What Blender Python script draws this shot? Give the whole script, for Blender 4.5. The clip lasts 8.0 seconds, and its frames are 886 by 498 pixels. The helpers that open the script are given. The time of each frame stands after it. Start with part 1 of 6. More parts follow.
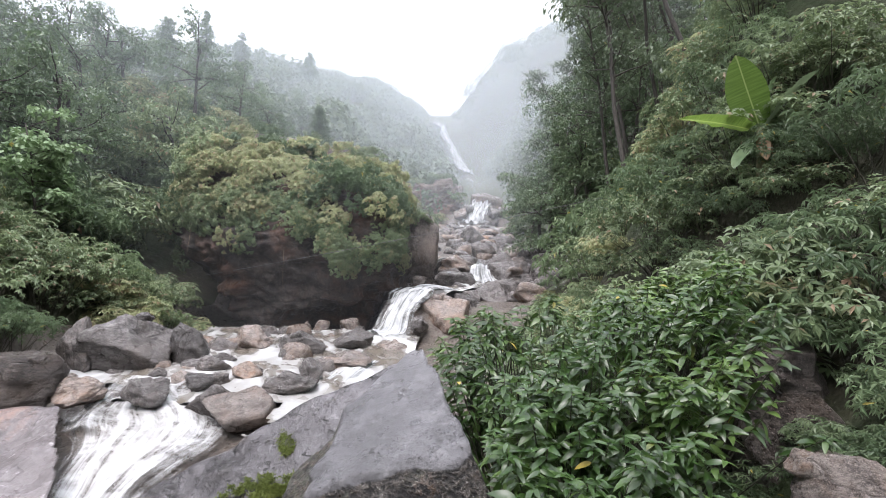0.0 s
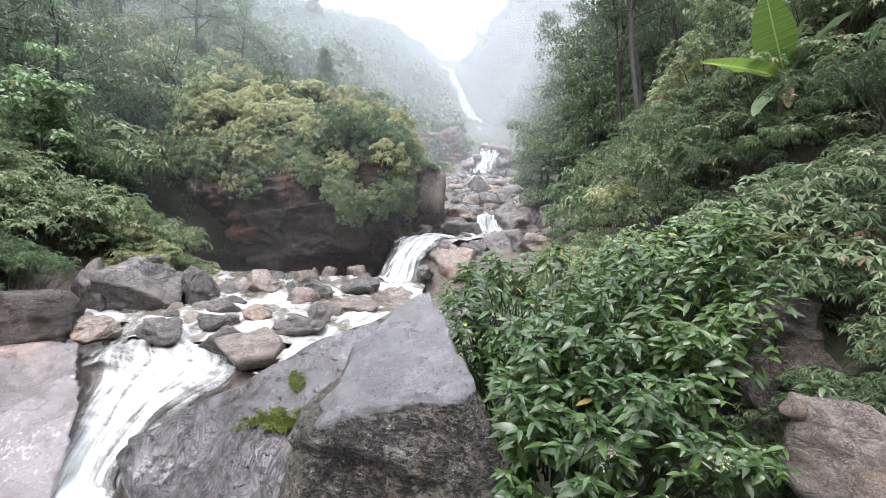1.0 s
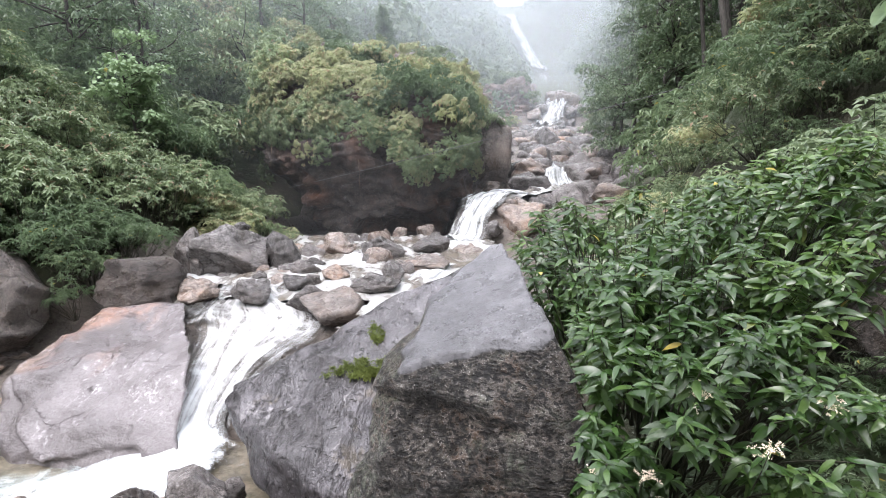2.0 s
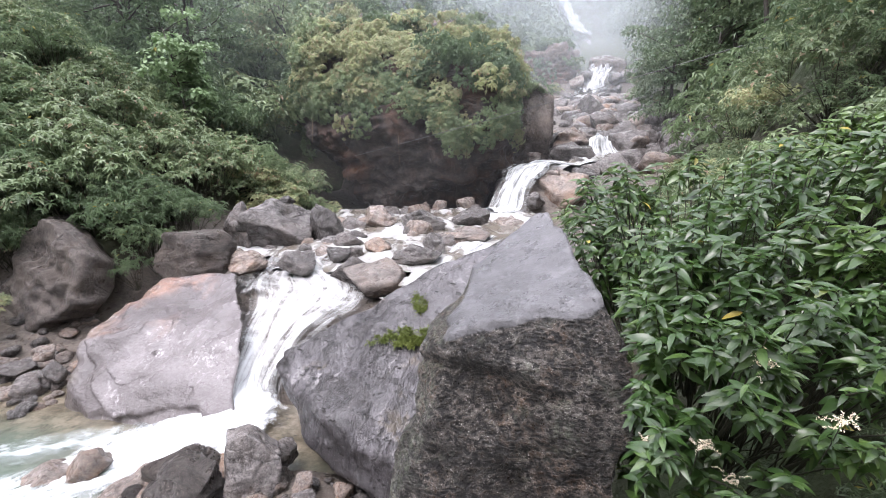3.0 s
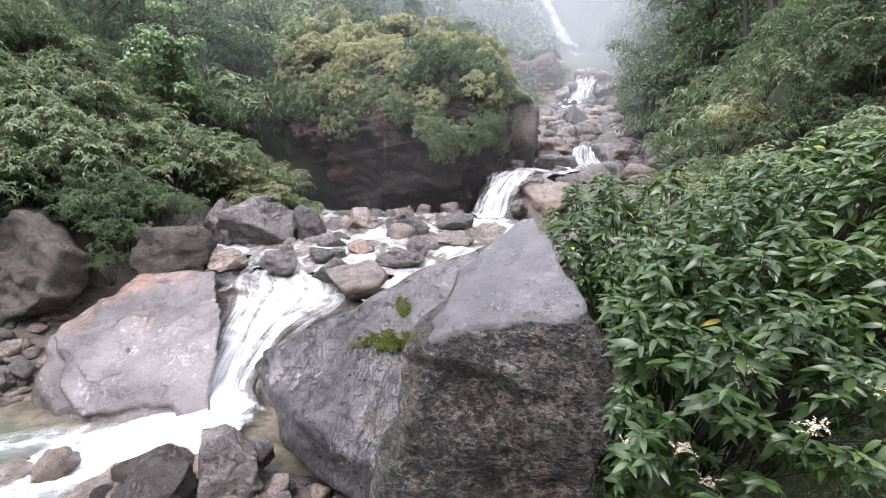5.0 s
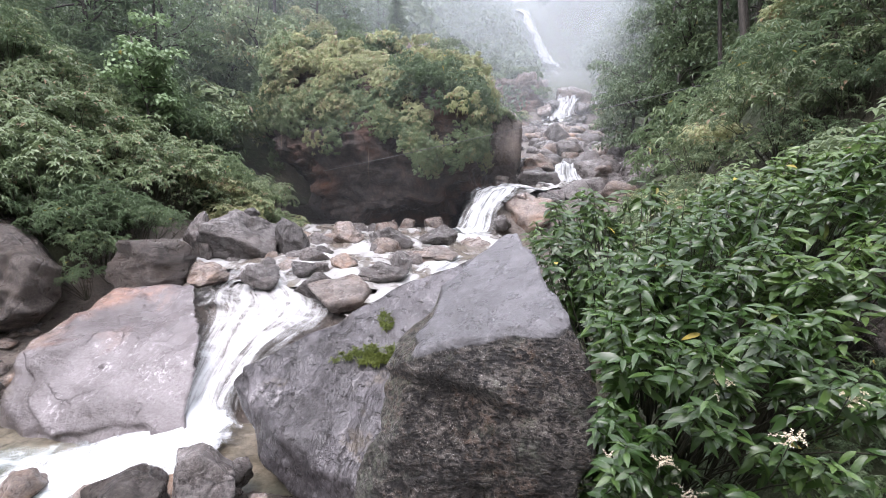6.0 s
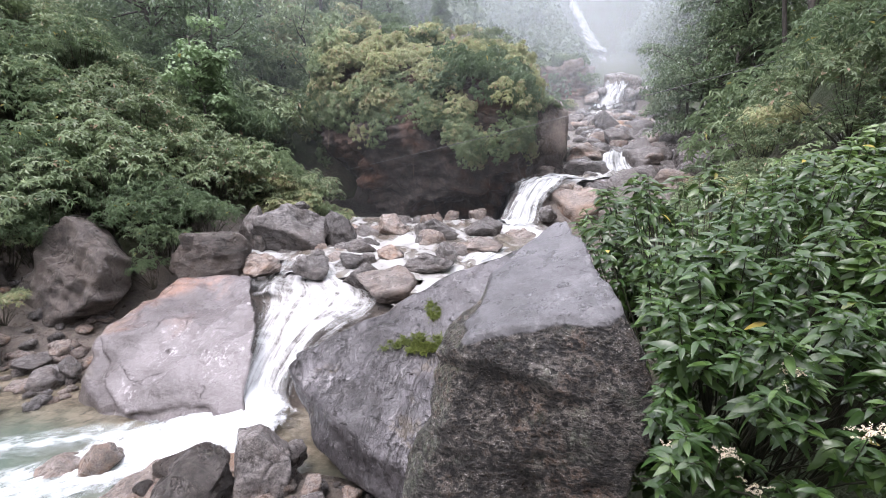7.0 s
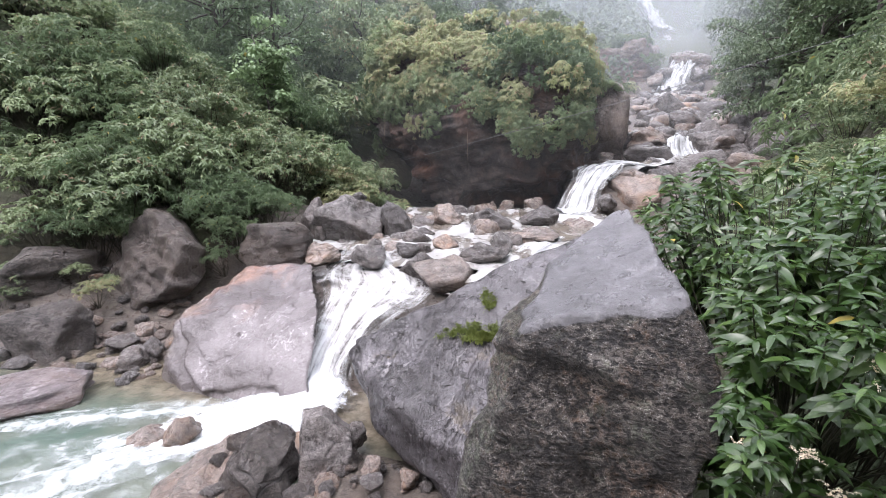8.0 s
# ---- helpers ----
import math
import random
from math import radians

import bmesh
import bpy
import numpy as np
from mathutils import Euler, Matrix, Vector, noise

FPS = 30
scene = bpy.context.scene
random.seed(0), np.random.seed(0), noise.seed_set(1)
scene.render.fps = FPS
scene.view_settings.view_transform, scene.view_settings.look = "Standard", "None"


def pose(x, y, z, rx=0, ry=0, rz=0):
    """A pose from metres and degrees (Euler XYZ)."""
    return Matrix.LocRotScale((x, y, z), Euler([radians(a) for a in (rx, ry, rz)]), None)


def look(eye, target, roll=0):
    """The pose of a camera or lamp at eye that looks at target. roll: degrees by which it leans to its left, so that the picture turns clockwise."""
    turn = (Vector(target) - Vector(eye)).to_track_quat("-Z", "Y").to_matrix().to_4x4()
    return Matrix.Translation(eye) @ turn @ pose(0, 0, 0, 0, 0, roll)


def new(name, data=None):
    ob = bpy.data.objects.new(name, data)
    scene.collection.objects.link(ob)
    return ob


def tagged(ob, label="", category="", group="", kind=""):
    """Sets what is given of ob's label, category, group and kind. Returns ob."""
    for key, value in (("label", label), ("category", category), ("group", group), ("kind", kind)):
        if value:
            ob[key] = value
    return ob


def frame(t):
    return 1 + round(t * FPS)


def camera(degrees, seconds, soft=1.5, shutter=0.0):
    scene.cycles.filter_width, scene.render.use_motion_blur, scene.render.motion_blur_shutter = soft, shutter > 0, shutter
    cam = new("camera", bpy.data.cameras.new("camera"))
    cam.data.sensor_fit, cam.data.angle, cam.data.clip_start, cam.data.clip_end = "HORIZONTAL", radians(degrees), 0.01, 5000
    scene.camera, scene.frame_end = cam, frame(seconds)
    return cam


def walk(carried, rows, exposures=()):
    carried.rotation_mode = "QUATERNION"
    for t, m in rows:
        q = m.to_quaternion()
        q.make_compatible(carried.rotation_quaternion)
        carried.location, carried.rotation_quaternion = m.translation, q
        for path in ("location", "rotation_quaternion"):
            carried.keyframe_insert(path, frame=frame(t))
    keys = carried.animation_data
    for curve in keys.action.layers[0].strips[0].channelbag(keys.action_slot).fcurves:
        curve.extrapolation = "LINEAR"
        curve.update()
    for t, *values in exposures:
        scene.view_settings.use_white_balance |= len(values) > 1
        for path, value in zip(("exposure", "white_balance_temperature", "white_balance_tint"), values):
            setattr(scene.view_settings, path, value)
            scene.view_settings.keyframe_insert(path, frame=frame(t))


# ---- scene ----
cam = camera(86.87, 8.0, soft=0.6)

# path: seconds, x, y, z, yaw, pitch, roll
PATH = [
    (0.0, 0.000, 0.000, 4.000, 0.00, 4.00, 1.60),
    (0.5, -0.006, 0.003, 3.975, -0.22, 0.88, 2.36),
    (1.0, -0.013, 0.014, 3.949, 0.52, -2.11, 2.62),
    (1.5, -0.028, 0.027, 3.917, 4.05, -5.14, 1.20),
    (2.0, -0.045, 0.038, 3.881, 8.76, -7.31, -0.46),
    (3.5, -0.102, 0.049, 3.830, 14.07, -10.97, -1.33),
    (4.0, -0.105, 0.041, 3.827, 12.93, -10.78, -0.52),
    (4.5, -0.116, 0.027, 3.826, 12.41, -10.63, 0.17),
    (6.0, -0.123, 0.012, 3.823, 9.38, -8.02, 1.28),
    (6.5, -0.141, -0.002, 3.807, 11.58, -7.80, 0.78),
    (7.0, -0.153, -0.010, 3.795, 14.76, -9.01, 0.25),
    (7.5, -0.159, -0.019, 3.791, 17.86, -9.80, -0.50),
    (8.0, -0.167, -0.029, 3.790, 21.46, -10.21, -0.84),
]

walk(cam, [(t, Matrix.Translation((x, y, z)) @ pose(0, 0, 0, 0, 0, yaw) @ pose(0, 0, 0, 90 + p) @ pose(0, 0, 0, 0, 0, r))
           for t, x, y, z, yaw, p, r in PATH],
     exposures=((0.0, 1.29, 6350, 18), (0.8, 1.56, 6300, 16), (1.8, 1.6, 6300, 17), (4.0, 1.52, 6270, 22), (8.0, 1.47, 6270, 22)))

# ---- world and light: an overcast, misty day ----
world = bpy.data.worlds.new("overcast_sky")
scene.world = world
world.use_nodes = True
wn = world.node_tree.nodes
wl = world.node_tree.links
sky = wn.new("ShaderNodeTexSky")
sky.sky_type = "NISHITA"
sky.sun_disc = False
sky.sun_elevation = radians(62)
sky.sun_rotation = radians(200)
sky.dust_density = 6.0
sky_gain = wn.new("ShaderNodeMix")
sky_gain.data_type = "RGBA"
sky_gain.inputs["Factor"].default_value = 0.88
wl.new(sky.outputs["Color"], sky_gain.inputs[6])
sky_gain.inputs[7].default_value = (11.0, 11.6, 12.0, 1)
# an overcast sky is three to four times brighter overhead than at the horizon
rise = wn.new("ShaderNodeTexGradient")
rise.texture_mapping.mapping_x, rise.texture_mapping.mapping_y, rise.texture_mapping.mapping_z = "Z", "NONE", "NONE"
dome = wn.new("ShaderNodeMapRange")
dome.inputs["To Min"].default_value, dome.inputs["To Max"].default_value = 0.28, 1.0
wl.new(rise.outputs["Fac"], dome.inputs["Value"])
shaded = wn.new("ShaderNodeVectorMath")
shaded.operation = "SCALE"
wl.new(sky_gain.outputs[2], shaded.inputs[0])
wl.new(dome.outputs[0], shaded.inputs["Scale"])
wl.new(shaded.outputs[0], wn["Background"].inputs["Color"])
wn["Background"].inputs["Strength"].default_value = 0.15

sun = new("sun", bpy.data.lights.new("sun", "SUN"))
sun.data.energy, sun.data.angle, sun.data.color = 1.6, radians(30), (1.0, 0.97, 0.93)
sun.matrix_world = look((0, 0, 60), (10, 25, 0))


# ---- materials ----
class Nodes:
    """A short way to write node trees."""

    def __init__(self, name):
        self.mat = bpy.data.materials.new(name)
        self.mat.use_nodes = True
        self.tree = self.mat.node_tree
        self.tree.nodes.clear()
        self.coord = None

    def add(self, kind, **values):
        n = self.tree.nodes.new("ShaderNode" + kind)
        for key, value in values.items():
            self.put(n, key, value)
        return n

    def put(self, n, key, value):
        socket = n.inputs[int(key[1:])] if key[0] == "i" and key[1:].isdigit() else n.inputs[key.replace("_", " ")]
        if isinstance(value, bpy.types.NodeSocket):
            self.tree.links.new(value, socket)
        else:
            socket.default_value = value

    def place(self, scale=(1, 1, 1), source="Object", turn=(0, 0, 0)):
        c = self.add("TexCoord")
        m = self.add("Mapping", Vector=c.outputs[source], Scale=scale, Rotation=[radians(a) for a in turn])
        return m.outputs[0]

    def noise(self, at, scale, detail=4.0, rough=0.55, warp=0.0):
        return self.add("TexNoise", Vector=at, Scale=scale, Detail=detail, Roughness=rough, Distortion=warp).outputs["Fac"]

    def ramp(self, fac, *stops):
        n = self.add("ValToRGB", Fac=fac)
        n.color_ramp.elements[0].position, n.color_ramp.elements[0].color = stops[0][0], (*stops[0][1], 1)
        n.color_ramp.elements[1].position, n.color_ramp.elements[1].color = stops[-1][0], (*stops[-1][1], 1)
        for p, c in stops[1:-1]:
            n.color_ramp.elements.new(p).color = (*c, 1)
        return n.outputs["Color"]

    def span(self, fac, a, b, lo=0.0, hi=1.0):
        n = self.add("MapRange", Value=fac, i1=a, i2=b, i3=lo, i4=hi)
        n.clamp = True
        return n.outputs[0]

    def maths(self, op, a, b):
        n = self.add("Math", i0=a, i1=b)
        n.operation = op
        return n.outputs[0]

    def mix(self, fac, a, b, blend="MIX"):
        n = self.tree.nodes.new("ShaderNodeMix")
        n.data_type, n.blend_type = "RGBA", blend
        for i, v in ((0, fac), (6, a), (7, b)):
            if isinstance(v, bpy.types.NodeSocket):
                self.tree.links.new(v, n.inputs[i])
            else:
                n.inputs[i].default_value = v if i == 0 else (*v, 1)
        return n.outputs[2]

    def bump(self, height, strength, distance):
        return self.add("Bump", Height=height, Strength=strength, Distance=distance).outputs[0]

    def done(self, shader):
        self.add("OutputMaterial", Surface=shader)
        return self.mat


def rock_mat(name, dark, light, tint, rough=0.32, size=1.0, strata=(1, 1, 2.5), turn=(0, 0, 0), moss=0.0, relief=1.0, tints=0.5, pale=0.0, cracks=0.5, grain=1.0, folds=0.0):
    n = Nodes(name)
    at = n.place()
    wide = n.noise(at, 0.8 / size, 5, 0.6, 0.6)
    mid = n.noise(at, 4.0 / size, 6, 0.65, 0.3)
    fine = n.noise(at, 17.0 / size, 6, 0.7)
    layer = n.noise(n.place(strata, turn=turn), 2.2 / size, 7, 0.66, 0.8)
    mixed = n.maths("ADD", n.maths("MULTIPLY", layer, 0.22), n.maths("ADD", n.maths("MULTIPLY", fine, 0.45), n.maths("MULTIPLY", mid, 0.33)))
    col = n.ramp(mixed, (0.43, dark), (0.49, tuple(0.45 * (a + c) for a, c in zip(dark, light))), (0.56, light))
    col = n.mix(n.span(wide, 0.5 - 0.1 * tints, 0.72), col, n.mix(n.span(mid, 0.35, 0.65), tint, tuple(0.55 * c for c in tint)))
    info = n.add("ObjectInfo").outputs["Random"]
    shift = n.add("HueSaturation", Value=n.span(info, 0, 1, 0.7, 1.35), Saturation=n.span(n.maths("FRACT", n.maths("MULTIPLY", info, 7.3), 0.0), 0, 1, 0.7, 1.25), Color=col)
    col = shift.outputs[0]
    seam = n.maths("MULTIPLY", n.span(n.maths("ABSOLUTE", n.maths("SUBTRACT", layer, 0.5), 0.0), 0.0, 0.022, 1, 0), n.span(mid, 0.5, 0.62, 0, 0.35))
    col = n.mix(seam, col, tuple(0.35 * c for c in dark))
    speck = n.noise(at, 60.0 / size, 3, 0.75)
    col = n.mix(n.span(speck, 0.56, 0.68, 0, 0.7 * grain), col, tuple(min(1, 1.7 * c) for c in light))
    col = n.mix(n.span(speck, 0.46, 0.34, 0, 0.7 * grain), col, tuple(0.4 * c for c in dark))
    warped = n.add("MixRGB", Fac=0.12, Color1=at, Color2=n.add("TexNoise", Vector=at, Scale=2.5 / size, Detail=5.0).outputs["Color"]).outputs[0]
    crack = n.add("TexVoronoi", Vector=warped, Scale=0.9 / size)
    crack.feature = "DISTANCE_TO_EDGE"
    split = n.maths("MULTIPLY", n.span(crack.outputs["Distance"], 0.0, 0.022, cracks, 0), n.span(mid, 0.42, 0.6))
    col = n.mix(split, col, tuple(0.3 * c for c in dark))
    if folds:
        fold = n.maths("MULTIPLY", n.span(layer, 0.5, 0.56), n.span(n.noise(at, 0.9 / size, 3, 0.5, 0.3), 0.5, 0.6, 0, folds))
        col = n.mix(fold, col, tuple(0.7 * c for c in dark))
    shade = n.noise(at, 1.7 / size, 6, 0.6, 0.4)
    col = n.mix(n.span(shade, 0.52, 0.66, 0, 0.55), col, tuple(0.9 * c for c in dark))
    if pale:
        streak = n.noise(n.place((5, 5, 0.7)), 1.1, 4, 0.6)
        col = n.mix(n.maths("MULTIPLY", n.span(streak, 0.56, 0.68), n.span(fine, 0.42, 0.6, 0, pale)), col, (0.66, 0.62, 0.62))
    wet = n.span(n.noise(at, 2.3 / size, 5, 0.6), 0.38, 0.65, rough, rough + 0.28)
    if moss:
        up = n.add("SeparateXYZ", Vector=n.add("NewGeometry").outputs["Normal"]).outputs[2]
        spots = n.maths("MULTIPLY", n.span(n.noise(at, 2.3 / size, 6, 0.7), 0.62 - 0.2 * moss, 0.7 - 0.2 * moss), n.span(up, 0.1, 0.6))
        col = n.mix(spots, col, (0.10, 0.13, 0.035))
        wet = n.maths("ADD", wet, n.maths("MULTIPLY", spots, 0.4))
    height = n.maths("ADD", n.maths("ADD", n.maths("MULTIPLY", fine, 0.35), n.maths("MULTIPLY", mid, 0.7)), n.maths("ADD", n.maths("MULTIPLY", layer, 0.6), n.maths("MULTIPLY", speck, 0.22)))
    height = n.maths("SUBTRACT", height, n.maths("ADD", n.maths("MULTIPLY", split, 0.5), n.maths("MULTIPLY", seam, 0.3)))
    b = n.add("BsdfPrincipled", Base_Color=col, Roughness=wet, Normal=n.bump(height, 0.75 * relief, 0.12 * size))
    return n.done(b.outputs[0])


def near_rock_mat(name, slab_point, slab_way):
    """Coarse wet black-and-grey gneiss, broken into small knobs, with a smoother weathered bedding plane on top and lichen on its flank."""
    n = Nodes(name)
    at = n.place()
    lay = n.noise(n.place((1, 1, 1.3), turn=(8, -14, 0)), 9.0, 7, 0.68)
    knob = n.noise(n.place((1, 1, 1.2)), 27.0, 5, 0.64)
    speck = n.noise(at, 95.0, 3, 0.7)
    zone = n.noise(at, 1.6, 5, 0.62)
    drip = n.noise(n.place((6, 6, 0.7)), 2.6, 6, 0.65)
    # pits between the knobs: their shade is put into the colour, near black
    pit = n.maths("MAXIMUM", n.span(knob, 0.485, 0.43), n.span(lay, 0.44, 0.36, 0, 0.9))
    val = n.maths("ADD", n.maths("ADD", n.maths("MULTIPLY", lay, 0.4), n.maths("MULTIPLY", knob, 0.6)), n.maths("MULTIPLY", n.maths("SUBTRACT", zone, 0.5), 0.35))
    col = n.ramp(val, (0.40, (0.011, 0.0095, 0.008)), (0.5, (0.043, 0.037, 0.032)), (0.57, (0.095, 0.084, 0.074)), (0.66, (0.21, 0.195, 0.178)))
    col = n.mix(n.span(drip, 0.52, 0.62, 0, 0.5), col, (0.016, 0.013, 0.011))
    col = n.mix(n.maths("MULTIPLY", n.span(n.noise(at, 3.0, 5, 0.6), 0.52, 0.64, 0, 0.65), n.span(knob, 0.42, 0.58)), col, (0.11, 0.072, 0.05))
    col = n.mix(n.maths("MULTIPLY", n.span(speck, 0.58, 0.66), n.span(lay, 0.45, 0.6, 0.2, 0.9)), col, (0.4, 0.385, 0.36))
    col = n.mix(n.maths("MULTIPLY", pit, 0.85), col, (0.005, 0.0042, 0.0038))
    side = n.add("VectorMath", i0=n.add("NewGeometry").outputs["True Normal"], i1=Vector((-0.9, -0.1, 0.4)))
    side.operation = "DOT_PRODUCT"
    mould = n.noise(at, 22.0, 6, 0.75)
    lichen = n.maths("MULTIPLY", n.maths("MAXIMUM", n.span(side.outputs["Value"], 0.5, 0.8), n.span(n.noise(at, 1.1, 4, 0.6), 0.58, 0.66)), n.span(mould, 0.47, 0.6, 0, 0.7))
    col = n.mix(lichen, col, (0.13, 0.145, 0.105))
    height = n.maths("SUBTRACT", n.maths("ADD", n.maths("ADD", n.maths("MULTIPLY", lay, 0.09), n.maths("MULTIPLY", knob, 0.05)), n.maths("MULTIPLY", speck, 0.006)), n.maths("MULTIPLY", pit, 0.012))
    face = n.add("BsdfPrincipled", Base_Color=col, Roughness=n.span(knob, 0.42, 0.6, 0.6, 0.22), Normal=n.bump(height, 1.0, 1.0))
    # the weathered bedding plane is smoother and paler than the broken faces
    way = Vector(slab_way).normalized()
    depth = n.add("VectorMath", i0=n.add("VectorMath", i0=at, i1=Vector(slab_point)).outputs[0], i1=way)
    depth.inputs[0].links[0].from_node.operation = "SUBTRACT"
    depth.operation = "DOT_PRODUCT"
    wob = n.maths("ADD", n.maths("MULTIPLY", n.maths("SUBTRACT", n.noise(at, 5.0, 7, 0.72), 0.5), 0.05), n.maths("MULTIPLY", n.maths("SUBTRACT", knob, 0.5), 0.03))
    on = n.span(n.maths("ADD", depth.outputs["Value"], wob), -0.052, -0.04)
    slab_pits, mott = n.noise(at, 48.0, 4, 0.65), n.noise(at, 14.0, 7, 0.74)
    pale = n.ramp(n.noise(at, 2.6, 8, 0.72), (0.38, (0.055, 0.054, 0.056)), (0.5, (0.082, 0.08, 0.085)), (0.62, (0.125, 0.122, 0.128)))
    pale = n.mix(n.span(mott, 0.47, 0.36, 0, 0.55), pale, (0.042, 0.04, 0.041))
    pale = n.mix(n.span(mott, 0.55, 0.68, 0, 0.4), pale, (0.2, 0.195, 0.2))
    # dents in the slab are painted near black too, as if shaded
    pale = n.mix(n.span(slab_pits, 0.61, 0.67, 0, 0.9), pale, (0.016, 0.0145, 0.014))
    dent = n.maths("SUBTRACT", n.maths("ADD", mott, n.noise(at, 4.0, 5, 0.6)), n.maths("MULTIPLY", n.span(slab_pits, 0.6, 0.7), 0.35))
    slab = n.add("BsdfPrincipled", Base_Color=pale, Roughness=n.span(n.noise(at, 5.0, 6, 0.65), 0.4, 0.6, 0.24, 0.5), Normal=n.bump(dent, 0.7, 0.03))
    return n.done(n.add("MixShader", i0=on, i1=face.outputs[0], i2=slab.outputs[0]).outputs[0])


def folded_rock_mat(name):
    """Smooth wet lavender-grey schist with dark wavy folds and small black chips."""
    n = Nodes(name)
    at = n.place()
    base = n.noise(at, 1.3, 7, 0.62, 0.4)
    col = n.ramp(base, (0.38, (0.034, 0.031, 0.032)), (0.5, (0.058, 0.054, 0.057)), (0.63, (0.104, 0.097, 0.103)))
    fold = n.noise(n.place((1.7, 1, 0.9), turn=(10, 32, 20)), 1.8, 4, 0.5, 2.4)
    x = n.add("SeparateXYZ", Vector=at)
    reach = n.maths("ADD", n.maths("MULTIPLY", x.outputs[0], -0.5), n.maths("MULTIPLY", x.outputs[2], -0.05))
    zone = n.span(n.maths("ADD", reach, n.maths("MULTIPLY", n.maths("SUBTRACT", n.noise(at, 1.1, 4, 0.6), 0.5), 3.0)), -0.35, 0.1)
    line = n.span(n.maths("ADD", n.maths("PINGPONG", n.maths("MULTIPLY", fold, 9.0), 0.5), n.maths("MULTIPLY", n.maths("SUBTRACT", n.noise(at, 6.0, 7, 0.72), 0.5), 1.1)), 0.03, 0.22, 1, 0)
    band = n.span(n.noise(n.place((3.2, 1, 0.8), turn=(10, 32, 20)), 1.3, 5, 0.55, 2.2), 0.49, 0.55)
    dark = n.maths("MULTIPLY", zone, n.maths("MAXIMUM", n.maths("MULTIPLY", line, n.span(band, 0, 1, 0.3, 1.0)), n.maths("MULTIPLY", band, 0.45)))
    col = n.mix(dark, col, (0.007, 0.0056, 0.005))
    chip = n.span(n.noise(n.place((2.2, 2.2, 6.0), turn=(0, 20, 0)), 3.2, 4, 0.6, 0.5), 0.61, 0.63, 0, 0.95)
    col = n.mix(chip, col, (0.012, 0.010, 0.010))
    vein = n.maths("MULTIPLY", n.span(n.maths("ABSOLUTE", n.maths("SUBTRACT", n.noise(at, 0.6, 6, 0.55), 0.53), 0.0), 0.0, 0.006, 0.55, 0), n.span(n.noise(at, 3.0, 4), 0.45, 0.6))
    col = n.mix(vein, col, (0.3, 0.285, 0.285))
    fine = n.noise(at, 38.0, 5, 0.72)
    col = n.mix(n.span(fine, 0.48, 0.38, 0, 0.55), col, (0.035, 0.03, 0.03))
    col = n.mix(n.span(fine, 0.55, 0.68, 0, 0.3), col, (0.2, 0.19, 0.198))
    crust = n.maths("MULTIPLY", n.span(n.noise(at, 2.2, 6, 0.7), 0.57, 0.62), n.span(n.noise(at, 0.7, 3), 0.5, 0.62, 0, 0.6))
    col = n.mix(crust, col, (0.16, 0.13, 0.085))
    height = n.maths("SUBTRACT", n.maths("ADD", n.maths("ADD", n.maths("MULTIPLY", fold, 0.12), n.noise(n.place((1.6, 1, 0.9), turn=(10, 32, 20)), 3.4, 8, 0.66, 0.5)), n.maths("MULTIPLY", fine, 0.1)), n.maths("ADD", n.maths("MULTIPLY", dark, 0.5), n.maths("MULTIPLY", chip, 0.5)))
    b = n.add("BsdfPrincipled", Base_Color=col, Roughness=n.maths("MAXIMUM", n.maths("MULTIPLY", dark, 0.55), n.span(n.noise(at, 2.4, 5, 0.6), 0.38, 0.62, 0.12, 0.38)), Normal=n.bump(height, 0.8, 0.07))
    return n.done(b.outputs[0])


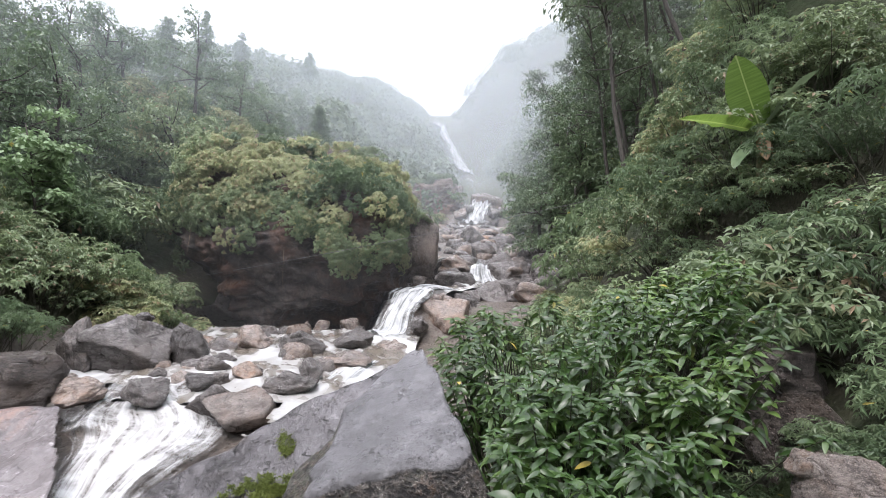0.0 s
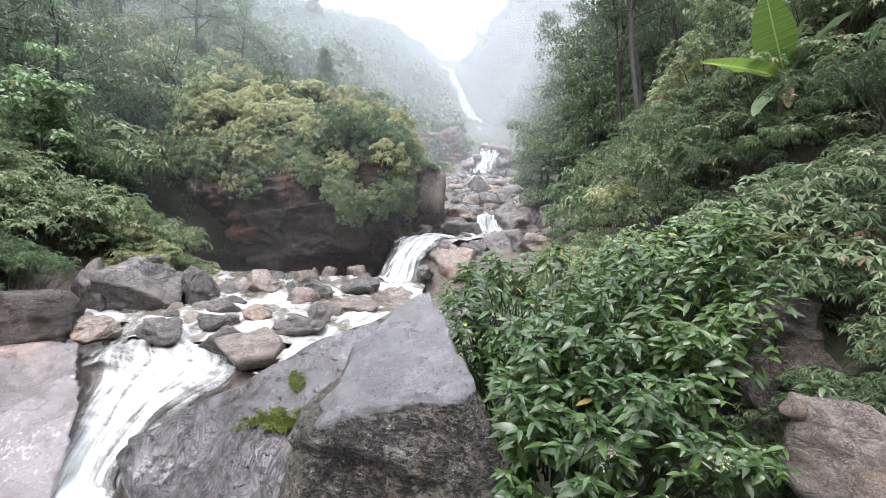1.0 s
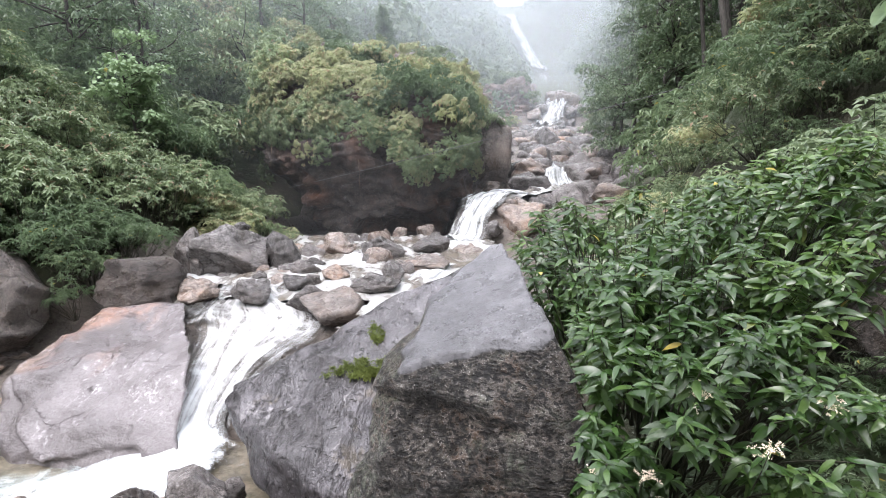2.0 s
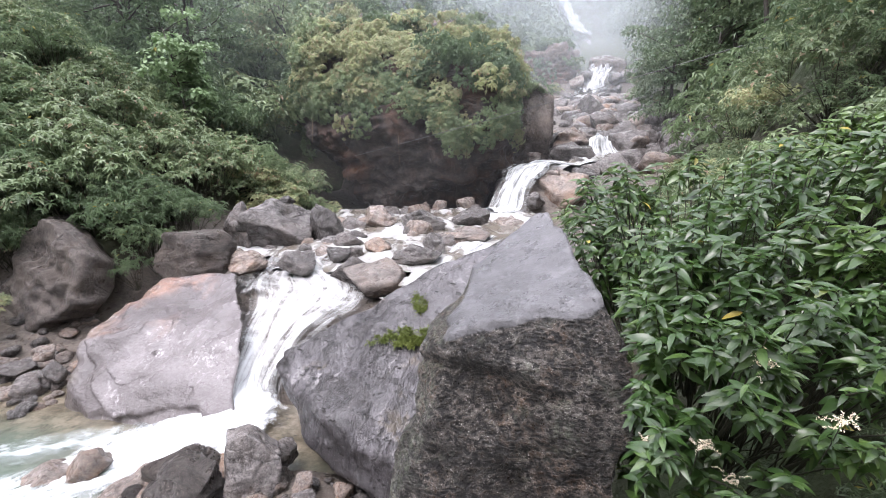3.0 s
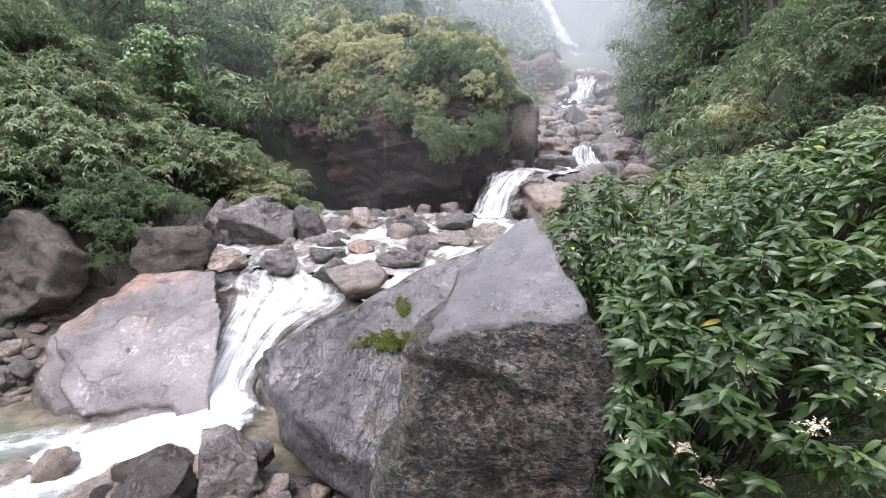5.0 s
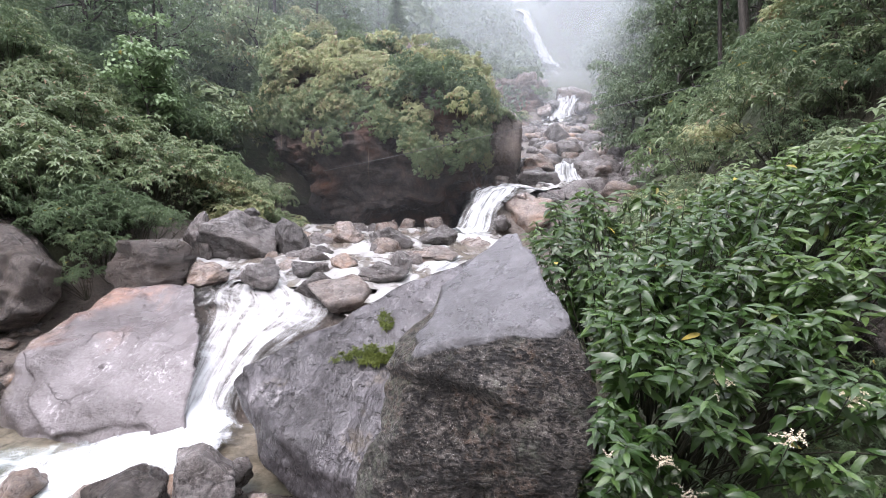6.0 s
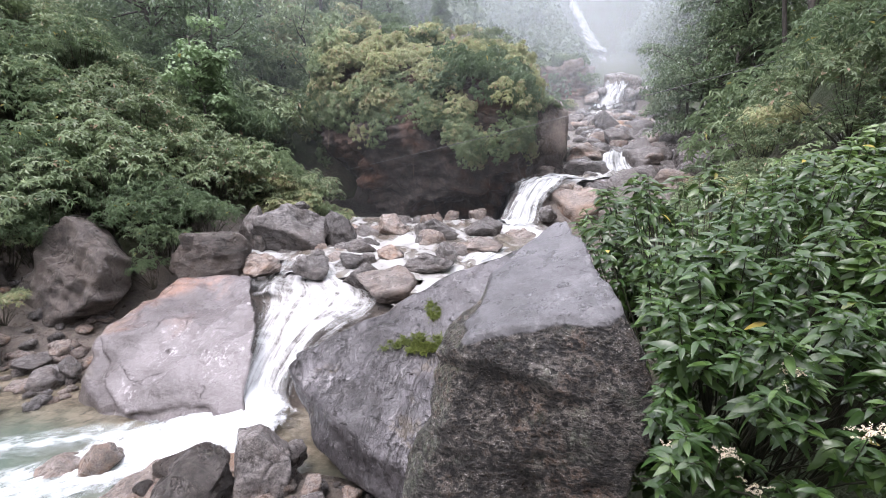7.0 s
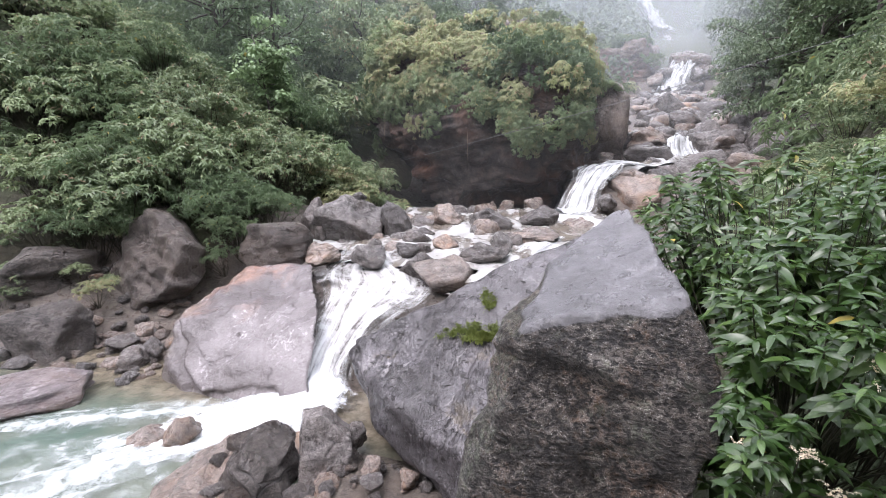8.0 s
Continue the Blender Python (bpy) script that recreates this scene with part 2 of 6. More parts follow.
def stained_rock_mat(name):
    """Pale lavender granite, rust-stained at one shoulder, streaked dark below its ledge."""
    n = Nodes(name)
    at = n.place()
    x = n.add("SeparateXYZ", Vector=at)
    base = n.noise(at, 0.8, 7, 0.62, 0.5)
    col = n.ramp(base, (0.38, (0.07, 0.061, 0.06)), (0.5, (0.107, 0.095, 0.096)), (0.62, (0.152, 0.137, 0.139)))
    fog = n.maths("SUBTRACT", n.noise(at, 1.0, 6, 0.65, 0.6), 0.5)
    rust_at = n.maths("ADD", n.maths("ADD", n.maths("MULTIPLY", x.outputs[0], -0.55), n.maths("MULTIPLY", x.outputs[2], 0.7)), n.maths("MULTIPLY", fog, 3.4))
    col = n.mix(n.span(rust_at, 0.75, 1.5, 0, 0.7), col, n.mix(n.span(n.noise(at, 7.0, 6, 0.7), 0.42, 0.6), (0.28, 0.15, 0.10), (0.17, 0.10, 0.075)))
    olive_at = n.maths("ADD", n.maths("ADD", n.maths("MULTIPLY", x.outputs[0], -0.8), n.maths("MULTIPLY", x.outputs[2], -0.5)), n.maths("MULTIPLY", fog, 2.5))
    col = n.mix(n.span(olive_at, 0.15, 0.8, 0, 0.8), col, n.mix(n.span(n.noise(at, 9.0, 6, 0.7), 0.4, 0.6), (0.062, 0.052, 0.032), (0.12, 0.103, 0.07)))
    drip = n.noise(n.place((7, 7, 0.6)), 1.3, 6, 0.65)
    low = n.span(n.maths("ADD", n.maths("MULTIPLY", x.outputs[2], -1.0), n.maths("MULTIPLY", fog, 0.8)), -0.1, 0.2)
    col = n.mix(n.maths("MULTIPLY", low, n.span(drip, 0.42, 0.58, 0.1, 0.8)), col, (0.075, 0.062, 0.052))
    col = n.mix(n.maths("MULTIPLY", low, n.span(drip, 0.60, 0.68, 0, 0.5)), col, (0.4, 0.38, 0.36))
    scuff = n.maths("MULTIPLY", n.span(n.noise(at, 0.9, 4, 0.6), 0.53, 0.62), n.span(n.noise(n.place((4, 4, 1.2)), 3.2, 7, 0.75), 0.54, 0.62, 0, 0.75))
    col = n.mix(scuff, col, (0.46, 0.44, 0.45))
    crack = n.maths("MULTIPLY", n.span(n.maths("ABSOLUTE", n.maths("SUBTRACT", n.noise(at, 0.7, 7, 0.6, 0.6), 0.5), 0.0), 0.0, 0.008, 0.8, 0), n.span(n.noise(at, 1.7, 4), 0.48, 0.6))
    col = n.mix(crack, col, (0.05, 0.04, 0.038))
    fine = n.noise(at, 26.0, 6, 0.74)
    col = n.mix(n.span(fine, 0.49, 0.38, 0, 0.5), col, (0.085, 0.07, 0.068))
    col = n.mix(n.span(fine, 0.55, 0.67, 0, 0.3), col, (0.28, 0.255, 0.26))
    height = n.maths("SUBTRACT", n.maths("ADD", n.noise(at, 3.5, 7, 0.65), n.maths("MULTIPLY", fine, 0.14)), n.maths("MULTIPLY", crack, 0.35))
    b = n.add("BsdfPrincipled", Base_Color=col, Roughness=n.span(n.noise(at, 1.6, 5, 0.6), 0.38, 0.62, 0.14, 0.45), Normal=n.bump(height, 0.8, 0.09))
    return n.done(b.outputs[0])


def leaf_mat(name, deep, mid, bright, rough=0.4, through_light=0.27, odd=(0.35, 0.28, 0.06), odd_share=0.02):
    n = Nodes(name)
    isle = n.add("NewGeometry").outputs["Random Per Island"]
    info = n.add("ObjectInfo").outputs["Random"]
    patchy = n.span(n.noise(n.place(), 0.75, 3, 0.6), 0.36, 0.64)
    f = n.maths("ADD", n.maths("MULTIPLY", isle, 0.28), n.maths("ADD", n.maths("MULTIPLY", info, 0.42), n.maths("MULTIPLY", patchy, 0.3)))
    col = n.ramp(f, (0.05, deep), (0.5, mid), (0.95, bright))
    again = n.maths("FRACT", n.maths("MULTIPLY", isle, 37.7), 0.0)
    col = n.mix(n.span(again, 1 - odd_share - 0.002, 1 - odd_share), col, odd)
    patch = n.noise(n.place(), 14, 3)
    col = n.mix(n.span(patch, 0.5, 0.75, 0, 0.25), col, tuple(0.6 * c for c in deep))
    p = n.add("BsdfPrincipled", Base_Color=col, Roughness=rough, Normal=n.bump(patch, 0.25, 0.01))
    t = n.add("BsdfTranslucent", Color=n.mix(0.5, col, tuple(1.3 * c for c in bright)))
    return n.done(n.add("MixShader", i0=through_light, i1=p.outputs[0], i2=t.outputs[0]).outputs[0])


def banana_mat(name):
    """Glossy green blade, ribbed across, with a pale midrib."""
    n = Nodes(name)
    ribs = n.noise(n.place((2.5, 42, 2.5)), 1.0, 4, 0.6)
    col = n.ramp(ribs, (0.35, (0.05, 0.105, 0.02)), (0.5, (0.085, 0.155, 0.032)), (0.65, (0.13, 0.21, 0.055)))
    across = n.maths("ABSOLUTE", n.add("SeparateXYZ", Vector=n.place()).outputs[0], 0.0)
    col = n.mix(n.span(across, 0.012, 0.004), col, (0.3, 0.37, 0.15))
    p = n.add("BsdfPrincipled", Base_Color=col, Roughness=0.3, Normal=n.bump(ribs, 0.6, 0.01))
    t = n.add("BsdfTranslucent", Color=n.mix(0.5, col, (0.22, 0.32, 0.06)))
    return n.done(n.add("MixShader", i0=0.4, i1=p.outputs[0], i2=t.outputs[0]).outputs[0])


def bark_mat(name, dark, light):
    n = Nodes(name)
    g = n.noise(n.place((8, 8, 1.2)), 4, 5, 0.65)
    b = n.add("BsdfPrincipled", Base_Color=n.ramp(g, (0.3, dark), (0.7, light)), Roughness=0.75, Normal=n.bump(g, 0.6, 0.03))
    return n.done(b.outputs[0])


def soil_mat(name):
    n = Nodes(name)
    at = n.place()
    a = n.noise(at, 0.35, 6, 0.65)
    b = n.noise(at, 5.0, 6, 0.65)
    col = n.ramp(b, (0.3, (0.012, 0.014, 0.006)), (0.7, (0.05, 0.042, 0.026)))
    col = n.mix(n.span(a, 0.4, 0.6), col, (0.028, 0.045, 0.014))
    s = n.add("BsdfPrincipled", Base_Color=col, Roughness=0.85, Normal=n.bump(b, 0.8, 0.15))
    return n.done(s.outputs[0])


def water_mat(name, foam, clear, along=(9.0, 0.9), edge=False, streak=1.0, soft_edge=0.1, ragged_edge=3.0, thin=0.0, feather=0.6):
    """White water: foam in strands along the flow, over darker clear water. UV: across 0 to 1, along in metres."""
    n = Nodes(name)
    at = n.place((along[0], along[1], 1), "UV")
    strands = n.noise(at, 1.0, 3, 0.6, 0.3)
    froth = n.noise(n.place(), 3.0, 6, 0.7)
    f = n.maths("ADD", n.maths("MULTIPLY", strands, 0.65 * streak), n.maths("MULTIPLY", froth, 1 - 0.65 * streak))
    white = n.span(f, foam - soft_edge, foam + soft_edge)
    fine = n.noise(n.place(), 26.0, 4, 0.7)
    col = n.mix(white, clear, (0.46, 0.475, 0.48))
    col = n.mix(n.span(fine, 0.5, 0.8, 0, 0.18), col, tuple(0.5 + 0.4 * c for c in clear))
    b = n.add("BsdfPrincipled", Base_Color=col, Roughness=n.span(white, 0, 1, 0.12, 0.6),
              Normal=n.bump(n.maths("ADD", f, n.maths("MULTIPLY", fine, 0.1)), 0.3, 0.08))
    shader = b.outputs[0]
    if thin:
        shader = n.add("MixShader", i0=n.span(white, 0.0, 0.7, 1 - thin, 1), i1=n.add("BsdfTransparent").outputs[0], i2=shader).outputs[0]
    if edge:
        side = n.add("SeparateXYZ", Vector=n.add("TexCoord").outputs["UV"]).outputs[0]
        near_edge = n.maths("MULTIPLY", n.maths("ABSOLUTE", n.maths("SUBTRACT", side, 0.5), 0.0), 2.0)
        fade = n.maths("MULTIPLY", n.maths("POWER", near_edge, 1.6), 1.5)
        ragged = n.maths("MULTIPLY", n.maths("SUBTRACT", f, 0.5), ragged_edge)
        keep = n.span(n.maths("SUBTRACT", n.maths("ADD", ragged, 1.0), fade), 0.0, feather)
        shader = n.add("MixShader", i0=keep, i1=n.add("BsdfTransparent").outputs[0], i2=shader).outputs[0]
    return n.done(shader)


def pool_mat(name):
    """Milky green water, browner where it is shallow, with drifting froth."""
    n = Nodes(name)
    at = n.place()
    x = n.add("SeparateXYZ", Vector=at)
    shoal = n.span(n.maths("ADD", n.maths("MULTIPLY", x.outputs[1], 0.5), n.noise(at, 0.8, 5, 0.6)), 2.35, 3.0)
    col = n.mix(shoal, n.mix(n.span(n.noise(at, 0.5, 4, 0.6), 0.4, 0.6), (0.062, 0.09, 0.074), (0.095, 0.108, 0.085)), n.mix(n.span(n.noise(at, 3.5, 5, 0.7), 0.42, 0.6), (0.07, 0.06, 0.042), (0.15, 0.128, 0.095)))
    froth = n.span(n.noise(n.place((0.6, 1.7, 1), turn=(0, 0, -30)), 0.6, 6, 0.6, 0.3), 0.54, 0.76, 0, 0.32)
    col = n.mix(n.maths("MULTIPLY", froth, n.span(shoal, 0, 1, 1, 0.1)), col, (0.4, 0.43, 0.42))
    ripple = n.noise(n.place((1, 1.6, 1)), 4.0, 6, 0.6, 0.5)
    b = n.add("BsdfPrincipled", Base_Color=col, Roughness=n.span(froth, 0, 1, 0.1, 0.5), Normal=n.bump(ripple, 0.35, 0.06))
    return n.done(b.outputs[0])


def plain_mat(name, color, rough=0.6, vary=0.3, scale=12.0):
    n = Nodes(name)
    g = n.noise(n.place(), scale, 4)
    b = n.add("BsdfPrincipled", Base_Color=n.mix(n.span(g, 0.35, 0.65, 0, vary), color, tuple(0.45 * c for c in color)), Roughness=rough, Normal=n.bump(g, 0.2, 0.02))
    return n.done(b.outputs[0])


GREY_ROCK = rock_mat("wet_grey_gneiss", (0.024, 0.021, 0.020), (0.185, 0.17, 0.163), (0.15, 0.125, 0.11), rough=0.14, strata=(1, 1, 1.5), turn=(20, 15, 0), tints=0.5, relief=1.0)
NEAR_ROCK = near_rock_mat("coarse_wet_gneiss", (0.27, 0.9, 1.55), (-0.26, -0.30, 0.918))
MID_ROCK = folded_rock_mat("veined_slate_rock")
PINK_ROCK = stained_rock_mat("pinkish_granite")
PALE_ROCK = rock_mat("pale_slab_rock", (0.10, 0.085, 0.085), (0.24, 0.21, 0.215), (0.24, 0.17, 0.14), rough=0.2, size=1.2, turn=(40, 0, 0), pale=0.2, grain=0.5)
TAN_ROCK = rock_mat("tan_river_stone", (0.058, 0.047, 0.041), (0.265, 0.222, 0.195), (0.28, 0.185, 0.13), rough=0.18, size=0.8, strata=(1, 1, 1.3), relief=0.9)
BANK_ROCK = rock_mat("dark_bank_gneiss", (0.018, 0.015, 0.0135), (0.16, 0.135, 0.12), (0.11, 0.085, 0.066), rough=0.22, size=0.8, strata=(1, 1, 1.6), turn=(20, 40, 0), tints=0.6, relief=1.6)
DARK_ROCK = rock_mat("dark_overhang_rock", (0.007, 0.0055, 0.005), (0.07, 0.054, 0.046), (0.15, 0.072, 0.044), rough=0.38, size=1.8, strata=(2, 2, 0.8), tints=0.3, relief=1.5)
CLIFF_ROCK = rock_mat("far_cliff_rock", (0.06, 0.05, 0.045), (0.19, 0.16, 0.14), (0.22, 0.13, 0.10), size=4, rough=0.5)
BED = rock_mat("wet_gravel_bed", (0.03, 0.025, 0.02), (0.15, 0.12, 0.095), (0.12, 0.085, 0.06), rough=0.25, size=0.35, relief=1.5)
SOIL = soil_mat("forest_soil")
BARK = bark_mat("wet_bark", (0.018, 0.016, 0.013), (0.075, 0.066, 0.054))
TWIG = bark_mat("twig_bark", (0.012, 0.013, 0.007), (0.045, 0.04, 0.022))
LEAF_NEAR = leaf_mat("bush_leaf", (0.009, 0.024, 0.005), (0.028, 0.064, 0.014), (0.142, 0.222, 0.056), rough=0.34, through_light=0.22, odd_share=0.002)
LEAF_SLOPE = leaf_mat("slope_leaf", (0.05, 0.08, 0.038), (0.142, 0.195, 0.098), (0.275, 0.335, 0.18), rough=0.48, odd=(0.24, 0.17, 0.11), odd_share=0.03)
LEAF_DARK = leaf_mat("dark_leaf", (0.028, 0.052, 0.025), (0.095, 0.146, 0.074), (0.22, 0.285, 0.155), rough=0.4, odd_share=0.005)
LEAF_YELLOW = leaf_mat("yellow_green_leaf", (0.10, 0.125, 0.06), (0.245, 0.275, 0.145), (0.41, 0.43, 0.235), rough=0.5, through_light=0.45, odd=(0.30, 0.19, 0.13), odd_share=0.12)
LEAF_PALE = leaf_mat("pale_leaf", (0.06, 0.105, 0.045), (0.135, 0.21, 0.095), (0.23, 0.32, 0.165), rough=0.5, odd_share=0.0)
# darker leaf: puts hillside shade into the colour; also for dark trees and conifers
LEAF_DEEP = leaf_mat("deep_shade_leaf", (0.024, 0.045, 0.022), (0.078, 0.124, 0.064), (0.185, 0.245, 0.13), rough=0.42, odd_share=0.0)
LEAF_TREE = leaf_mat("tree_leaf", (0.035, 0.055, 0.032), (0.09, 0.128, 0.072), (0.17, 0.21, 0.12), rough=0.45, odd_share=0.0)
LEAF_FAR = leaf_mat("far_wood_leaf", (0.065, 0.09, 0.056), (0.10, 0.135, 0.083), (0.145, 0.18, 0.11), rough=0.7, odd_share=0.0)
LEAF_BANANA = banana_mat("banana_leaf")
LEAF_DEAD = plain_mat("dry_leaf", (0.22, 0.15, 0.09), 0.8, 0.5)
FLOWER = plain_mat("cream_flower", (0.82, 0.72, 0.56), 0.7, 0.3, 40)
MOSS = leaf_mat("moss", (0.05, 0.07, 0.015), (0.10, 0.13, 0.025), (0.19, 0.21, 0.05), rough=0.8, odd_share=0.0)
CABLE = plain_mat("grey_cable", (0.10, 0.10, 0.10), 0.5, 0.3)
WATER_FALL = water_mat("falling_water", 0.51, (0.17, 0.18, 0.18), along=(24.0, 0.25), edge=True, streak=0.95, soft_edge=0.13, thin=0.35)
WATER_SPLASH = water_mat("churning_water", 0.40, (0.30, 0.31, 0.31), along=(9.0, 1.4), edge=True, streak=0.35, soft_edge=0.15)
WATER_CHUTE = water_mat("sliding_water", 0.49, (0.22, 0.20, 0.185), along=(20.0, 0.35), edge=True, streak=0.85, soft_edge=0.2, thin=0.6, feather=0.8)
WATER_STREAM = water_mat("rushing_water", 0.53, (0.115, 0.10, 0.082), along=(1.7, 0.32), streak=1.25, soft_edge=0.1)
WATER_POOL = pool_mat("pool_water")
WATER_FOAM = water_mat("pool_foam", 0.51, (0.20, 0.25, 0.23), along=(3.4, 0.16), edge=True, streak=0.7, soft_edge=0.2, ragged_edge=4.5, thin=0.85, feather=1.1)


def mist_mat(name, least, most, scale):
    """A thin veil of droplets: mostly clear, scattering daylight."""
    n = Nodes(name)
    f = n.noise(n.place((1, 1, 1.6)), scale, 4, 0.5, 0.4)
    both = n.add("MixShader", i0=0.5, i1=n.add("BsdfDiffuse", Color=(0.78, 0.84, 0.9, 1)).outputs[0], i2=n.add("BsdfTranslucent", Color=(0.86, 0.92, 0.98, 1)).outputs[0]).outputs[0]
    return n.done(n.add("MixShader", i0=n.span(f, 0.3, 0.7, least, most), i1=n.add("BsdfTransparent").outputs[0], i2=both).outputs[0])



# ---- builders ----
def link_mesh(name, verts, faces, material, smooth=True, uv=None):
    me = bpy.data.meshes.new(name)
    me.from_pydata([tuple(v) for v in np.asarray(verts).tolist()], [], faces.tolist() if isinstance(faces, np.ndarray) else faces)
    if smooth:
        me.polygons.foreach_set("use_smooth", np.ones(len(me.polygons), bool))
    if uv is not None:
        idx = np.empty(len(me.loops), np.int32)
        me.loops.foreach_get("vertex_index", idx)
        me.uv_layers.new(name="UVMap").data.foreach_set("uv", np.asarray(uv, np.float32)[idx].ravel())
    me.materials.append(material)
    me.update()
    return me


def part(name, me, parent=None, label="", m=None, kind=""):
    ob = new(name, me)
    if parent is not None:
        ob.parent = parent
    if m is not None:
        ob.matrix_basis = m
    return tagged(ob, label, kind=kind)


def thing(name, label, category, group="", kind="", m=None, me=None):
    ob = new(name, me)
    if me is None:
        ob.empty_display_size = 0.1
    if m is not None:
        ob.matrix_basis = m
    return tagged(ob, label, category, group, kind)


def waves(seed, octaves=4, per=7, base=1.0):
    """A smooth random field over points, in -1 to 1 or so."""
    rng = np.random.default_rng(seed)
    rows = []
    for o in range(octaves):
        for _ in range(per):
            d = rng.normal(size=3)
            rows.append((d / np.linalg.norm(d) * base * 2.0 ** o * rng.uniform(0.7, 1.3), rng.uniform(0, 6.28), 0.55 ** o / math.sqrt(per)))

    def field(p):
        total = 0
        for w, phase, amount in rows:
            total = total + amount * np.sin(p @ w + phase)
        return total
    return field


BALLS = {}


def ball(sub):
    if sub not in BALLS:
        bm = bmesh.new()
        bmesh.ops.create_icosphere(bm, subdivisions=sub, radius=1)
        bm.verts.ensure_lookup_table()
        v = np.array([v.co[:] for v in bm.verts])
        BALLS[sub] = v / np.linalg.norm(v, axis=1)[:, None], [[w.index for w in f.verts] for f in bm.faces]
        bm.free()
    return BALLS[sub]


def cut_rock(name, centre, planes, material, sharp=16, sub=6, rough=0.05, seed=1, wave=1.2, fine=0.0, most=50.0, crease=0.0, smooth_plane=None, smooth=True, ledges=()):
    """A boulder as the meeting of half spaces (a point on each and its outward normal), with rounded edges and an uneven skin."""
    v, f = ball(sub)
    c = np.array(centre, float)
    total = np.full(len(v), (1 / most) ** sharp)
    calm = np.zeros(len(v))
    for k, (point, normal) in enumerate(planes):
        nn = np.array(normal, float)
        nn /= np.linalg.norm(nn)
        d = max(0.05, (np.array(point) - c) @ nn)
        share = np.maximum(v @ nn / d, 0) ** sharp
        total += share
        if k == smooth_plane:
            calm = share
    r = total ** (-1 / sharp)
    lively = 1 - 0.85 * np.clip(calm / total * 1.4 - 0.3, 0, 1)
    p = v * r[:, None]
    p = p * (1 + lively * rough * waves(seed, 4, 8, wave)(p) / np.maximum(r, 0.3))[:, None]
    if crease:
        dent = np.abs(waves(seed + 7, 4, 6, wave * 1.4)(p * np.array((1, 1, 1.7))))
        p = p * (1 - lively * crease * (dent - dent.mean()) / np.maximum(r, 0.3))[:, None]
    inset = np.zeros(len(v))
    for point, normal, depth, soft in ledges:
        nn = np.array(normal, float)
        away = (p + c - np.array(point)) @ (nn / np.linalg.norm(nn)) + 0.5 * soft + 0.9 * soft * waves(seed + 11, 4, 6, 2.5)(p)
        k = np.clip(away / soft, 0, 1)
        inset = np.maximum(inset, depth * k * k * (3 - 2 * k))
    p = p - v * inset[:, None]
    if fine:
        p = p + v * (lively * fine * waves(seed + 5, 3, 10, 7.0)(p * np.array((1, 1, 2.2))))[:, None]
    return link_mesh(name, p, f, material, smooth)


def rock_shape(seed, material, sharp=70, sub=4, rough=0.03):
    """A unit boulder: broken along a dozen uneven planes and worn round at the edges."""
    rng = np.random.default_rng(seed)
    ways = []
    while len(ways) < 7 + seed % 4:
        tries = rng.normal(size=(6, 3))
        tries /= np.linalg.norm(tries, axis=1)[:, None]
        room = [min([1.0] + [float(1 - t @ w) for w in ways]) for t in tries]
        ways.append(tries[int(np.argmax(room))])
    rows = [(d * rng.uniform(0.58, 0.98), d) for d in ways]
    rows.append(((0, 0, -0.7), (0, 0, -1)))
    keen = 0.5 * sharp if seed % 5 == 0 else 1.5 * sharp
    me = cut_rock("rock", (0, 0, 0), rows, material, keen, sub, rough * 1.2, seed, 1.8, 0.014, most=1.2, crease=0.09)
    v = np.empty(3 * len(me.vertices), np.float32)
    me.vertices.foreach_get("co", v)
    v = v.reshape(-1, 3)
    least, most = v.min(0), v.max(0)
    me.vertices.foreach_set("co", ((v - 0.5 * (least + most)) / (most - least) * 1.72).astype(np.float32).ravel())
    me.update()
    return me


ROCKS = {}


def rock(x, y, z, sx, sy, sz, turn=0, material=None, seed=0, label="grey wet boulder among the stream rocks", tilt=0, lean=0, sub=4, group="stream boulders", name="boulder"):
    sub = max(sub, 5 if max(sx, sz) > 0.5 and y < 18 else 4) if sub > 3 else sub
    material = material or GREY_ROCK
    key = (material.name, seed, sub)
    if key not in ROCKS:
        ROCKS[key] = rock_shape(seed, material, sub=sub, rough=0.02 + 0.012 * (seed % 3))
    m = pose(x, y, z, tilt, lean, turn) @ Matrix.Diagonal((sx, sy, sz, 1))
    return thing(name, label, "boulder", group, m=m, me=ROCKS[key])


def tube(points, radii, sides=5):
    pts, rad = np.asarray(points, float), np.asarray(radii, float)
    ahead = np.gradient(pts, axis=0)
    ahead /= np.linalg.norm(ahead, axis=1)[:, None] + 1e-9
    ref = np.where(np.abs(ahead[:, 2:3]) > 0.9, np.array([[1.0, 0, 0]]), np.array([[0, 0, 1.0]]))
    a = np.cross(ahead, ref)
    a /= np.linalg.norm(a, axis=1)[:, None] + 1e-9
    b = np.cross(ahead, a)
    ang = np.linspace(0, 2 * np.pi, sides, endpoint=False)
    ring = pts[:, None] + rad[:, None, None] * (np.cos(ang)[None, :, None] * a[:, None] + np.sin(ang)[None, :, None] * b[:, None])
    v, n = ring.reshape(-1, 3), len(pts)
    f = [(i * sides + j, i * sides + (j + 1) % sides, (i + 1) * sides + (j + 1) % sides, (i + 1) * sides + j) for i in range(n - 1) for j in range(sides)]
    f.append(tuple(range((n - 1) * sides, n * sides)))
    return v, f


def joined(pieces):
    vs, fs, k = [], [], 0
    for v, f in pieces:
        vs.append(v)
        fs += [tuple(i + k for i in q) for q in f]
        k += len(v)
    return np.concatenate(vs), fs


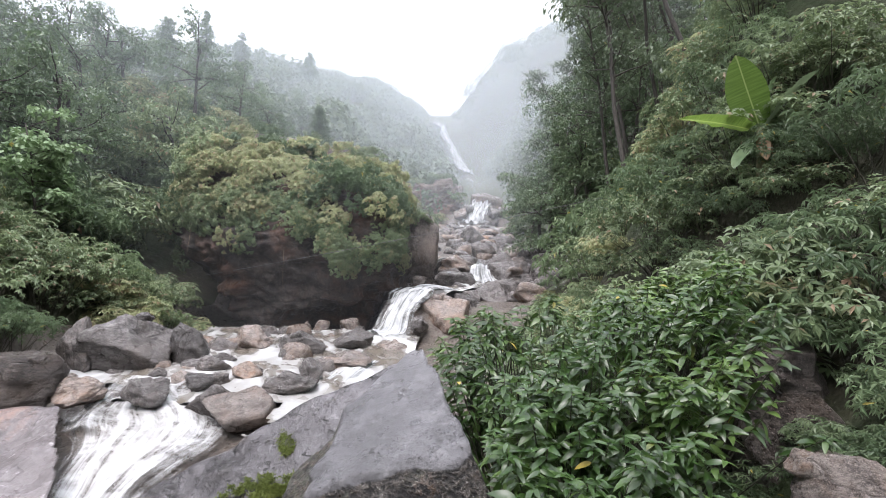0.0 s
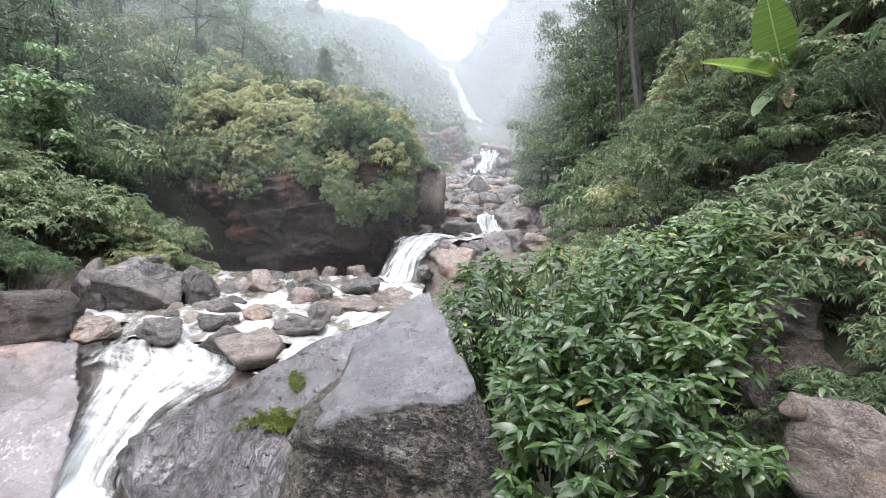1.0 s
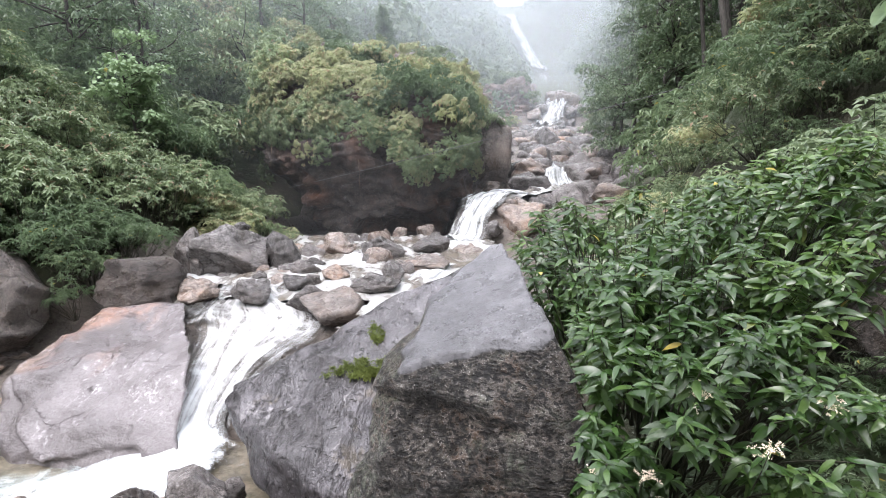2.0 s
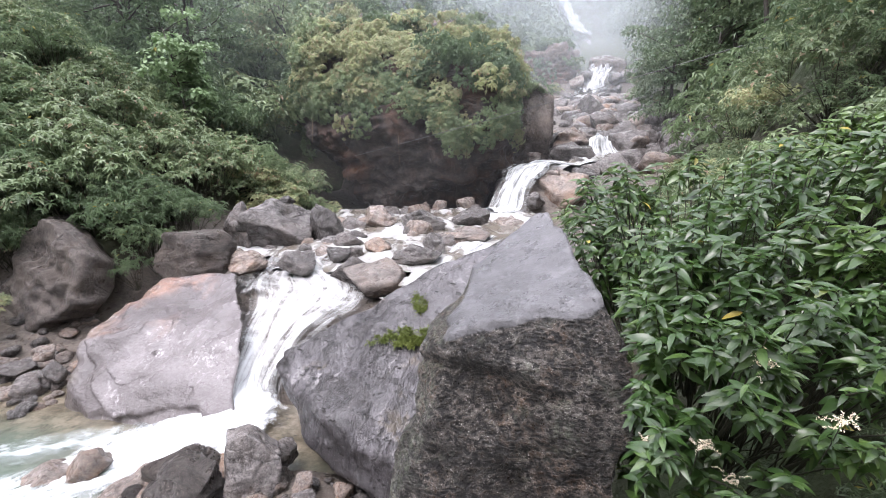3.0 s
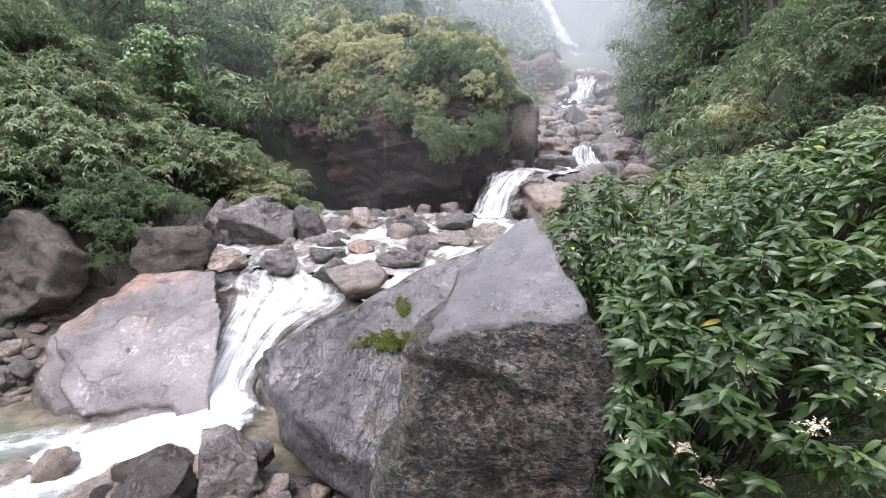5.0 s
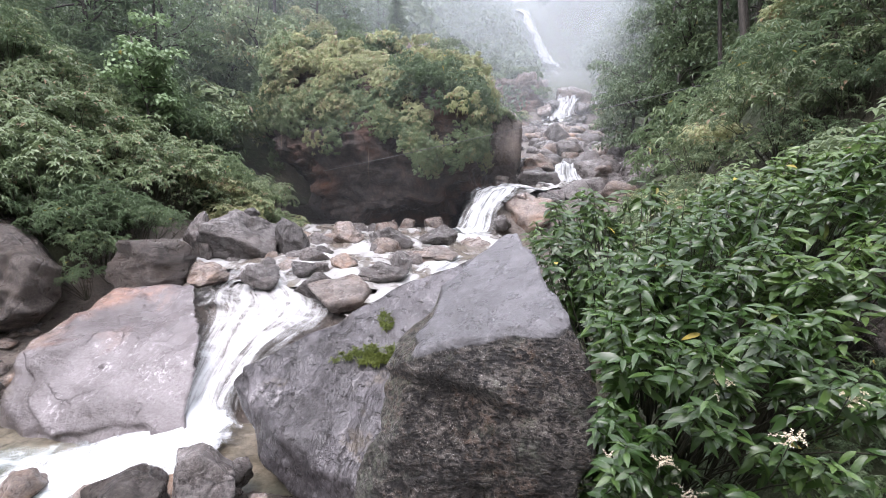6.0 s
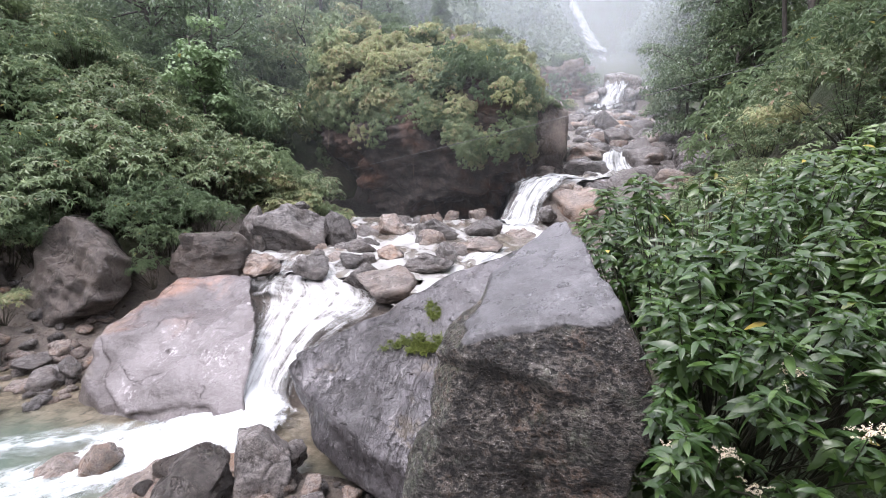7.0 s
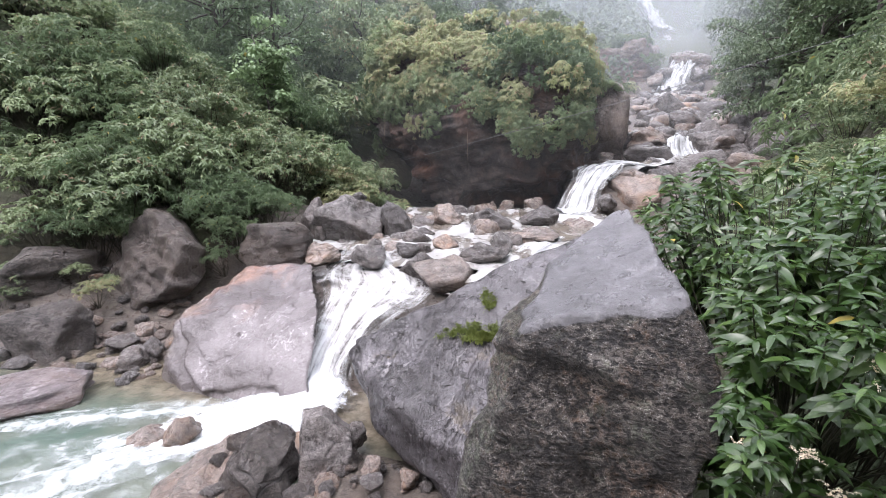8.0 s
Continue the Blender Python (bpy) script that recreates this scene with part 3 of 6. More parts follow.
def leaf_shape(rows=1, width=0.36, fold=0.25, droop=0.25, wide_at=0.45):
    """A leaf along +y of length 1, folded on its midrib; rows 1 gives two triangles."""
    if rows == 1:
        return (np.array([(0, 0, 0), (width / 2, wide_at, fold * width / 2), (0, 1, -droop), (-width / 2, wide_at, fold * width / 2)]),
                [(0, 1, 2), (0, 2, 3)])
    v, f = [(0, 0, 0)], []
    steps = rows
    for i in range(1, steps):
        s = i / steps
        w = width / 2 * math.sin(math.pi * s ** (0.78 if wide_at < 0.5 else 1.1)) ** 0.85
        z = -droop * s * s
        v += [(w, s, z + fold * w), (0, s, z), (-w, s, z + fold * w)]
    v.append((0, 1, -droop))
    tip = len(v) - 1
    f += [(0, 1, 2), (0, 2, 3)]
    for i in range(steps - 2):
        a = 1 + 3 * i
        f += [(a, a + 3, a + 4, a + 1), (a + 1, a + 4, a + 5, a + 2)]
    a = 1 + 3 * (steps - 2)
    f += [(a, tip, a + 1), (a + 1, tip, a + 2)]
    return np.array(v, float), f


def axes_of(d, up):
    y = d / (np.linalg.norm(d, axis=-1, keepdims=True) + 1e-9)
    x = np.cross(y, up)
    x /= np.linalg.norm(x, axis=-1, keepdims=True) + 1e-9
    return x, y, np.cross(x, y)


def leaves(p, d, up, length, shape):
    """Many leaves at once: places p, ways d, upper sides up, lengths."""
    tv, tf = shape
    x, y, z = axes_of(d, up)
    v = p[:, None] + length[:, None, None] * (tv[None, :, 0:1] * x[:, None] + tv[None, :, 1:2] * y[:, None] + tv[None, :, 2:3] * z[:, None])
    n = len(tv)
    by_size = {}
    for q in tf:
        by_size.setdefault(len(q), []).append(q)
    faces = []
    for q in by_size.values():
        faces += (np.array(q)[None] + (np.arange(len(p)) * n)[:, None, None]).reshape(-1, len(q[0])).tolist()
    return v.reshape(-1, 3), faces


def bend(rng, start, way, length, droop, steps=7, wander=0.12):
    """A curved stem."""
    pts, p, d = [np.array(start, float)], np.array(start, float), np.array(way, float)
    for _ in range(steps):
        d = d / np.linalg.norm(d) + rng.normal(size=3) * wander + np.array((0, 0, -droop / steps))
        d /= np.linalg.norm(d)
        p = p + d * length / steps
        pts.append(p.copy())
    return np.array(pts)


def shrub_meshes(seed, height, spread, lobes, sprigs, per, leaf, material, shape, droop=0.35, lobe=(0.24, 0.42)):
    """Stems fanning out of one foot, each ending in a lobe of leaf whorls. Gives the mesh of the stems and that of the leaves."""
    rng = np.random.default_rng(seed)
    wood, P, D, U, L = [], [], [], [], []
    upward = np.array((0, 0, 1.0))
    for i in range(lobes):
        a, out = i * 2.4 + rng.uniform(-0.5, 0.5), spread * 0.8 * math.sqrt((i + 0.4) / lobes)
        c = np.array((math.cos(a) * out, math.sin(a) * out, height * (0.8 - 0.42 * (out / spread) ** 2) * rng.uniform(0.78, 1.12)))
        r = spread * rng.uniform(*lobe)
        foot = np.array((0.1 * c[0], 0.1 * c[1], -0.15))
        span = np.linalg.norm(c - foot)
        st = bend(rng, foot, (c - foot) / span + 0.35 * upward, span, 0.5, 5, 0.08)
        thick = 0.006 * height + 0.004
        wood.append(tube(st, np.linspace(thick, thick * 0.3, len(st)), 3))
        for _ in range(int(sprigs * (r / (0.5 * (lobe[0] + lobe[1]) * spread)) ** 2) + 1):
            d = rng.normal(size=3)
            d /= np.linalg.norm(d)
            d[2] = abs(d[2]) if d[2] < -0.4 else d[2]
            tip = c + d * r * np.array((1.1, 1.1, 0.8)) * (rng.uniform(0.8, 1.12) if rng.uniform() < 0.85 else rng.uniform(0.35, 0.7))
            if rng.uniform() < 0.12:
                wood.append(tube(bend(rng, c, d, r, 0.1, 2, 0.1), (thick * 0.35, thick * 0.25, thick * 0.15), 3))
            g0 = rng.uniform(0, 6.28)
            x, y, z = axes_of(d + 0.8 * upward, np.array((0.3, 0.9, 0.1)))
            for k in range(per):
                g = g0 + k * 6.283 / per + rng.uniform(-0.35, 0.35)
                way = x * math.cos(g) + z * math.sin(g)
                P.append(tip), D.append(way + d * 0.3 - upward * rng.uniform(0.0, 2 * droop))
                U.append(d * 0.5 + upward * 0.7 + rng.normal(size=3) * 0.25), L.append(leaf * rng.uniform(0.65, 1.2))
    v, f = joined(wood)
    lv, lf = leaves(np.array(P), np.array(D), np.array(U), np.array(L), shape)
    return link_mesh("branchwork", v, f, TWIG), link_mesh("foliage", lv, lf, material, smooth=False), lv, np.array(lf)


def shrub(kind, m, label, category="shrub", group="", name="shrub"):
    ob = thing(name, label, category, group, m=m)
    part("branchwork", kind[0], ob)
    part("foliage", kind[1], ob)
    return ob


def tree_meshes(seed, height, crown, material, leaf, count, low=0.45, lean=(0.0, 0.0), thick=0.02, limbs=12, shape=None):
    """Trunk with limbs, and leaves in clumps about their ends. Gives trunk, crown meshes."""
    rng = np.random.default_rng(seed)
    trunk = bend(rng, (0, 0, -0.3), (lean[0], lean[1], 1.0), height, -0.05, 10, 0.05)
    wood = [tube(trunk, height * thick * np.linspace(1, 0.25, len(trunk)) ** 0.8, 8)]
    ends = []
    for _ in range(limbs):
        k = rng.uniform(low, 1.0) * (len(trunk) - 1)
        i = min(int(k), len(trunk) - 2)
        foot = trunk[i] + (trunk[i + 1] - trunk[i]) * (k - i)
        b = rng.uniform(0, 6.28)
        limb = bend(rng, foot, (math.cos(b), math.sin(b), rng.uniform(0.1, 0.9)), crown * rng.uniform(0.5, 1.1), 0.25, 6, 0.14)
        wood.append(tube(limb, height * thick * 0.35 * np.linspace(1, 0.2, len(limb)), 5))
        ends += [limb[-1], limb[-2], limb[-3]]
        for _ in range(2):
            foot2, b2 = limb[rng.integers(2, 6)], rng.uniform(0, 6.28)
            spray = bend(rng, foot2, (math.cos(b2), math.sin(b2), rng.uniform(-0.1, 0.6)), crown * 0.45, 0.3, 4, 0.15)
            wood.append(tube(spray, height * thick * 0.12 * np.linspace(1, 0.3, len(spray)), 3))
            ends += [spray[-1], spray[-2]]
    ends = np.array(ends)
    pick = rng.integers(0, len(ends), count)
    d = rng.normal(size=(count, 3))
    d /= np.linalg.norm(d, axis=1)[:, None]
    d[:, 2] = np.where(d[:, 2] < -0.4, -d[:, 2], d[:, 2])
    P = ends[pick] + d * crown * np.array((0.24, 0.24, 0.15)) * rng.uniform(0.5, 1.1, (count, 1))
    D = np.cross(d, rng.normal(size=(count, 3))) + 0.3 * d + np.array((0, 0, -0.35))
    U = d * 0.6 + rng.normal(size=(count, 3)) * 0.25 + np.array((0, 0, 0.7))
    lv, lf = leaves(P, D, U, leaf * rng.uniform(0.6, 1.3, count), shape or leaf_shape(1, 0.5))
    v, f = joined(wood)
    return link_mesh("trunk", v, f, BARK), link_mesh("crown", lv, lf, material, smooth=False)


def tree(kind, m, label, category="tree", group="", name="tree"):
    ob = thing(name, label, category, group, m=m)
    part("trunk", kind[0], ob)
    part("crown", kind[1], ob)
    return ob


# ---- the lie of the land: a steep gorge with the stream in its bed ----
STREAM_Y = np.array([-60, 0, 3, 5, 9, 18.3, 19.4, 26, 27.2, 56, 58, 100, 188, 197, 260, 420.0])
STREAM_X = np.array([-14, -9, -7, -5.6, -5.4, -2.2, -1.0, 1.6, 2.2, 3.3, 4.2, 7, 8.6, -3, -2, 0.0])
STREAM_Z = np.array([-1.2, -0.3, -0.3, -0.2, 1.4, 1.6, 2.9, 3.5, 4.3, 10.4, 13.2, 24, 46, 69, 98, 130.0])
STREAM_W = np.array([6, 5, 3.2, 2.4, 2.4, 2.8, 1.6, 2.5, 2.5, 3, 2.5, 4, 7, 4, 6, 10.0])
RIGHT_Y = np.array([-60, 0, 2, 4, 6, 9, 13, 18, 27, 56, 100, 190, 205, 260.0])
RIGHT_X = np.array([-3, -1.2, -0.2, -0.2, -0.2, 0.2, 1.4, 3.0, 5.2, 7.5, 12, 17, 4, 3.0])
LEFT_Y = np.array([-60, 0, 3, 5, 9, 12, 16, 21, 27, 33, 56, 58, 100, 188, 197, 260.0])
LEFT_X = np.array([-22, -14, -11.5, -9.5, -8.4, -8.9, -9.5, -11.2, -10.5, -4, 0.3, 1.7, 3, 1.5, -7, -8.0])


def ground_height(x, y):
    x, y = np.asarray(x, float), np.asarray(y, float)
    hollow = 6.5 * np.clip((-2.2 - x) / 1.5, 0, 1) * np.clip((y - 15) / 3, 0, 1) * np.clip((34 - y) / 6, 0, 1)
    bed = np.interp(y - hollow, STREAM_Y, STREAM_Z)
    left = np.maximum(0, np.interp(y, LEFT_Y, LEFT_X) - x)
    right = np.maximum(0, x - np.interp(y, RIGHT_Y, RIGHT_X))
    kl = np.interp(y, [-20, 0, 12, 30, 60, 75, 110, 140, 180, 200, 260], [0.6, 0.7, 0.72, 0.72, 0.72, 0.74, 1.15, 2.0, 2.6, 1.0, 0.8])
    cl = np.interp(y, [-20, 0, 30, 60, 75, 110, 140, 180, 200, 260], [25, 26, 26, 23, 22, 27, 33, 30, 14, 14])
    first = np.interp(y, [7, 11, 22, 30], [0.35, 0.95, 0.95, 0.35])
    lin = np.where(left < 4, first * left, 4 * first + kl * (left - 4))
    rise_l = cl * (1 - np.exp(-lin / cl))
    k0 = np.interp(y, [6, 14], [1.05, 0.55])
    k1 = np.interp(y, [4, 6, 10, 16, 60, 140, 200], [1.05, 1.3, 2.2, 2.0, 1.5, 1.5, 1.8])
    lin = np.where(right < 2.5, k0 * right, k0 * 2.5 + k1 * (right - 2.5))
    cr = np.interp(y, [0, 40, 100, 200], [30, 40, 60, 60])
    rise_r = cr * (1 - np.exp(-lin / cr))
    p = np.stack([x, y, 0 * x], -1)
    far = np.clip((np.hypot(x, y - 5) - 8) / 25, 0, 1)
    rough = far * 2.2 * LAND_WIDE(p) + np.clip((left + right) / 4, 0.15, 1) * 0.22 * LAND_FINE(p)
    # the path's ledge under the viewer; an unseen slope behind is added, blocking light
    ledge = np.clip((1.7 - y) / 0.9, 0, 1) * np.clip((x + 3.2) / 1.2, 0, 1)
    low = bed + rise_l + rise_r
    low = low + ledge * np.maximum(0, 2.35 - low)
    gravel = np.clip((x + 3.7) / 0.5, 0, 1) * np.clip((5.0 - y) / 0.6, 0, 1) * np.clip((y - 1.0) / 0.8, 0, 1)
    low = low + gravel * np.maximum(0, 0.4 - low)
    low = low + np.clip((x + 9) / 5, 0, 1) * np.clip((-2.5 - y) * 1.5, 0, 13)
    return low + rough * np.clip((left + right) / 8, 0.08, 1)


LAND_WIDE, LAND_FINE = waves(11, 3, 6, 0.12), waves(12, 3, 6, 0.9)


def steps_of(edges):
    out = []
    for a, b, s in edges:
        out += list(np.arange(a, b, s))
    return np.array(out + [edges[-1][1]])


def build_ground():
    gx = steps_of([(-400, -120, 14), (-120, -45, 3.5), (-45, -18, 1.2), (-18, 14, 0.3), (14, 45, 1.2), (45, 120, 3.5), (120, 400, 14)])
    gy = steps_of([(-120, -20, 10), (-20, 0, 1.0), (0, 26, 0.3), (26, 70, 1.2), (70, 260, 3.5), (260, 600, 14)])
    X, Y = np.meshgrid(gx, gy)
    Z = ground_height(X, Y)
    n, k = len(gx), len(gy)
    i = np.arange(n * k).reshape(k, n)
    f = np.stack([i[:-1, :-1], i[:-1, 1:], i[1:, 1:], i[1:, :-1]], -1).reshape(-1, 4)
    me = link_mesh("ground", np.stack([X, Y, Z], -1).reshape(-1, 3), f, SOIL)
    me.materials.append(BED)
    cx, cy = X.ravel()[f].mean(1), Y.ravel()[f].mean(1)
    wet = (cx > np.interp(cy, LEFT_Y, LEFT_X) - np.where(cy < 8, 3.5, 1.2)) & (cx < np.interp(cy, RIGHT_Y, RIGHT_X) + 0.4) & (cy < 62) & (cy > -20)
    me.polygons.foreach_set("material_index", wet.astype(np.int32))
    thing("ground", "dark damp forest soil of a steep gorge", "ground", kind="structure", me=me)


build_ground()


# ---- water ----
def smooth_path(rows, step):
    """Catmull-Rom through rows of x, y, z, half width."""
    r = np.array(rows, float)
    r = np.concatenate([r[:1] * 2 - r[1:2], r, r[-1:] * 2 - r[-2:-1]])
    out = []
    for i in range(1, len(r) - 2):
        n = max(2, int(np.linalg.norm(r[i + 1, :3] - r[i, :3]) / step))
        for s in np.linspace(0, 1, n, endpoint=False):
            a, b, c, d = r[i - 1:i + 3]
            out.append(0.5 * (2 * b + (c - a) * s + (2 * a - 5 * b + 4 * c - d) * s * s + (3 * b - a - 3 * c + d) * s ** 3))
    out.append(r[-2])
    return np.array(out)


def ribbon(name, rows, material, label, category, step=0.12, across=24, rough=0.08, seed=1, crown=0.0):
    """Flowing water along a path, uneven, with UV across and along the flow."""
    c = smooth_path(rows, step)
    ahead = np.gradient(c[:, :3], axis=0)
    side = np.cross(ahead, (0, 0, 1.0))
    side /= np.linalg.norm(side, axis=1)[:, None] + 1e-9
    upward = np.cross(side, ahead)
    upward /= np.linalg.norm(upward, axis=1)[:, None] + 1e-9
    gone = np.concatenate([[0], np.cumsum(np.linalg.norm(np.diff(c[:, :3], axis=0), axis=1))])
    u = np.linspace(0, 1, across)
    wander = 0.10 * waves(seed + 3, 3, 5, 2.0)(np.stack([gone, 0 * gone, 0 * gone], -1))
    width = c[:, 3] * (1 + wander)
    p = c[:, None, :3] + side[:, None] * (width[:, None, None] * (2 * u - 1)[None, :, None])
    flow = np.stack([np.repeat((u * 2)[None], len(c), 0) * c[:, 3:4].mean() * 4, np.repeat(gone[:, None], across, 1), np.zeros((len(c), across))], -1)
    lift = rough * (waves(seed, 3, 7, 2.2)(flow) + 0.5 * waves(seed + 1, 2, 7, 7.0)(flow * np.array((1.6, 0.6, 1))))
    lift = lift + crown * (1 - (2 * u - 1) ** 2)[None] - 0.12 * (np.abs(2 * u - 1) ** 6)[None]
    p = p + upward[:, None] * lift[..., None]
    i = np.arange(len(c) * across).reshape(len(c), across)
    f = np.stack([i[:-1, :-1], i[:-1, 1:], i[1:, 1:], i[1:, :-1]], -1).reshape(-1, 4)
    uv = np.stack([np.repeat(u[None], len(c), 0), np.repeat(gone[:, None], across, 1)], -1).reshape(-1, 2)
    me = link_mesh(name, p.reshape(-1, 3), f, material, uv=uv)
    return thing(name, label, category, kind="structure", me=me)


def build_pool():
    gx, gy = np.arange(-26, -2.2, 0.2), np.arange(-16, 5.9, 0.2)
    X, Y = np.meshgrid(gx, gy)
    p = np.stack([X, Y, 0 * X], -1)
    Z = 0.3 + 0.018 * waves(31, 4, 7, 2.0)(p)
    n, k = len(gx), len(gy)
    i = np.arange(n * k).reshape(k, n)
    f = np.stack([i[:-1, :-1], i[:-1, 1:], i[1:, 1:], i[1:, :-1]], -1).reshape(-1, 4)
    me = link_mesh("pool_water", np.stack([X, Y, Z], -1).reshape(-1, 3), f, WATER_POOL, uv=np.stack([X / 4, Y], -1).reshape(-1, 2))
    thing("water_pool", "greenish clear pool water below the fall", "water", kind="structure", me=me)


build_pool()
ribbon("water_chute", [(-5.85, 10.2, 1.75, 1.1), (-5.75, 9.4, 1.70, 1.1), (-5.4, 8.75, 1.58, 1.35), (-4.85, 8.05, 1.40, 1.55), (-4.78, 6.95, 1.03, 1.0), (-4.62, 5.95, 0.62, 0.62), (-4.35, 5.3, 0.36, 0.55), (-4.4, 4.7, 0.25, 0.7)],
       WATER_CHUTE, "white water sliding between two boulders into the pool", "waterfall", crown=0.05, across=40, rough=0.05)
ribbon("water_splash", [(-4.72, 6.3, 0.62, 0.34), (-4.55, 5.8, 0.5, 0.42), (-4.3, 5.35, 0.42, 0.6), (-4.35, 4.9, 0.39, 0.75), (-4.8, 4.5, 0.365, 0.8), (-5.4, 3.95, 0.33, 0.65), (-6.1, 3.2, 0.26, 0.35)],
       WATER_SPLASH, "churning white water at the foot of the fall", "water", rough=0.07, seed=9, step=0.06, across=40, crown=0.08)
ribbon("water_foam", [(-4.2, 5.2, 0.36, 0.6), (-4.75, 4.55, 0.355, 0.85), (-5.35, 3.75, 0.35, 0.95), (-6.1, 2.8, 0.345, 1.15), (-7.4, 1.2, 0.34, 1.7), (-9.0, -0.8, 0.335, 2.2)],
       WATER_FOAM, "white foam streaming across the pool", "water", rough=0.03, seed=5)
ribbon("water_foam_side", [(-4.7, 4.95, 0.35, 0.4), (-5.6, 4.6, 0.345, 0.42), (-6.6, 4.1, 0.34, 0.45), (-7.8, 3.4, 0.335, 0.42), (-9.5, 2.2, 0.33, 0.4), (-12.5, 0.4, 0.33, 0.5)],
       WATER_FOAM, "thin foam drifting along the pool edge", "water", rough=0.02, seed=8)


def build_rapids():
    """The flat reach above the chute: shallow white water over stones."""
    gx, gy = np.arange(-11.2, -0.7, 0.1), np.arange(7.3, 19.2, 0.1)
    X, Y = np.meshgrid(gx, gy)
    p = np.stack([X, Y, 0 * X], -1)
    along = np.stack([X * 1.6 + Y * 0.5, Y * 0.8 - X * 0.3, 0 * X], -1)
    Z = np.interp(Y, [7.3, 8.7, 9.3, 12, 18.4], [1.58, 1.62, 1.70, 1.78, 1.93]) + 0.035 * waves(35, 3, 8, 2.2)(along) + 0.022 * waves(36, 3, 8, 7.0)(along)
    n, k = len(gx), len(gy)
    i = np.arange(n * k).reshape(k, n)
    f = np.stack([i[:-1, :-1], i[:-1, 1:], i[1:, 1:], i[1:, :-1]], -1).reshape(-1, 4)
    mx, my = X.ravel()[f].mean(1), Y.ravel()[f].mean(1)
    f = f[~((mx < -6.4) & (my < 9.9)) & ~((mx < -2.9 + 0.1 * np.sin(5 * my)) & (my < 8.9))]
    me = link_mesh("rapids", np.stack([X, Y, Z], -1).reshape(-1, 3), f, WATER_STREAM, uv=np.stack([along[..., 0] / 3, along[..., 1]], -1).reshape(-1, 2))
    thing("water_rapids", "white water racing among boulders", "stream", kind="structure", me=me)


build_rapids()
ribbon("water_side_branch", [(-2.0, 12.6, 1.83, 0.5), (-2.3, 11.0, 1.76, 0.5), (-2.5, 9.7, 1.6, 0.42), (-2.8, 8.6, 1.2, 0.4), (-3.4, 7.4, 0.8, 0.4), (-4.2, 6.4, 0.5, 0.4)],
       WATER_FALL, "side branch of white water over a low step", "stream", rough=0.05, seed=12)
ribbon("water_small_fall", [(0.5, 22.2, 3.5, 0.6), (-0.5, 21.0, 3.64, 0.95), (-1.15, 20.1, 3.58, 1.25), (-1.4, 19.5, 3.3, 1.25), (-1.75, 18.9, 2.65, 1.2), (-2.0, 18.4, 1.97, 1.3), (-2.5, 17.5, 1.97, 1.5)],
       WATER_FALL, "small white waterfall beside the big boulder", "waterfall", crown=0.1, seed=14, rough=0.05, across=40)
ribbon("water_upper_stream", [(2.3, 25.8, 3.95, 0.9), (1.3, 23.6, 3.85, 0.9), (0.4, 22.0, 3.66, 0.9), (-0.5, 20.8, 3.5, 0.7), (-1.0, 20.2, 3.3, 0.4)],
       WATER_STREAM, "stream running between boulders", "stream", seed=15)
ribbon("water_upper_fall", [(2.4, 29.0, 5.0, 1.0), (2.3, 27.4, 4.95, 0.95), (2.25, 26.8, 4.5, 0.95), (2.35, 26.0, 3.95, 1.1)],
       WATER_FALL, "short white drop between boulders upstream", "waterfall", crown=0.1, seed=16)
ribbon("water_gorge_stream", [(3.2, 55.5, 10.9, 1.4), (2.6, 46, 8.7, 0.7), (1.6, 38, 7.0, 0.5), (1.4, 33, 5.9, 0.6), (2.3, 29.0, 5.0, 0.8)],
       WATER_STREAM, "stream tumbling down the rocky gorge", "stream", step=0.3, seed=17)
ribbon("water_step_fall", [(5.2, 61, 14.2, 1.7), (4.7, 58.6, 13.9, 1.9), (4.2, 57.2, 12.6, 2.0), (3.5, 56.2, 11.2, 2.3), (3.1, 55.0, 10.9, 1.9)],
       WATER_FALL, "white cascade dropping over a rock step", "waterfall", step=0.25, crown=0.2, rough=0.2, seed=18)
ribbon("water_high_stream", [(9.5, 187, 46.4, 1.0), (9, 150, 36.4, 0.5), (8, 110, 26.3, 0.5), (6.2, 80, 19.0, 0.6), (5.1, 61, 14.2, 1.4)],
       WATER_STREAM, "stream high up in the gorge", "stream", step=1.0, seed=19)
ribbon("water_high_fall", [(-5.5, 205, 73.6, 3.0), (-3.2, 197.2, 71.0, 4.2), (-0.4, 195, 66.4, 5.6), (2.1, 193, 61.2, 6.6), (4.7, 191, 56.1, 7.6), (7.2, 189, 51.0, 8.6), (9.4, 187, 48.0, 9.2)],
       WATER_FALL, "tall white waterfall at the head of the gorge", "waterfall", step=0.8, crown=0.5, rough=0.4, seed=20)


# ---- the great boulders ----
def hero(name, label, centre, planes, material, group="", **more):
    me = cut_rock("boulder", centre, planes, material, **more)
    return thing(name, label, "boulder", group, m=Matrix.Translation(centre), me=me)


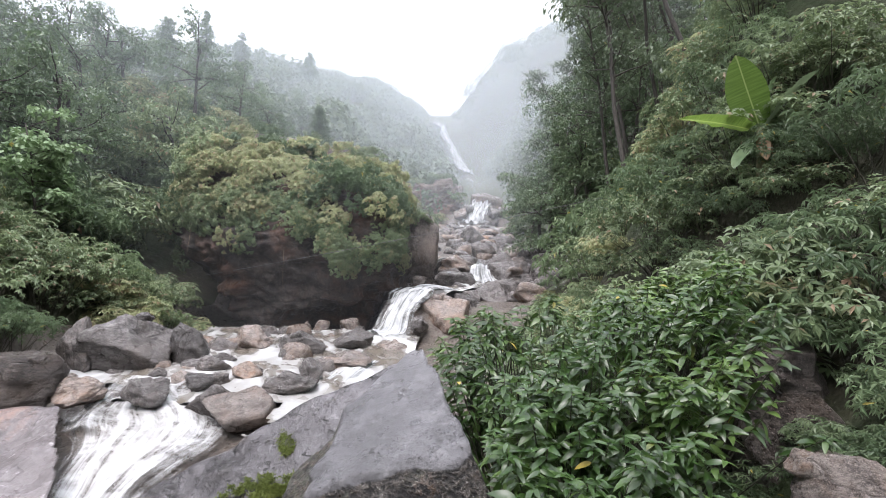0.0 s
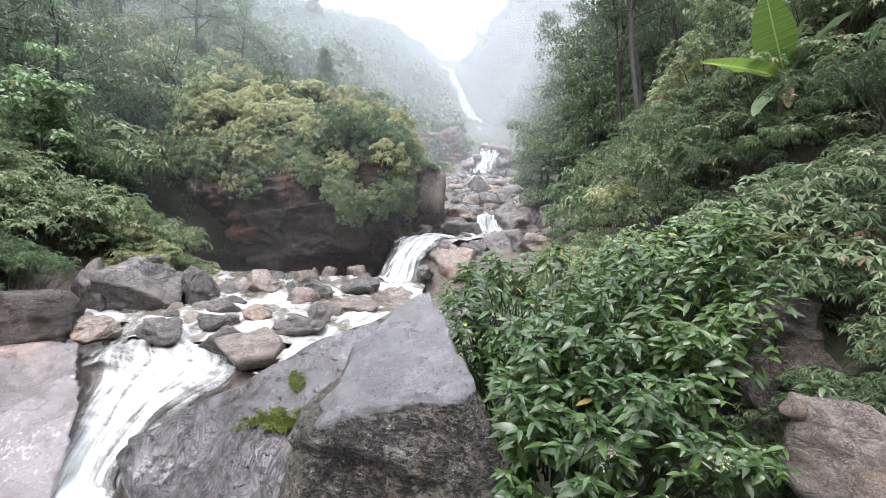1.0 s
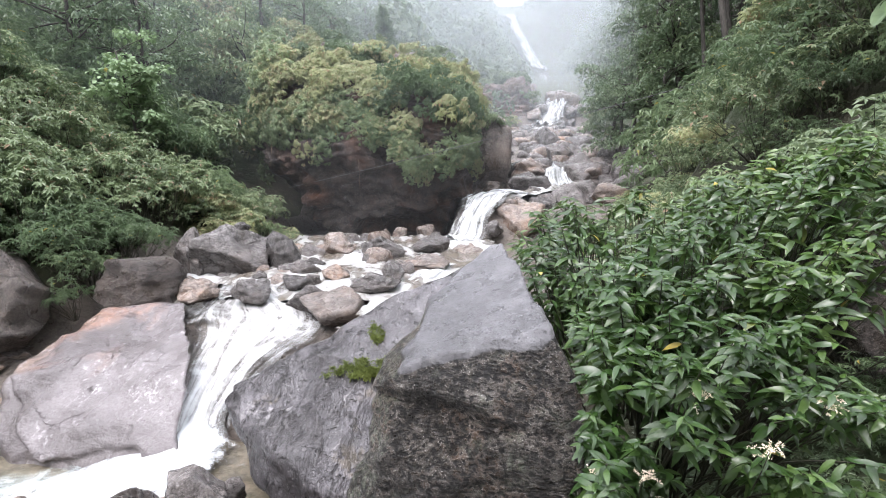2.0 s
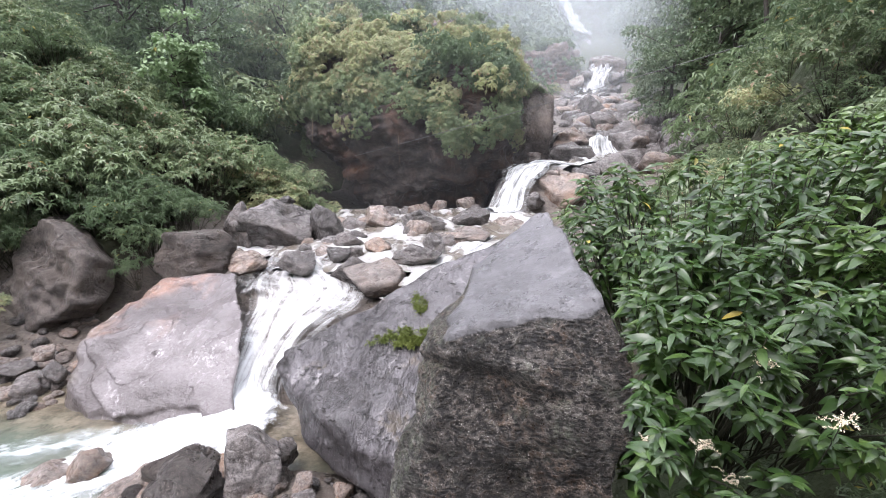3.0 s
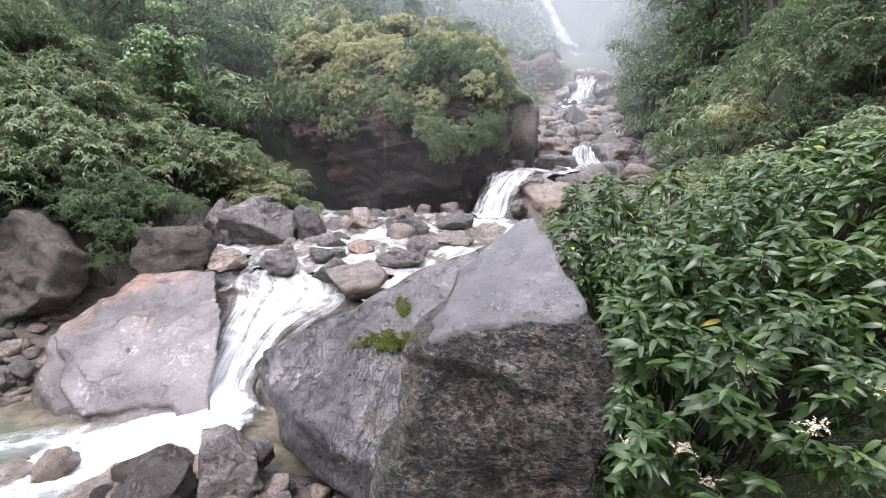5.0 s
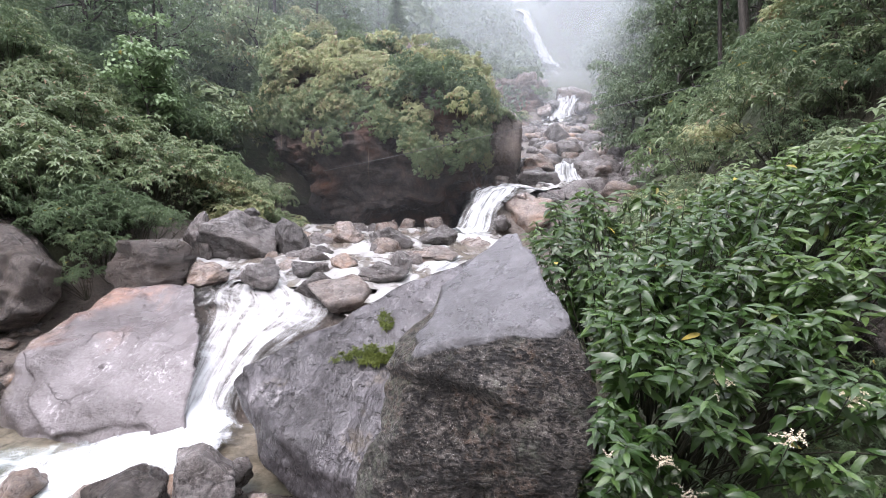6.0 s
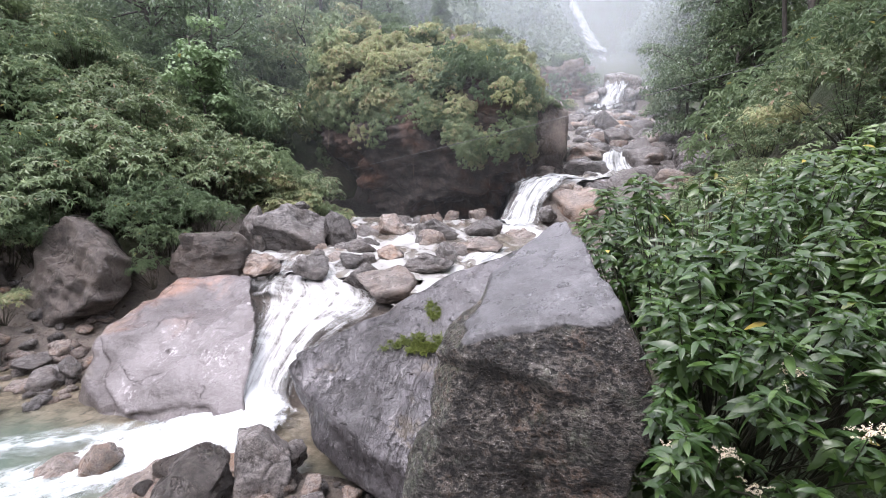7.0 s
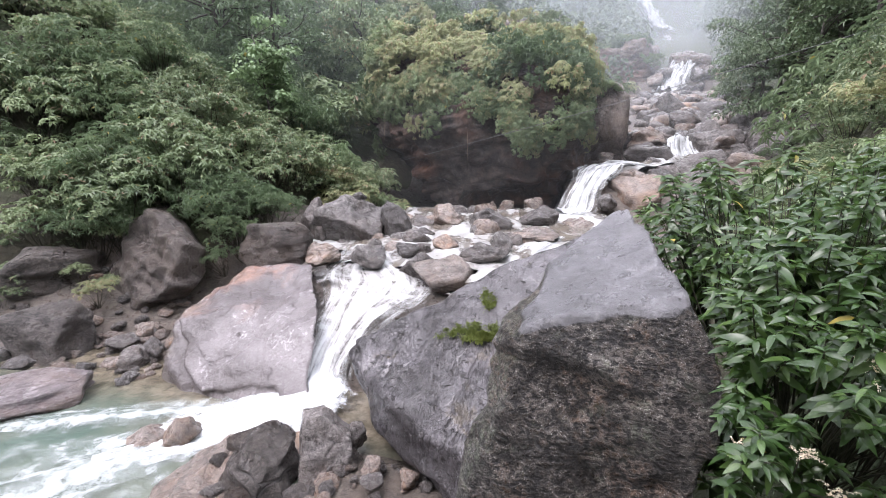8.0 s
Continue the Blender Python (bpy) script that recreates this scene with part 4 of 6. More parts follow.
NEAR_AT = (-0.4, 3.5, 1.9)
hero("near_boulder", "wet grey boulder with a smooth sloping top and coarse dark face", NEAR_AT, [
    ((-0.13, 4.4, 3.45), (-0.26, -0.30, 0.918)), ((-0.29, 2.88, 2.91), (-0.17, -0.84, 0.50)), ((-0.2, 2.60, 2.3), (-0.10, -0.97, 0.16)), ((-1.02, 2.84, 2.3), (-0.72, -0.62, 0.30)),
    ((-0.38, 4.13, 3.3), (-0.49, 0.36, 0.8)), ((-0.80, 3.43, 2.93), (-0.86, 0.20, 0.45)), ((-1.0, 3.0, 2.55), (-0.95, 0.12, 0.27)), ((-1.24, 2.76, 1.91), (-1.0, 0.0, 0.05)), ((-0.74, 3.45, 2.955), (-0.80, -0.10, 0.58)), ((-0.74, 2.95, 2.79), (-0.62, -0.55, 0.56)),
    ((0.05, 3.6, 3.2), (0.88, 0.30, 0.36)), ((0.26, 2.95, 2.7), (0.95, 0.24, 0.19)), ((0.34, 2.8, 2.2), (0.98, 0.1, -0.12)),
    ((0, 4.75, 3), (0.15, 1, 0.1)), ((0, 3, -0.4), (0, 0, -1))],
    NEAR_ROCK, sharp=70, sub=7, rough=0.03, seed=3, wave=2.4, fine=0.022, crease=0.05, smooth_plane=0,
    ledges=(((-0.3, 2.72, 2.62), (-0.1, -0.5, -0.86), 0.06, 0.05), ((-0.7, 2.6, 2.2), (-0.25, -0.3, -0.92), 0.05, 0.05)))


MOSS_AT = (-1.9, 5.9, 0.8)
MOSS_PLANES = [
    ((-1.47, 4.93, 1.83), (-0.156, -0.57, 0.807)), ((-2.0, 3.95, 0.8), (-0.40, -0.85, 0.22)), ((-3.45, 4.6, 1.35), (-0.78, -0.55, 0.3)),
    ((-1.6, 6.48, 2.47), (-0.59, 0.28, 0.75)), ((-2.45, 5.93, 2.13), (-0.40, 0.36, 0.85)), ((-3.14, 5.2, 1.93), (-0.60, 0.23, 0.76)), ((-3.38, 4.62, 1.73), (-0.80, 0.03, 0.60)),
    ((-3.28, 4.28, 1.4), (-0.86, -0.43, -0.27)), ((-2.83, 4.05, 0.95), (-0.67, -0.48, -0.56)), ((-2.2, 3.8, 0.68), (-0.48, -0.50, -0.72)),
    ((-2.2, 7.6, 1.6), (0, 0.9, 0.2)), ((-0.3, 5.5, 1.5), (1, 0, 0.1)), ((-2, 5.5, -0.5), (0, 0, -1))]
hero("mossy_boulder", "veined grey boulder with moss patches, wet and rounded", MOSS_AT, MOSS_PLANES, MID_ROCK, sharp=60, sub=7, rough=0.05, seed=8, wave=1.4, fine=0.007, crease=0.06,
     ledges=(((-3.1, 4.6, 1.2), (-0.8, -0.5, -0.15), 0.09, 0.07), ((-2.2, 4.2, 0.55), (-0.2, -0.3, -0.9), 0.08, 0.07)))
hero("pink_boulder", "huge pale pinkish-grey boulder with white scuffs beside the pool", (-6.5, 7.2, 0.4), [
    ((-6.84, 7.56, 1.80), (0.0, -0.34, 0.94)), ((-6.2, 5.7, 1.06), (0.03, -0.60, 0.80)), ((-5.9, 4.88, 0.4), (0.0, -0.97, 0.2)), ((-6.75, 4.85, 0.3), (-0.55, -0.82, 0.05)), ((-7.2, 4.95, 0.85), (-0.86, -0.5, 0.1)),
    ((-7.45, 5.5, 1.32), (-0.70, -0.17, 0.69)), ((-7.55, 6.41, 1.8), (-0.76, -0.12, 0.63)), ((-6.84, 7.62, 1.82), (-0.17, 0.41, 0.9)),
    ((-5.02, 5.9, 0.69), (0.66, 0.64, -0.4)), ((-5.52, 7.05, 1.3), (0.66, 0.7, -0.26)), ((-6.8, 9.3, 1.0), (0, 1, 0.3)), ((-6.5, 7, -0.8), (0, 0, -1))], PINK_ROCK, sharp=40, sub=7, rough=0.07, seed=5, wave=1.3, crease=0.09, fine=0.008,
    ledges=(((-5.93, 5.6, 0.2), (-0.5, -0.05, -0.85), 0.10, 0.06), ((-5.9, 5.6, 0.34), (0.15, -0.05, -1.0), 0.09, 0.06)))
hero("leaning_boulder", "big dark leaning boulder with a hollow beneath, above the pool", (-9.7, 8.1, 1.3), [
    ((-10.72, 7.47, 2.62), (-0.57, -0.35, 0.74)), ((-10.62, 6.85, 2.1), (-0.70, -0.61, 0.36)), ((-10.85, 6.6, 1.28), (-0.69, -0.72, -0.07)), ((-9.8, 6.9, 1.6), (-0.1, -0.95, 0.3)),
    ((-8.95, 7.05, 2.5), (0.51, 0.58, 0.62)), ((-8.5, 7.25, 1.84), (0.64, 0.72, -0.1)), ((-8.95, 7.1, 1.25), (0.51, 0.5, -0.63)), ((-9.3, 7.0, 1.0), (0.45, -0.45, -0.77)), ((-9.7, 7.1, 2.8), (0.2, 0.2, 0.95)), ((-9.5, 9.6, 1.5), (0, 1, 0.1)), ((-9.7, 8, -0.1), (0, 0, -1)), ((-8.8, 8, 1.6), (1, 0, 0))],
    BANK_ROCK, sharp=90, sub=6, rough=0.06, seed=27, wave=1.6, fine=0.018, crease=0.16)
BIG_AT = (-7.18, 24.51, 5.14)
BIG_PLANES = [
    ((-5.7, 20.5, 3.32), (0.05, -0.93, -0.36)), ((-6.84, 20.06, 6.28), (0, -0.92, 0.38)), ((-10.0, 24.5, 10.4), (0.14, -0.42, 0.9)),
    ((-12.4, 21.6, 7.2), (-0.8, -0.35, 0.45)), ((-11.66, 20.5, 4.98), (-0.85, -0.24, -0.46)), ((-9.51, 20.4, 2.59), (-0.67, -0.15, -0.73)),
    ((-2.2, 21.82, 5.75), (0.95, 0.05, 0.1)), ((-2.37, 20.9, 2.92), (0.82, 0.0, -0.5)), ((-3.0, 22.0, 7.4), (0.5, -0.35, 0.79)), ((-6.84, 30.78, 5.14), (0, 1, 0.1)),
    ((-6.84, 23.94, 0.81), (0, 0, -1)),
]
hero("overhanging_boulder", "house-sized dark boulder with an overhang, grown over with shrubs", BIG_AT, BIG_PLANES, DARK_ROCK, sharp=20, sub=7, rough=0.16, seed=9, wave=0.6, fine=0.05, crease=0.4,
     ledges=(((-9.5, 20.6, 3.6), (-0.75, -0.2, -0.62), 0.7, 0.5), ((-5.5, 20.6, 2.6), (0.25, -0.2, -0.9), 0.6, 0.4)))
hero("rock_face", "wet dark brown rock face among the leaves", (2.78, 4.35, 3.15), [
    ((2.8, 3.75, 3.2), (-0.25, -0.95, 0.2)), ((2.35, 3.8, 3.35), (-0.8, -0.4, 0.45)), ((2.7, 4.0, 3.5), (-0.1, -0.1, 1)), ((3.15, 3.9, 3.2), (0.85, -0.4, 0.3)), ((2.8, 5.0, 3), (0, 1, 0)), ((2.8, 4.3, 2.3), (0, 0, -1)), ((2.4, 3.8, 3.0), (-0.9, -0.3, -0.2))],
    BANK_ROCK, sharp=50, sub=6, rough=0.03, seed=41, wave=3.0, fine=0.016, crease=0.08)
hero("cliff_rock", "reddish cliff rock beside the upper cascade", (-1.2, 61, 13), [
    ((1.6, 60, 12), (1, -0.2, 0.05)), ((0, 57.5, 12), (0.1, -1, 0.1)), ((0, 60, 17), (-0.2, -0.1, 1)), ((-7, 60, 12), (-1, 0, 0)), ((0, 68, 12), (0, 1, 0)), ((0, 60, 6), (0, 0, -1))],
    CLIFF_ROCK, sharp=20, sub=6, rough=0.4, seed=13, wave=0.5, fine=0.12, crease=0.7)
hero("cap_rock", "dark rounded rock capping the upper cascade", (5.3, 60.5, 14.6), [
    ((5, 58.8, 14.5), (0, -1, 0.1)), ((5, 60, 15.2), (0.12, -0.25, 1)), ((3.6, 60, 14.5), (-1, 0, 0.1)), ((7.6, 60, 14.5), (1, 0, 0)), ((5, 63, 14), (0, 1, 0)), ((5, 60, 13), (0, 0, -1))],
    BANK_ROCK, sharp=9, sub=5, rough=0.22, seed=15, wave=0.8, crease=0.2)

# ---- boulders of the stream ----
rock(-0.1, 21.5, 2.9, 1.4, 1.1, 0.72, 20, GREY_ROCK, 6, 'wet boulder under the lip of the small waterfall')
rock(1.15, 20.9, 2.8, 1.0, 0.8, 0.85, 60, GREY_ROCK, 9, 'wet boulder beside the lip of the small waterfall')
rock(-6.3, 9.3, 1.4, 0.6, 0.55, 0.36, 20, GREY_ROCK, 4, 'wet stone at the lip of the fall')
rock(-1.85, 27.2, 5.6, 1.95, 2.0, 2.7, 20, BANK_ROCK, 4, 'dark upright boulder behind the overhanging one')
rock(-10.30, 5.14, 0.69, 0.89, 0.81, 0.76, 73, BANK_ROCK, 3, 'dark grey block of rock beside the pool')
rock(-8.57, 3.85, 0.38, 1.01, 0.83, 0.37, 65, PALE_ROCK, 4, 'pale flat slab of rock at the pool edge')
rock(-12.27, 6.60, 1.35, 1.45, 1.2, 0.95, 81, BANK_ROCK, 5, 'dark ridged boulder below the shrubs')
rock(-8.35, 5.37, 0.34, 0.35, 0.33, 0.32, 57, GREY_ROCK, 7, 'rounded grey stone at the pool edge')
rock(-9.24, 5.77, 0.48, 0.35, 0.33, 0.16, 58, GREY_ROCK, 8, 'flat grey stone on the bank')
rock(-8.76, 5.94, 0.72, 0.20, 0.19, 0.15, 55, TAN_ROCK, 9, 'small tan stone on the bank')
rock(-8.15, 5.64, 0.57, 0.20, 0.20, 0.21, 55, GREY_ROCK, 10, 'grey stone wedged beside the pink boulder')
rock(-9.78, 4.36, 0.54, 0.28, 0.26, 0.14, 65, GREY_ROCK, 11, 'flat grey stone on the slab')
rock(-10.54, 4.47, 0.56, 0.21, 0.20, 0.15, 67, GREY_ROCK, 12, 'small grey stone on the slab')
rock(-5.42, 3.91, 0.38, 0.31, 0.29, 0.26, 54, TAN_ROCK, 13, 'reddish tan stone standing in the pool')
rock(-5.84, 3.76, 0.33, 0.32, 0.30, 0.17, 57, TAN_ROCK, 14, 'tan stone just awash in the pool')
rock(-7.50, 8.33, 2.04, 0.96, 0.80, 0.63, 42, BANK_ROCK, 15, 'brown stained boulder under hanging shrubs')
rock(-8.46, 11.10, 2.25, 0.49, 0.61, 0.81, 37, GREY_ROCK, 16, 'upright slab leaning on a bigger boulder')
rock(-7.64, 11.53, 2.27, 1.22, 1.01, 0.87, 33, GREY_ROCK, 17, 'large flat-topped grey boulder by the stream')
rock(-6.34, 12.00, 2.21, 0.54, 0.61, 0.72, 42, GREY_ROCK, 18, 'grey boulder with a sloping top by the stream')
rock(-7.39, 11.78, 2.91, 0.26, 0.25, 0.15, 32, GREY_ROCK, 7, 'small stone on top of the large boulder')
rock(-6.52, 8.64, 1.85, 0.51, 0.47, 0.29, 37, TAN_ROCK, 19, 'rounded stone with an orange side')
rock(-5.38, 8.73, 1.85, 0.46, 0.43, 0.30, 31, GREY_ROCK, 20, 'dark wet stone at the lip of the fall')
rock(-4.10, 14.08, 2.07, 0.81, 0.76, 0.47, 16, GREY_ROCK, 21, 'smooth rounded grey boulder in the stream')
rock(-5.77, 14.55, 2.10, 0.63, 0.59, 0.48, 21, TAN_ROCK, 22, 'rounded tan boulder below the overhang')
rock(-2.77, 15.09, 2.08, 0.75, 0.70, 0.42, 10, GREY_ROCK, 23, 'pointed dark boulder beside the white water')
rock(-2.29, 12.23, 1.92, 0.64, 0.60, 0.29, 10, TAN_ROCK, 24, 'low tan rock washed by the stream')
rock(-2.90, 10.71, 1.93, 0.32, 0.31, 0.33, 15, GREY_ROCK, 25, 'upright small boulder in the rapids')
rock(-3.01, 9.72, 1.86, 0.66, 0.61, 0.31, 17, GREY_ROCK, 26, 'dark wet boulder in the rapids')
rock(-5.38, 11.32, 1.89, 0.46, 0.43, 0.26, 25, GREY_ROCK, 27, 'grey stone in the rapids')
rock(-4.92, 9.78, 1.83, 0.32, 0.30, 0.21, 46, GREY_ROCK, 28, 'grey stone in the rapids')
rock(-4.31, 10.67, 1.88, 0.39, 0.36, 0.25, 22, TAN_ROCK, 10, 'tan stone in the rapids')
rock(-4.26, 9.14, 1.44, 0.74, 0.68, 0.59, 24, GREY_ROCK, 29, 'large brown boulder splitting the stream')
rock(-3.55, 8.90, 1.46, 0.91, 0.84, 0.53, 21, TAN_ROCK, 30, 'large tan boulder with an orange face in midstream')
rock(-4.04, 3.91, 0.62, 0.45, 0.36, 0.27, 56, BANK_ROCK, 36, 'dark split rock on the bank')
hero("boulder", "pointed grey rock standing on the bank", (-3.3, 4.0, 0.6), [
    ((-3.47, 3.86, 0.7), (-0.78, -0.6, 0.12)), ((-3.18, 4.08, 0.98), (0.55, 0.5, 0.67)), ((-3.04, 4.2, 0.6), (0.8, 0.55, -0.1)), ((-3.15, 3.8, 0.6), (0.55, -0.8, 0.2)), ((-3.36, 3.95, 1.06), (-0.2, 0.1, 1)),
    ((-3.4, 4.25, 0.6), (-0.5, 0.85, 0.1)), ((-3.3, 4, 0.15), (0, 0, -1))], GREY_ROCK, "stream boulders", sharp=60, sub=5, rough=0.02, seed=23, wave=3.0, fine=0.006, crease=0.03)
hero("boulder", "cracked dark rock on the bank", (-3.78, 3.55, 0.42), [
    ((-4.0, 3.42, 0.58), (-0.6, -0.4, 0.7)), ((-3.75, 3.22, 0.45), (-0.1, -0.92, 0.36)), ((-3.75, 3.6, 0.74), (0.15, -0.2, 0.97)), ((-4.22, 3.55, 0.4), (-0.95, -0.25, 0.1)), ((-3.5, 3.35, 0.55), (0.75, -0.5, 0.45)),
    ((-3.42, 3.5, 0.5), (0.93, 0.3, 0.1)), ((-3.7, 3.9, 0.5), (0, 1, 0.2)), ((-3.8, 3.5, 0.05), (0, 0, -1))], BANK_ROCK, "stream boulders", sharp=60, sub=6, rough=0.03, seed=52, wave=3.2, fine=0.01, crease=0.07)
hero("boulder", "sloping tan slab running into the pool", (-4.3, 3.4, 0.1), [
    ((-4.6, 3.5, 0.47), (-0.36, -0.16, 0.92)), ((-4.3, 3.6, 0.5), (0.12, -0.05, 1.0)), ((-4.98, 3.45, 0.22), (-0.85, 0.15, 0.5)), ((-4.45, 4.0, 0.4), (-0.5, 0.8, 0.3)), ((-3.6, 3.5, 0.4), (1, 0, 0.1)), ((-4.3, 2.45, 0.2), (-0.1, -0.95, 0.3)),
    ((-4.8, 2.75, 0.2), (-0.75, -0.6, 0.3)), ((-4.3, 3.4, -0.4), (0, 0, -1))], TAN_ROCK, "stream boulders", sharp=50, sub=6, rough=0.03, seed=34, wave=2.2, fine=0.006, crease=0.05)
rock(-4.08, 3.18, 0.40, 0.17, 0.14, 0.12, 30, GREY_ROCK, 5, 'broken dark rock on the tan slab')
rock(-3.72, 3.12, 0.42, 0.20, 0.16, 0.15, 70, BANK_ROCK, 9, 'broken dark rock on the tan slab')
rock(-4.34, 3.52, 0.50, 0.13, 0.12, 0.10, 15, BANK_ROCK, 6, 'broken dark rock on the tan slab')
rock(-3.95, 2.95, 0.32, 0.16, 0.12, 0.11, 50, TAN_ROCK, 8, 'broken tan rock on the slab')
rock(-3.14, 4.41, 0.57, 0.21, 0.20, 0.21, 35, GREY_ROCK, 35, 'fractured dark rock against the boulder')
rock(-3.00, 4.15, 0.42, 0.18, 0.19, 0.20, 35, BANK_ROCK, 36, 'fractured dark rock against the boulder')
rock(-2.60, 3.93, 0.58, 0.13, 0.12, 0.12, 33, TAN_ROCK, 9, 'small broken stone on wet gravel')
rock(-2.49, 3.74, 0.57, 0.15, 0.14, 0.08, 33, GREY_ROCK, 8, 'small broken stone on wet gravel')
rock(-3.84, 3.42, 0.26, 0.32, 0.30, 0.22, 48, BANK_ROCK, 12, 'dark rock at the foot of the bank')
rock(-3.05, 3.74, 0.44, 0.16, 0.15, 0.08, 39, TAN_ROCK, 11, 'small broken stone on wet gravel')
rock(-3.26, 3.55, 0.38, 0.21, 0.20, 0.10, 42, GREY_ROCK, 10, 'small dark stone on wet gravel')
rock(-4.51, 3.54, 0.12, 0.21, 0.20, 0.15, 51, TAN_ROCK, 7, 'small tan stone on the slab')
rock(0.20, 19.41, 2.52, 1.31, 1.21, 0.96, 0, TAN_ROCK, 37, 'big brown boulder beside the small waterfall')
rock(-0.84, 18.30, 2.34, 0.43, 0.41, 0.37, 2, GREY_ROCK, 7, 'stone at the foot of the small waterfall')
rock(0.72, 24.93, 3.96, 1.38, 1.28, 0.75, -1, GREY_ROCK, 38, 'flat-topped grey boulder lying upstream')
rock(0.61, 27.55, 5.04, 1.21, 1.12, 0.69, -1, TAN_ROCK, 39, 'brown wet boulder lying upstream')
rock(1.00, 23.33, 3.50, 0.69, 0.64, 0.58, -2, GREY_ROCK, 40, 'grey wet boulder lying upstream')
rock(3.82, 26.96, 4.47, 1.45, 1.35, 0.97, -8, GREY_ROCK, 3, 'grey boulder upstream under the bank')
rock(5.74, 30.08, 5.58, 1.09, 1.01, 0.91, -10, GREY_ROCK, 5, 'large grey boulder of the rock pile')
rock(7.37, 32.32, 6.24, 1.11, 1.04, 0.72, -12, GREY_ROCK, 6, 'large grey boulder of the rock pile')
rock(6.98, 27.33, 4.86, 1.24, 1.16, 0.86, -14, TAN_ROCK, 17, 'brown boulder of the rock pile')
rock(1.61, 21.46, 2.81, 0.47, 0.44, 0.44, -4, GREY_ROCK, 10, 'grey wet boulder lying upstream')
rock(2.92, 32.89, 6.24, 1.09, 1.02, 0.74, -5, GREY_ROCK, 18, 'grey wet boulder lying upstream')
rock(2.62, 40.83, 7.96, 1.37, 1.28, 1.12, -3, GREY_ROCK, 21, 'grey wet boulder lying upstream')
rock(2.52, 2.82, 2.72, 0.46, 0.41, 0.38, -41, TAN_ROCK, 42, 'brown rounded rock beside the path')
rock(2.21, 2.93, 2.96, 0.10, 0.09, 0.09, -37, TAN_ROCK, 9, 'small pale stone below the leaves')



def stream_rocks():
    """Boulders strewn up the bed of the gorge."""
    rng = np.random.default_rng(21)
    for _ in range(210):
        y = 20 + 38 * rng.uniform() ** 1.3
        mid, half = np.interp(y, STREAM_Y, STREAM_X), np.interp(y, STREAM_Y, STREAM_W)
        x = mid + rng.uniform(-1.3, 1.5) * half
        if y < 26 and x < -0.3 or abs(x - 2.3) < 1.2 and 24 < y < 29:
            continue
        s = rng.uniform(0.25, 0.75) * (0.7 + y / 55)
        z = float(ground_height(x, y)) + 0.1 * s
        rock(x, y, z, s * rng.uniform(0.9, 1.5), s * rng.uniform(0.8, 1.2), s * rng.uniform(0.6, 0.95), rng.uniform(0, 360),
             (GREY_ROCK, GREY_ROCK, TAN_ROCK)[rng.integers(3)], int(rng.integers(3, 12)), "grey boulder strewn in the bed of the gorge", group="gorge boulders", sub=4 if y < 34 else 3)

    for _ in range(60):
        y = rng.uniform(21.5, 31)
        x = y * rng.uniform(0.10, 0.29)
        if abs(x - 2.3) < 1.3 and 23.5 < y < 29:
            continue
        s = 0.35 + 0.75 * rng.uniform() ** 1.5
        rock(x, y, float(ground_height(x, y)) + 0.25 * s, s * rng.uniform(0.9, 1.4), s * rng.uniform(0.8, 1.2), s * rng.uniform(0.65, 1.0), rng.uniform(0, 360),
             (GREY_ROCK, GREY_ROCK, GREY_ROCK, TAN_ROCK)[rng.integers(4)], int(rng.integers(3, 12)), "grey boulder of the rock pile on the bank", group="gorge boulders", tilt=rng.uniform(-25, 25))


stream_rocks()


def bed_stones():
    """Stones along the water's edge, on the bank and in the flat reach of the stream."""
    rng = np.random.default_rng(22)
    for _ in range(270):
        if rng.uniform() < 0.22:
            y = rng.uniform(9.8, 20.5)
            x = np.interp(y, STREAM_Y, STREAM_X) + rng.uniform(-4.8, 1.9)
            if y > 17.0 and x > -3.0 or x > -2.4 and y < 13 and rng.uniform() < 0.7:
                continue
            z = 1.72 + 0.024 * (y - 9) + rng.uniform(-0.1, 0.08) + max(0, -x - 8.5) * 0.25
            s = 0.14 + 0.42 * rng.uniform() ** 1.6
        elif rng.uniform() < 0.55:
            x, y = -7.6 - 4.6 * rng.uniform() ** 1.6, rng.uniform(4.7, 7.3)
            z, s = max(0.3, float(ground_height(x, y))) + 0.03, 0.06 + 0.17 * rng.uniform() ** 1.5
        else:
            if rng.uniform() < 0.5:
                continue
            x, y = rng.uniform(-3.6, -1.6), rng.uniform(3.1, 4.3)
            z, s = 0.44 + rng.uniform(-0.03, 0.05), 0.03 + 0.13 * rng.uniform() ** 2
        rock(x, y, z, s * rng.uniform(0.9, 1.5), s, s * rng.uniform(0.55, 0.9), rng.uniform(0, 360), (GREY_ROCK, TAN_ROCK, TAN_ROCK)[rng.integers(3)],
             int(rng.integers(3, 12)), "loose stone beside the running water", group="loose stones", name="stone", sub=3)


bed_stones()

